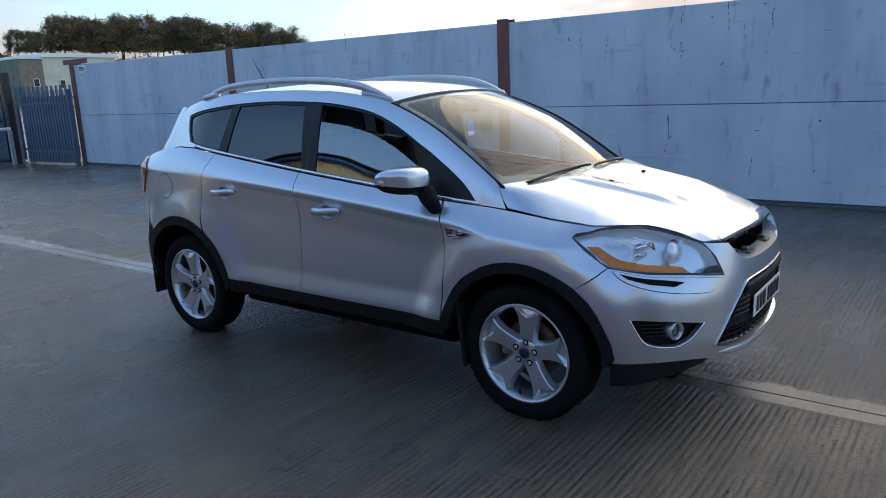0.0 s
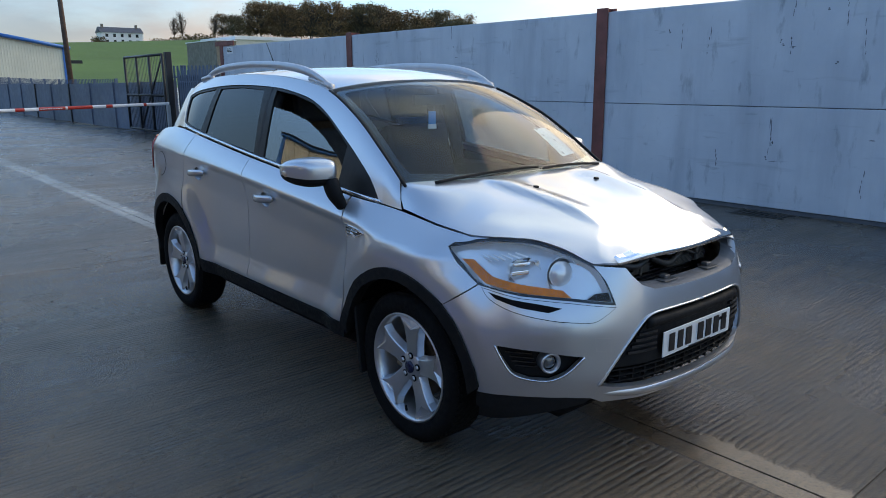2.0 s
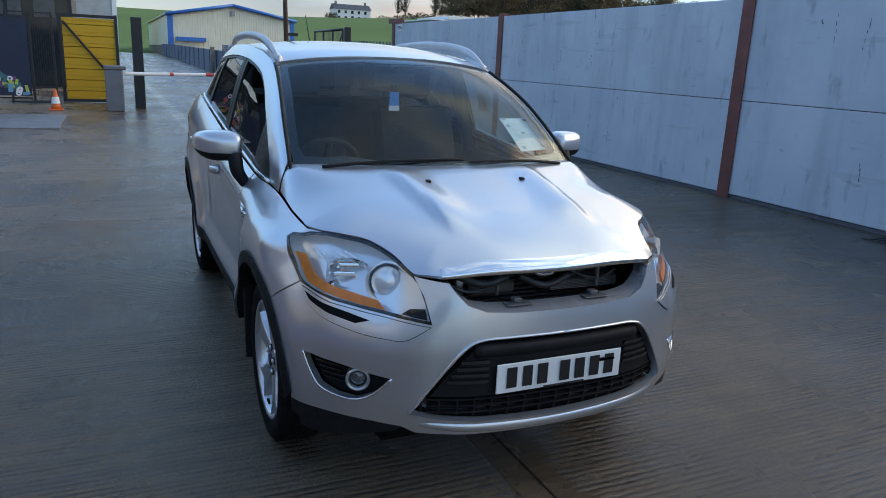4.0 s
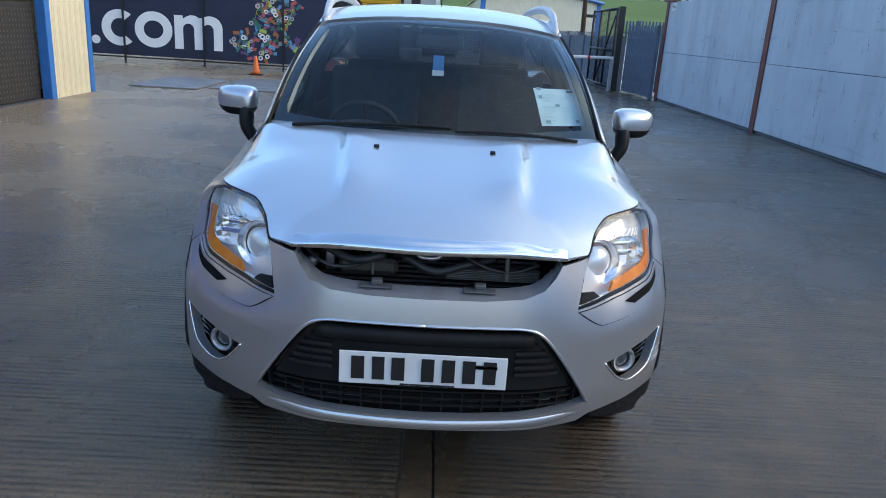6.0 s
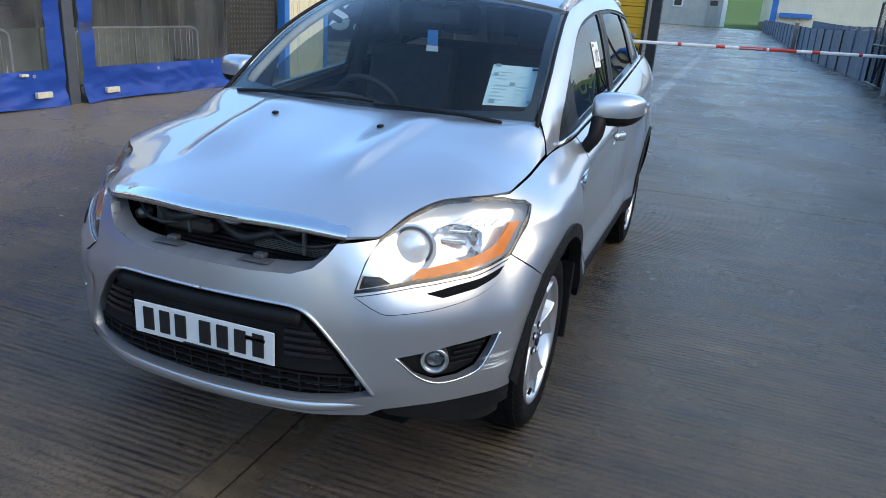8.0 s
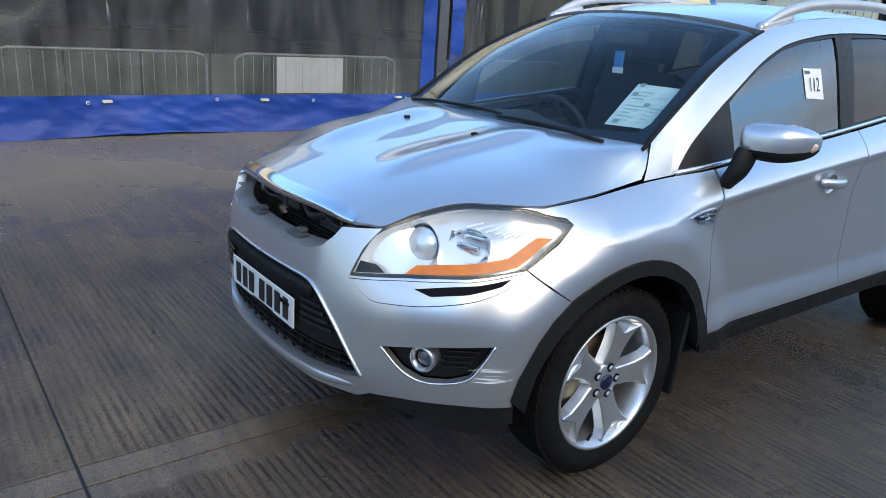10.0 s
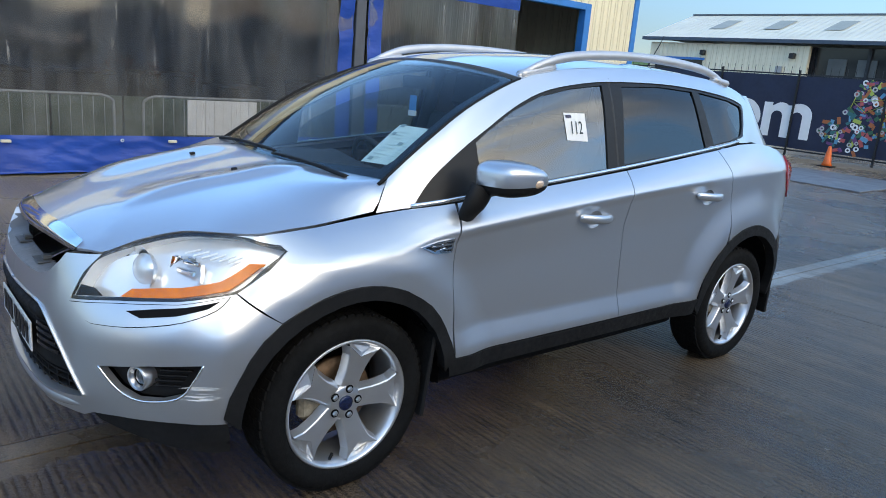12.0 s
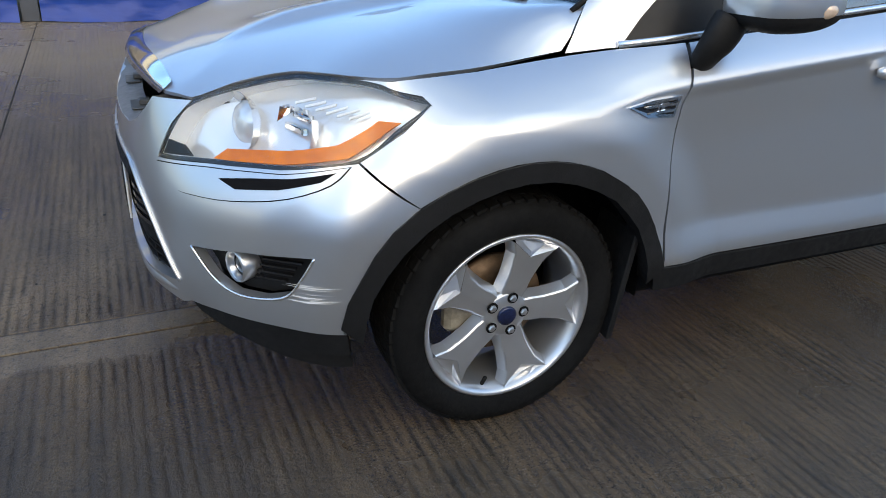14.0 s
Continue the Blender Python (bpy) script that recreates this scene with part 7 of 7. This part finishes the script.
# folded door of punched sheet in the open bay
pd = box("punched_door", (-8.22, FY - 0.20, 0.02), (-6.75, FY - 0.16, 1.55), mat("punched_sheet", (0.05, 0.045, 0.04), 0.45, 0.4, 0.3, 6), shed)
stud = bmesh.new()
add_box(stud, (0, 0, 0), (0.030, 0.006, 0.030))
stud_me = bpy.data.meshes.new("stud")
stud.to_mesh(stud_me)
stud.free()
stud_me.materials.append(mat("stud_metal", (0.16, 0.15, 0.13), 0.4, 0.6))
for i in range(15):
    for j in range(17):
        o = new("stud", stud_me)
        o.parent = pd
        o.location = (-8.15 + 0.090 * i, FY - 0.159, 0.10 + 0.083 * j)


def curtain(x0, x1, seed, loose=None):
    """A clear curtain with a blue hem and blue side bands, hung between two columns."""
    r = random.Random(seed)
    cu = thing("plastic_curtain", "clear plastic curtain with a creased blue tarpaulin hem", "curtain", "shed curtains")
    ph = [r.uniform(0, 6.28) for _ in range(8)]
    wave_ = lambda x, z: 0.012 * math.sin(1.7 * x + ph[0]) + 0.010 * math.sin(4.1 * x + ph[1] + 1.2 * z) + 0.006 * math.sin(9 * x + ph[2])

    def grid(name, xa, xb, za, zb, nx, nz, material, amp, lift, label=""):
        bm = bmesh.new()
        vs = [[None] * (nz + 1) for _ in range(nx + 1)]
        for i in range(nx + 1):
            for j in range(nz + 1):
                x, z = xa + (xb - xa) * i / nx, za + (zb - za) * j / nz
                y = FY + lift + wave_(x, z) * amp
                if amp > 1:
                    y += 0.025 * noise.noise(Vector((x * 1.6 + seed, z * 3.0, 0)))
                    # sharp diagonal creases and a lower edge that kicks out
                    y += 0.050 * (0.5 - abs(noise.noise(Vector((x * 1.3 + z * 3.2, z * 2.2 - x * 0.7, seed))))) - 0.020
                    y += 0.022 * (0.5 - abs(noise.noise(Vector((x * 3.1 - z * 6.0, z * 3 + x, seed + 4)))))
                    y += 0.045 * max(0.0, 1 - z / 0.22) ** 1.5
                if za < 0.1 and j == 0:
                    z += 0.018 + 0.015 * math.sin(2.3 * x + ph[3])
                vs[i][j] = bm.verts.new((x, y, z))
        for i in range(nx):
            for j in range(nz):
                bm.faces.new((vs[i][j], vs[i + 1][j], vs[i + 1][j + 1], vs[i][j + 1]))
        return part(name, bm, material, cu, label, True)

    grid("hem", x0, x1, 0.0, 0.46, max(20, int((x1 - x0) * 24)), 16, BLUE_PVC, 1.4, 0.040, "blue tarpaulin hem, creased")
    c = grid("clear_sheet", x0 + 0.02, x1 - 0.02, 0.45, 2.70, max(16, int((x1 - x0) * 6)), 16, CLEAR_PVC, 1.0, 0.022, "scratched clear plastic sheet")
    c.visible_shadow = False
    grid("top_band", x0, x1, 2.66, 2.90, 20, 2, BLUE_PVC, 1.0, 0.03)
    for a, b in ((x0, x0 + 0.24), (x1 - 0.24, x1)):
        if loose == a or loose == b:
            continue
        grid("side_band", a, b, 0.44, 2.70, 5, 24, BLUE_PVC, 1.3, 0.032, "blue tarpaulin side band")
    k = x0 + 0.5
    while k < x1 - 0.3:
        revolve("eyelet", [(0.022, 0), (0.022, 0.006), (0.010, 0.006), (0.010, 0)], 12, Matrix.Translation((k, FY + 0.062, 0.40 + 0.02 * math.sin(k * 7))) @ Matrix.Rotation(radians(-90), 4, "X"), SATIN, cu, caps=False, closed=True)
        k += r.uniform(0.9, 1.5)
    return cu


mid_curtain = curtain(-3.20, 2.85, 5)
curtain(3.05, 9.15, 8)
end_curtain = curtain(-6.55, -3.45, 9, -6.55)
TAG_CREAM = mat("tag_cream", (0.62, 0.58, 0.46), 0.8, 0, 0.15, 20)
for x, z, par in ((-2.80, 0.17, mid_curtain), (-3.90, 0.15, end_curtain), (-2.55, 0.42, mid_curtain), (-0.55, 0.40, mid_curtain), (1.3, 0.40, mid_curtain)):
    big_ = z < 0.3
    box("tag", (x - (0.11 if big_ else 0.05), FY + 0.055, z - (0.035 if big_ else 0.015)), (x + (0.11 if big_ else 0.05), FY + 0.108, z + (0.035 if big_ else 0.015)), TAG_CREAM, par, 0.004, "pale cloth tag")
# what stands inside
for x0, x1 in ((0.02, 2.35), (-2.75, -0.30), (-6.2, -3.7)):
    b = thing("crowd_barrier", "galvanised steel crowd barrier standing inside the shed", "barrier", "crowd barriers")
    y = FY - 0.32
    fr = spl([(x0 + 0.02, y, 0.06), (x0 + 0.02, y, 0.75), (x0 + 0.05, y, 0.88), (x0 + 0.18, y, 0.93)], 4) + spl([(x1 - 0.18, y, 0.93), (x1 - 0.05, y, 0.88), (x1 - 0.02, y, 0.75), (x1 - 0.02, y, 0.06)], 4)
    tube("frame", fr, 0.019, GALV, b, 8, up=(0, 1, 0))
    tube("lower_rail", [(x0 + 0.02, y, 0.18), (x1 - 0.02, y, 0.18)], 0.016, GALV, b, 6)
    for k in range(1, 18):
        x = x0 + (x1 - x0) * k / 18
        tube("bar", [(x, y, 0.18), (x, y, 0.92)], 0.006, GALV, b, 6)
    for x in (x0 + 0.3, x1 - 0.3):
        box("foot", (x - 0.03, y - 0.28, 0), (x + 0.03, y + 0.28, 0.03), SATIN, b)
sign = thing("white_board", "white slatted board hung on the crowd barrier", "board")
for k in range(8):
    box("slat", (-1.86 + 0.123 * k, FY - 0.30, 0.44), (-1.86 + 0.123 * k + 0.120, FY - 0.285, 0.905), WHITE_PAINT, sign)
lw = thing("low_wall", "grey-green boarded low wall inside the shed", "wall")
for k in range(22):
    box("board", (-6.6 + 0.9 * k, FY - 1.25, 0.0), (-6.6 + 0.9 * k + 0.87, FY - 1.18, 0.86), GREENISH, lw)
rk = random.Random(6)
for k in range(13):
    x = -6 + 1.35 * k
    h = rk.uniform(0.9, 1.25)
    st = thing("stacked_crate", "dark crate stacked in the gloom of the shed", "crate", "stacked crates", (x, FY - 3.0 - rk.random() * 2, 0))
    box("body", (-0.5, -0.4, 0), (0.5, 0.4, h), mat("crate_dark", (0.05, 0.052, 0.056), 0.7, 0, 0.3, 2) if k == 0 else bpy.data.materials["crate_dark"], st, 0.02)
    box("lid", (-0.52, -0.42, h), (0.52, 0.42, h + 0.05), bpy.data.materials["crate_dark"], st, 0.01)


# ---- buildings beyond ----
def gable_shed():
    th = thing("gable_shed", "long cream clad shed with bright blue verge trims", "building")
    xf, xb, y0, y1, ze, za = -78.0, -118.0, 4.4, 17.2, 4.95, 6.15
    ym, zb = (y0 + y1) / 2, 0.5
    bm = bmesh.new()
    vs = [bm.verts.new((x, y, z)) for x in (xf, xb) for y, z in ((y0, zb), (y1, zb), (y1, ze), (ym, za), (y0, ze))]
    bm.faces.new(vs[:5])
    bm.faces.new(vs[5:][::-1])
    for a, b in ((0, 1), (1, 2), (4, 0)):
        bm.faces.new((vs[a], vs[b], vs[b + 5], vs[a + 5]))
    bmesh.ops.recalc_face_normals(bm, faces=bm.faces)
    part("wall", bm, CREAM_Y, th)
    for a, b in (((y0 - 0.3, ze - 0.03), (ym, za)), ((ym, za), (y1 + 0.3, ze - 0.03))):
        bm = bmesh.new()
        q = [bm.verts.new((x, y, z + d)) for x in (xf + 0.35, xb) for (y, z), d in ((a, 0.02), (b, 0.02), (b, 0.14), (a, 0.14))]
        for f in ((0, 1, 2, 3), (7, 6, 5, 4), (3, 2, 6, 7), (1, 0, 4, 5), (0, 3, 7, 4), (2, 1, 5, 6)):
            bm.faces.new([q[i] for i in f])
        part("roof", bm, GREY_ROOF, th)
        tube("verge_trim", [(xf + 0.37, *a), (xf + 0.37, *b)], 0.17, BLUE_STEEL, th, 4)
    box("corner_trim", (xf - 0.1, y0 - 0.1, zb), (xf + 0.1, y0 + 0.45, ze), BLUE_STEEL, th)
    box("corner_trim", (xf - 0.1, y1 - 0.35, zb), (xf + 0.1, y1 + 0.1, ze), BLUE_STEEL, th)
    box("canopy", (xf, y0 + 0.7, 2.35), (xf + 0.6, y0 + 3.6, 2.75), BLUE_STEEL, th)
    box("plinth", (xb, y0 - 0.08, 0.4), (xf - 0.2, y0 - 0.02, 1.9), STONE, th)
    box("floodlight", (xf + 0.05, ym - 0.2, za - 1.0), (xf + 0.35, ym + 0.2, za - 0.55), GREY_PAINT, th, 0.03)


gable_shed()


def banner_shed():
    th = thing("workshop_shed", "cream clad workshop with a grey ribbed roof and rooflights", "building")
    xf, y0, y1 = -27.0, -18.4, -2.6
    box("wall", (xf - 0.2, y0, 0), (xf, -11.0, 3.62), CREAM_Y, th)
    box("dark_bay", (xf - 0.6, -11.0, 0), (xf - 0.5, y1, 3.62), WINDOW_DARK, th)
    for k in range(5):
        y = -11.0 + 2.1 * k
        box("mullion", (xf - 0.5, y - 0.06, 0), (xf - 0.38, y + 0.06, 3.62), BLACK_STEEL, th)
    for k in range(7):
        y = -10.4 + 1.1 * k
        box("hung_panel", (xf - 0.48, y, 2.5), (xf - 0.44, y + 0.7, 3.2), mat("hung_grey", (0.09, 0.10, 0.10), 0.4, 0, 0.3, 2) if k == 0 else bpy.data.materials["hung_grey"], th)
    box("fascia", (xf - 0.1, y0 - 0.3, 3.70), (xf + 0.35, y1 + 0.3, 3.84), mat("slate_trim", (0.05, 0.075, 0.11), 0.5), th)
    bm = bmesh.new()
    vs = [bm.verts.new(v) for v in ((xf + 0.3, y0 - 0.3, 3.84), (xf + 0.3, y1 + 0.3, 3.84), (xf - 3.6, y1 + 0.3, 5.18), (xf - 3.6, y0 - 0.3, 5.18))]
    bm.faces.new(vs)
    back = [bm.verts.new(v) for v in ((xf - 7.5, y0 - 0.3, 3.84), (xf - 7.5, y1 + 0.3, 3.84))]
    bm.faces.new((vs[3], vs[2], back[1], back[0]))
    bm.faces.new((vs[0], vs[3], back[0]))
    bm.faces.new((vs[1], back[1], vs[2]))
    bmesh.ops.recalc_face_normals(bm, faces=bm.faces)
    part("roof", bm, GREY_ROOF, th)
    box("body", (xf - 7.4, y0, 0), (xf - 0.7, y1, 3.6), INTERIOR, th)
    box("ridge_cap", (xf - 3.72, y0 - 0.3, 5.16), (xf - 3.48, y1 + 0.3, 5.23), mat("ridge_grey", (0.10, 0.12, 0.14), 0.5), th)
    for k in range(6):
        y = -16.2 + 2.55 * k
        bm = bmesh.new()
        f = lambda t: (xf + 0.3 - 3.9 * t, 3.84 + 1.34 * t + 0.03)
        q = []
        for t, a in ((0.35, y), (0.35, y + 0.75), (0.72, y + 0.75), (0.72, y)):
            x, z = f(t)
            q.append(bm.verts.new((x, a, z)))
        bm.faces.new(q)
        part("rooflight", bm, mat("rooflight", (0.36, 0.36, 0.30), 0.5, 0, 0.1, 2) if k == 0 else bpy.data.materials["rooflight"], th)
    for y in (-15.6, -11.6):
        box("floodlight", (xf, y - 0.11, 3.12), (xf + 0.2, y + 0.11, 3.33), BLACK_STEEL, th, 0.03)
    box("junction_box", (xf, -12.2, 2.5), (xf + 0.12, -11.95, 2.8), GREY_PAINT, th, 0.01)
    box("entrance", (xf, -18.0, 0), (xf + 0.05, -15.6, 2.9), WINDOW_DARK, th)
    box("door_trim", (xf + 0.02, -18.1, 2.9), (xf + 0.08, -15.5, 3.0), BLUE_STEEL, th)


banner_shed()


def block_house():
    th = thing("flat_roofed_building", "flat-roofed brown and cream building beyond the fence", "building")
    zl = land(-111, 50) - 0.4
    box("stone_wing", (-122, 46.9, zl), (-110, 50.3, 7.9), STONE, th)
    box("cream_wing", (-124, 50.3, zl), (-110.4, 62.0, 8.2), RENDER, th)
    box("parapet", (-122.2, 46.8, 7.9), (-109.8, 50.35, 8.05), WHITE_PAINT, th)
    box("parapet", (-124.2, 50.3, 8.2), (-110.2, 62.2, 8.75), WHITE_PAINT, th)
    for y, z0, z1 in ((48.6, 3.9, 5.1), (52.6, 3.6, 4.9), (54.6, 3.6, 4.9)):
        w = box("window", (-110.45 if y > 51 else -110.05, y, z0), (-110.30 if y > 51 else -109.93, y + 0.9, z1), WHITE_PAINT, th)
        box("pane", (-110.31 if y > 51 else -109.94, y + 0.1, z0 + 0.1), (-110.26 if y > 51 else -109.90, y + 0.8, z1 - 0.1), WINDOW_DARK, w)
    hut = thing("gatehouse", "plain pale grey rendered building beside the lane", "building")
    x = -97.0
    box("wall", (x - 12, -15.0, 0.7), (x, -0.5, 8.2), mat("grey_render", (0.40, 0.40, 0.40), 0.85, 0, 0.12, 1.2, 0.2, 6), hut)
    box("roof", (x - 12.3, -15.3, 8.2), (x + 0.3, -0.2, 8.6), SLATE, hut, 0.02)
    d = box("door", (x, -2.45, 0.9), (x + 0.06, -1.05, 4.3), GREY_PAINT, hut, 0.0, "grey door with a small pane")
    box("pane", (x + 0.06, -2.15, 3.35), (x + 0.09, -1.25, 3.95), WINDOW_DARK, d)
    w = box("window", (x, -6.6, 3.0), (x + 0.08, -5.4, 4.4), WHITE_PAINT, hut)
    box("pane", (x + 0.08, -6.45, 3.15), (x + 0.12, -5.55, 4.25), WINDOW_DARK, w)
    box("quoin", (x - 0.1, -0.62, 0.7), (x + 0.1, -0.1, 8.2), WHITE_PAINT, hut)


block_house()
tp = thing("telegraph_pole", "brown timber telegraph pole with a cross arm", "pole")
tube("shaft", [(-47, 9.75, land(-47, 9)), (-47, 9.55, 11.0)], [0.17, 0.12], WOODPOLE, tp, 10)
box("fitting", (-47.05, 9.85, 2.75), (-46.9, 10.5, 2.95), BLACK_STEEL, tp)


def white_house():
    th = thing("farmhouse", "white two-storey farmhouse with a slate roof on the hill", "house")
    x, y0, y1 = -330.0, 93.0, 110.0
    zb = land(-330, 100) - 0.3
    box("wall", (x - 7, y0, zb), (x, y1, zb + 5.3), WHITE_PAINT, th)
    bm = bmesh.new()
    a = [bm.verts.new((xx, yy, zz)) for yy in (y0 - 0.4, y1 + 0.4) for xx, zz in ((x + 0.4, zb + 5.2), (x - 3.5, zb + 7.6), (x - 7.4, zb + 5.2))]
    bm.faces.new((a[0], a[1], a[4], a[3]))
    bm.faces.new((a[1], a[2], a[5], a[4]))
    bm.faces.new((a[0], a[2], a[1]))
    bm.faces.new((a[3], a[4], a[5]))
    part("roof", bm, SLATE, th)
    for y in (y0 + 1.5, y1 - 1.5):
        box("chimney", (x - 4, y - 0.4, zb + 7), (x - 3, y + 0.4, zb + 8.8), STONE, th)
    for z in (0.9, 3.4):
        for k in range(5):
            if not (k == 2 and z < 1):
                box("window", (x, y0 + 1.6 + 3.1 * k, zb + z), (x + 0.06, y0 + 2.7 + 3.1 * k, zb + z + 1.3), WINDOW_DARK, th)
    box("door", (x, y0 + 7.9, zb + 0.3), (x + 0.06, y0 + 9.0, zb + 2.4), WINDOW_DARK, th)


white_house()


# ---- trees on the hill ----
def make_tree(seed, height, spread, leaf, density, name="tree", label=""):
    r = random.Random(seed)
    th = thing(name, label or "tall autumn tree with thinning brown crown on the hilltop", "tree", "hilltop trees")
    bm = bmesh.new()
    lean_ = Vector((r.gauss(0, 0.5), r.gauss(0, 0.5), 0))
    trunk = [Vector((0, 0, -0.5)) + lean_ * k / 6 + Vector((r.gauss(0, 0.12), r.gauss(0, 0.12), height * 0.85 * k / 6)) for k in range(7)]
    add_tube(bm, trunk, [height * 0.020 * (1 - 0.13 * k) for k in range(7)], 6, caps=False)
    clumps = []
    for k in range(80):
        a, h = r.uniform(0, 6.28), 1 - 0.74 * r.random() ** 1.3
        rad = spread * height * 0.36 * math.sqrt(max(0.10, 1 - ((h - 0.60) / 0.44) ** 2)) * math.sqrt(r.uniform(0.15, 1))
        c = Vector((math.cos(a) * rad, math.sin(a) * rad, h * height)) + lean_
        clumps.append(c)
        base = trunk[min(5, max(2, int(h * 5.2 - 1)))]
        mid = (base + c) / 2 + Vector((r.gauss(0, 0.3), r.gauss(0, 0.3), r.uniform(-0.3, 0.4)))
        add_tube(bm, [base, mid, c], [height * 0.0065, height * 0.0045, height * 0.0016], 4, caps=False)
        for q in range(4):
            d = Vector((r.gauss(0, 0.7), r.gauss(0, 0.7), r.gauss(0.5, 0.5)))
            add_tube(bm, [mid.lerp(c, r.random()), c + d], [height * 0.0024, height * 0.0008], 3, caps=False)
    part("trunk", bm, BARK, th, smooth=True)
    verts, faces = [], []
    for c0 in clumps:
        n = int(density * r.uniform(0.2, 1.5))
        for k in range(n):
            c = c0 + Vector((r.gauss(0, 0.9), r.gauss(0, 0.9), r.gauss(0, 0.65)))
            s = r.uniform(0.18, 0.42)
            a, b = Vector((r.gauss(0, 1), r.gauss(0, 1), r.gauss(0, 1))).normalized(), Vector((r.gauss(0, 1), r.gauss(0, 1), r.gauss(0, 1))).normalized()
            n0 = len(verts)
            verts += [tuple(c - a * s), tuple(c + b * s * 0.7), tuple(c + a * s), tuple(c - b * s * 0.7)]
            faces.append((n0, n0 + 1, n0 + 2, n0 + 3))
    if verts:
        me = bpy.data.meshes.new("crown")
        me.from_pydata(verts, [], faces)
        finish("crown", me, leaf, th)
    return th


kinds = [make_tree(31, 14.5, 1.4, LEAVES[0], 62), make_tree(32, 15.0, 1.2, LEAVES[1], 80), make_tree(33, 14.0, 1.5, LEAVES[0], 46), make_tree(34, 14.2, 1.3, LEAVES[1], 64), make_tree(36, 14.5, 1.25, LEAVES[0], 30)]
bare = make_tree(35, 11.5, 0.75, LEAVES[0], 0, label="bare leafless tree on the hill")
rt = random.Random(17)
grown = curve_of([(136, 10.0), (137.2, 12.0), (139.4, 14.0), (142.3, 13.4), (145.8, 14.0), (148.5, 14.0), (151.7, 13.0), (153.4, 11.0), (154.5, 8.5), (156.2, 6.5)])
spots = []
for k in range(32):
    deg = 155.8 - 19.2 * k / 31 + rt.uniform(-0.3, 0.3)
    az, d = radians(deg), 300 + rt.uniform(-12, 16)
    spots.append((d * math.cos(az), d * math.sin(az) - 2, (grown(deg) + 2.0) / 14.4 * rt.uniform(0.74, 1.08)))
for k, (x, y, s) in enumerate(spots):
    src = kinds[(k * 3 + k // 7) % 5]
    turn, wide = rt.uniform(0, 360), rt.uniform(0.85, 1.2)
    if src.scale.x == 1.0 and src.location.length < 1:
        src.matrix_basis = pose(x, y, land(x, y), 0, 0, turn)
        c = src
    else:
        c = copy_thing(src, pose(x, y, land(x, y), 0, 0, turn))
    c.scale = (s * wide, s * wide, s * 1.001)
for k, (az, s) in enumerate(((158.9, 0.85), (156.6, 0.72), (159.5, 0.7))):
    x, y = 300 * math.cos(radians(az)), 300 * math.sin(radians(az))
    m = pose(x, y, land(x, y), 0, 0, 90 * k)
    if k == 0:
        bare.matrix_basis = m
        bare.scale = (s, s, s)
    else:
        c = copy_thing(bare, m)
        c.scale = (s, s, s)


def hedge(x0, y0, x1, y1, h, seed, n=700):
    r = random.Random(seed)
    th = thing("hedge", "dark clipped hedge and scrub on the hill", "hedge")
    verts, faces = [], []
    for k in range(n):
        t = r.random()
        x, y = x0 + (x1 - x0) * t + r.gauss(0, 0.6), y0 + (y1 - y0) * t + r.gauss(0, 0.6)
        z = land(x, y) + h * r.random() * (0.5 + 0.5 * abs(math.sin(9 * t + seed)))
        s = r.uniform(0.15, 0.4)
        a, b = Vector((r.gauss(0, 1), r.gauss(0, 1), r.gauss(0, 1))).normalized(), Vector((r.gauss(0, 1), r.gauss(0, 1), r.gauss(0, 1))).normalized()
        n0 = len(verts)
        c = Vector((x, y, z))
        verts += [tuple(c - a * s), tuple(c + b * s), tuple(c + a * s), tuple(c - b * s)]
        faces.append((n0, n0 + 1, n0 + 2, n0 + 3))
    me = bpy.data.meshes.new("foliage")
    me.from_pydata(verts, [], faces)
    finish("foliage", me, LEAVES[1], th)


hedge(-322, 111, -296, 128, 2.0, 1)
hedge(-326, 88, -326, 93, 3.5, 2)
hedge(-300, 113, -285, 125, 2.6, 3)
hedge(-270, 128, -246, 165, 2.2, 4, 900)
hedge(-246, 165, -220, 204, 2.4, 5, 1000)
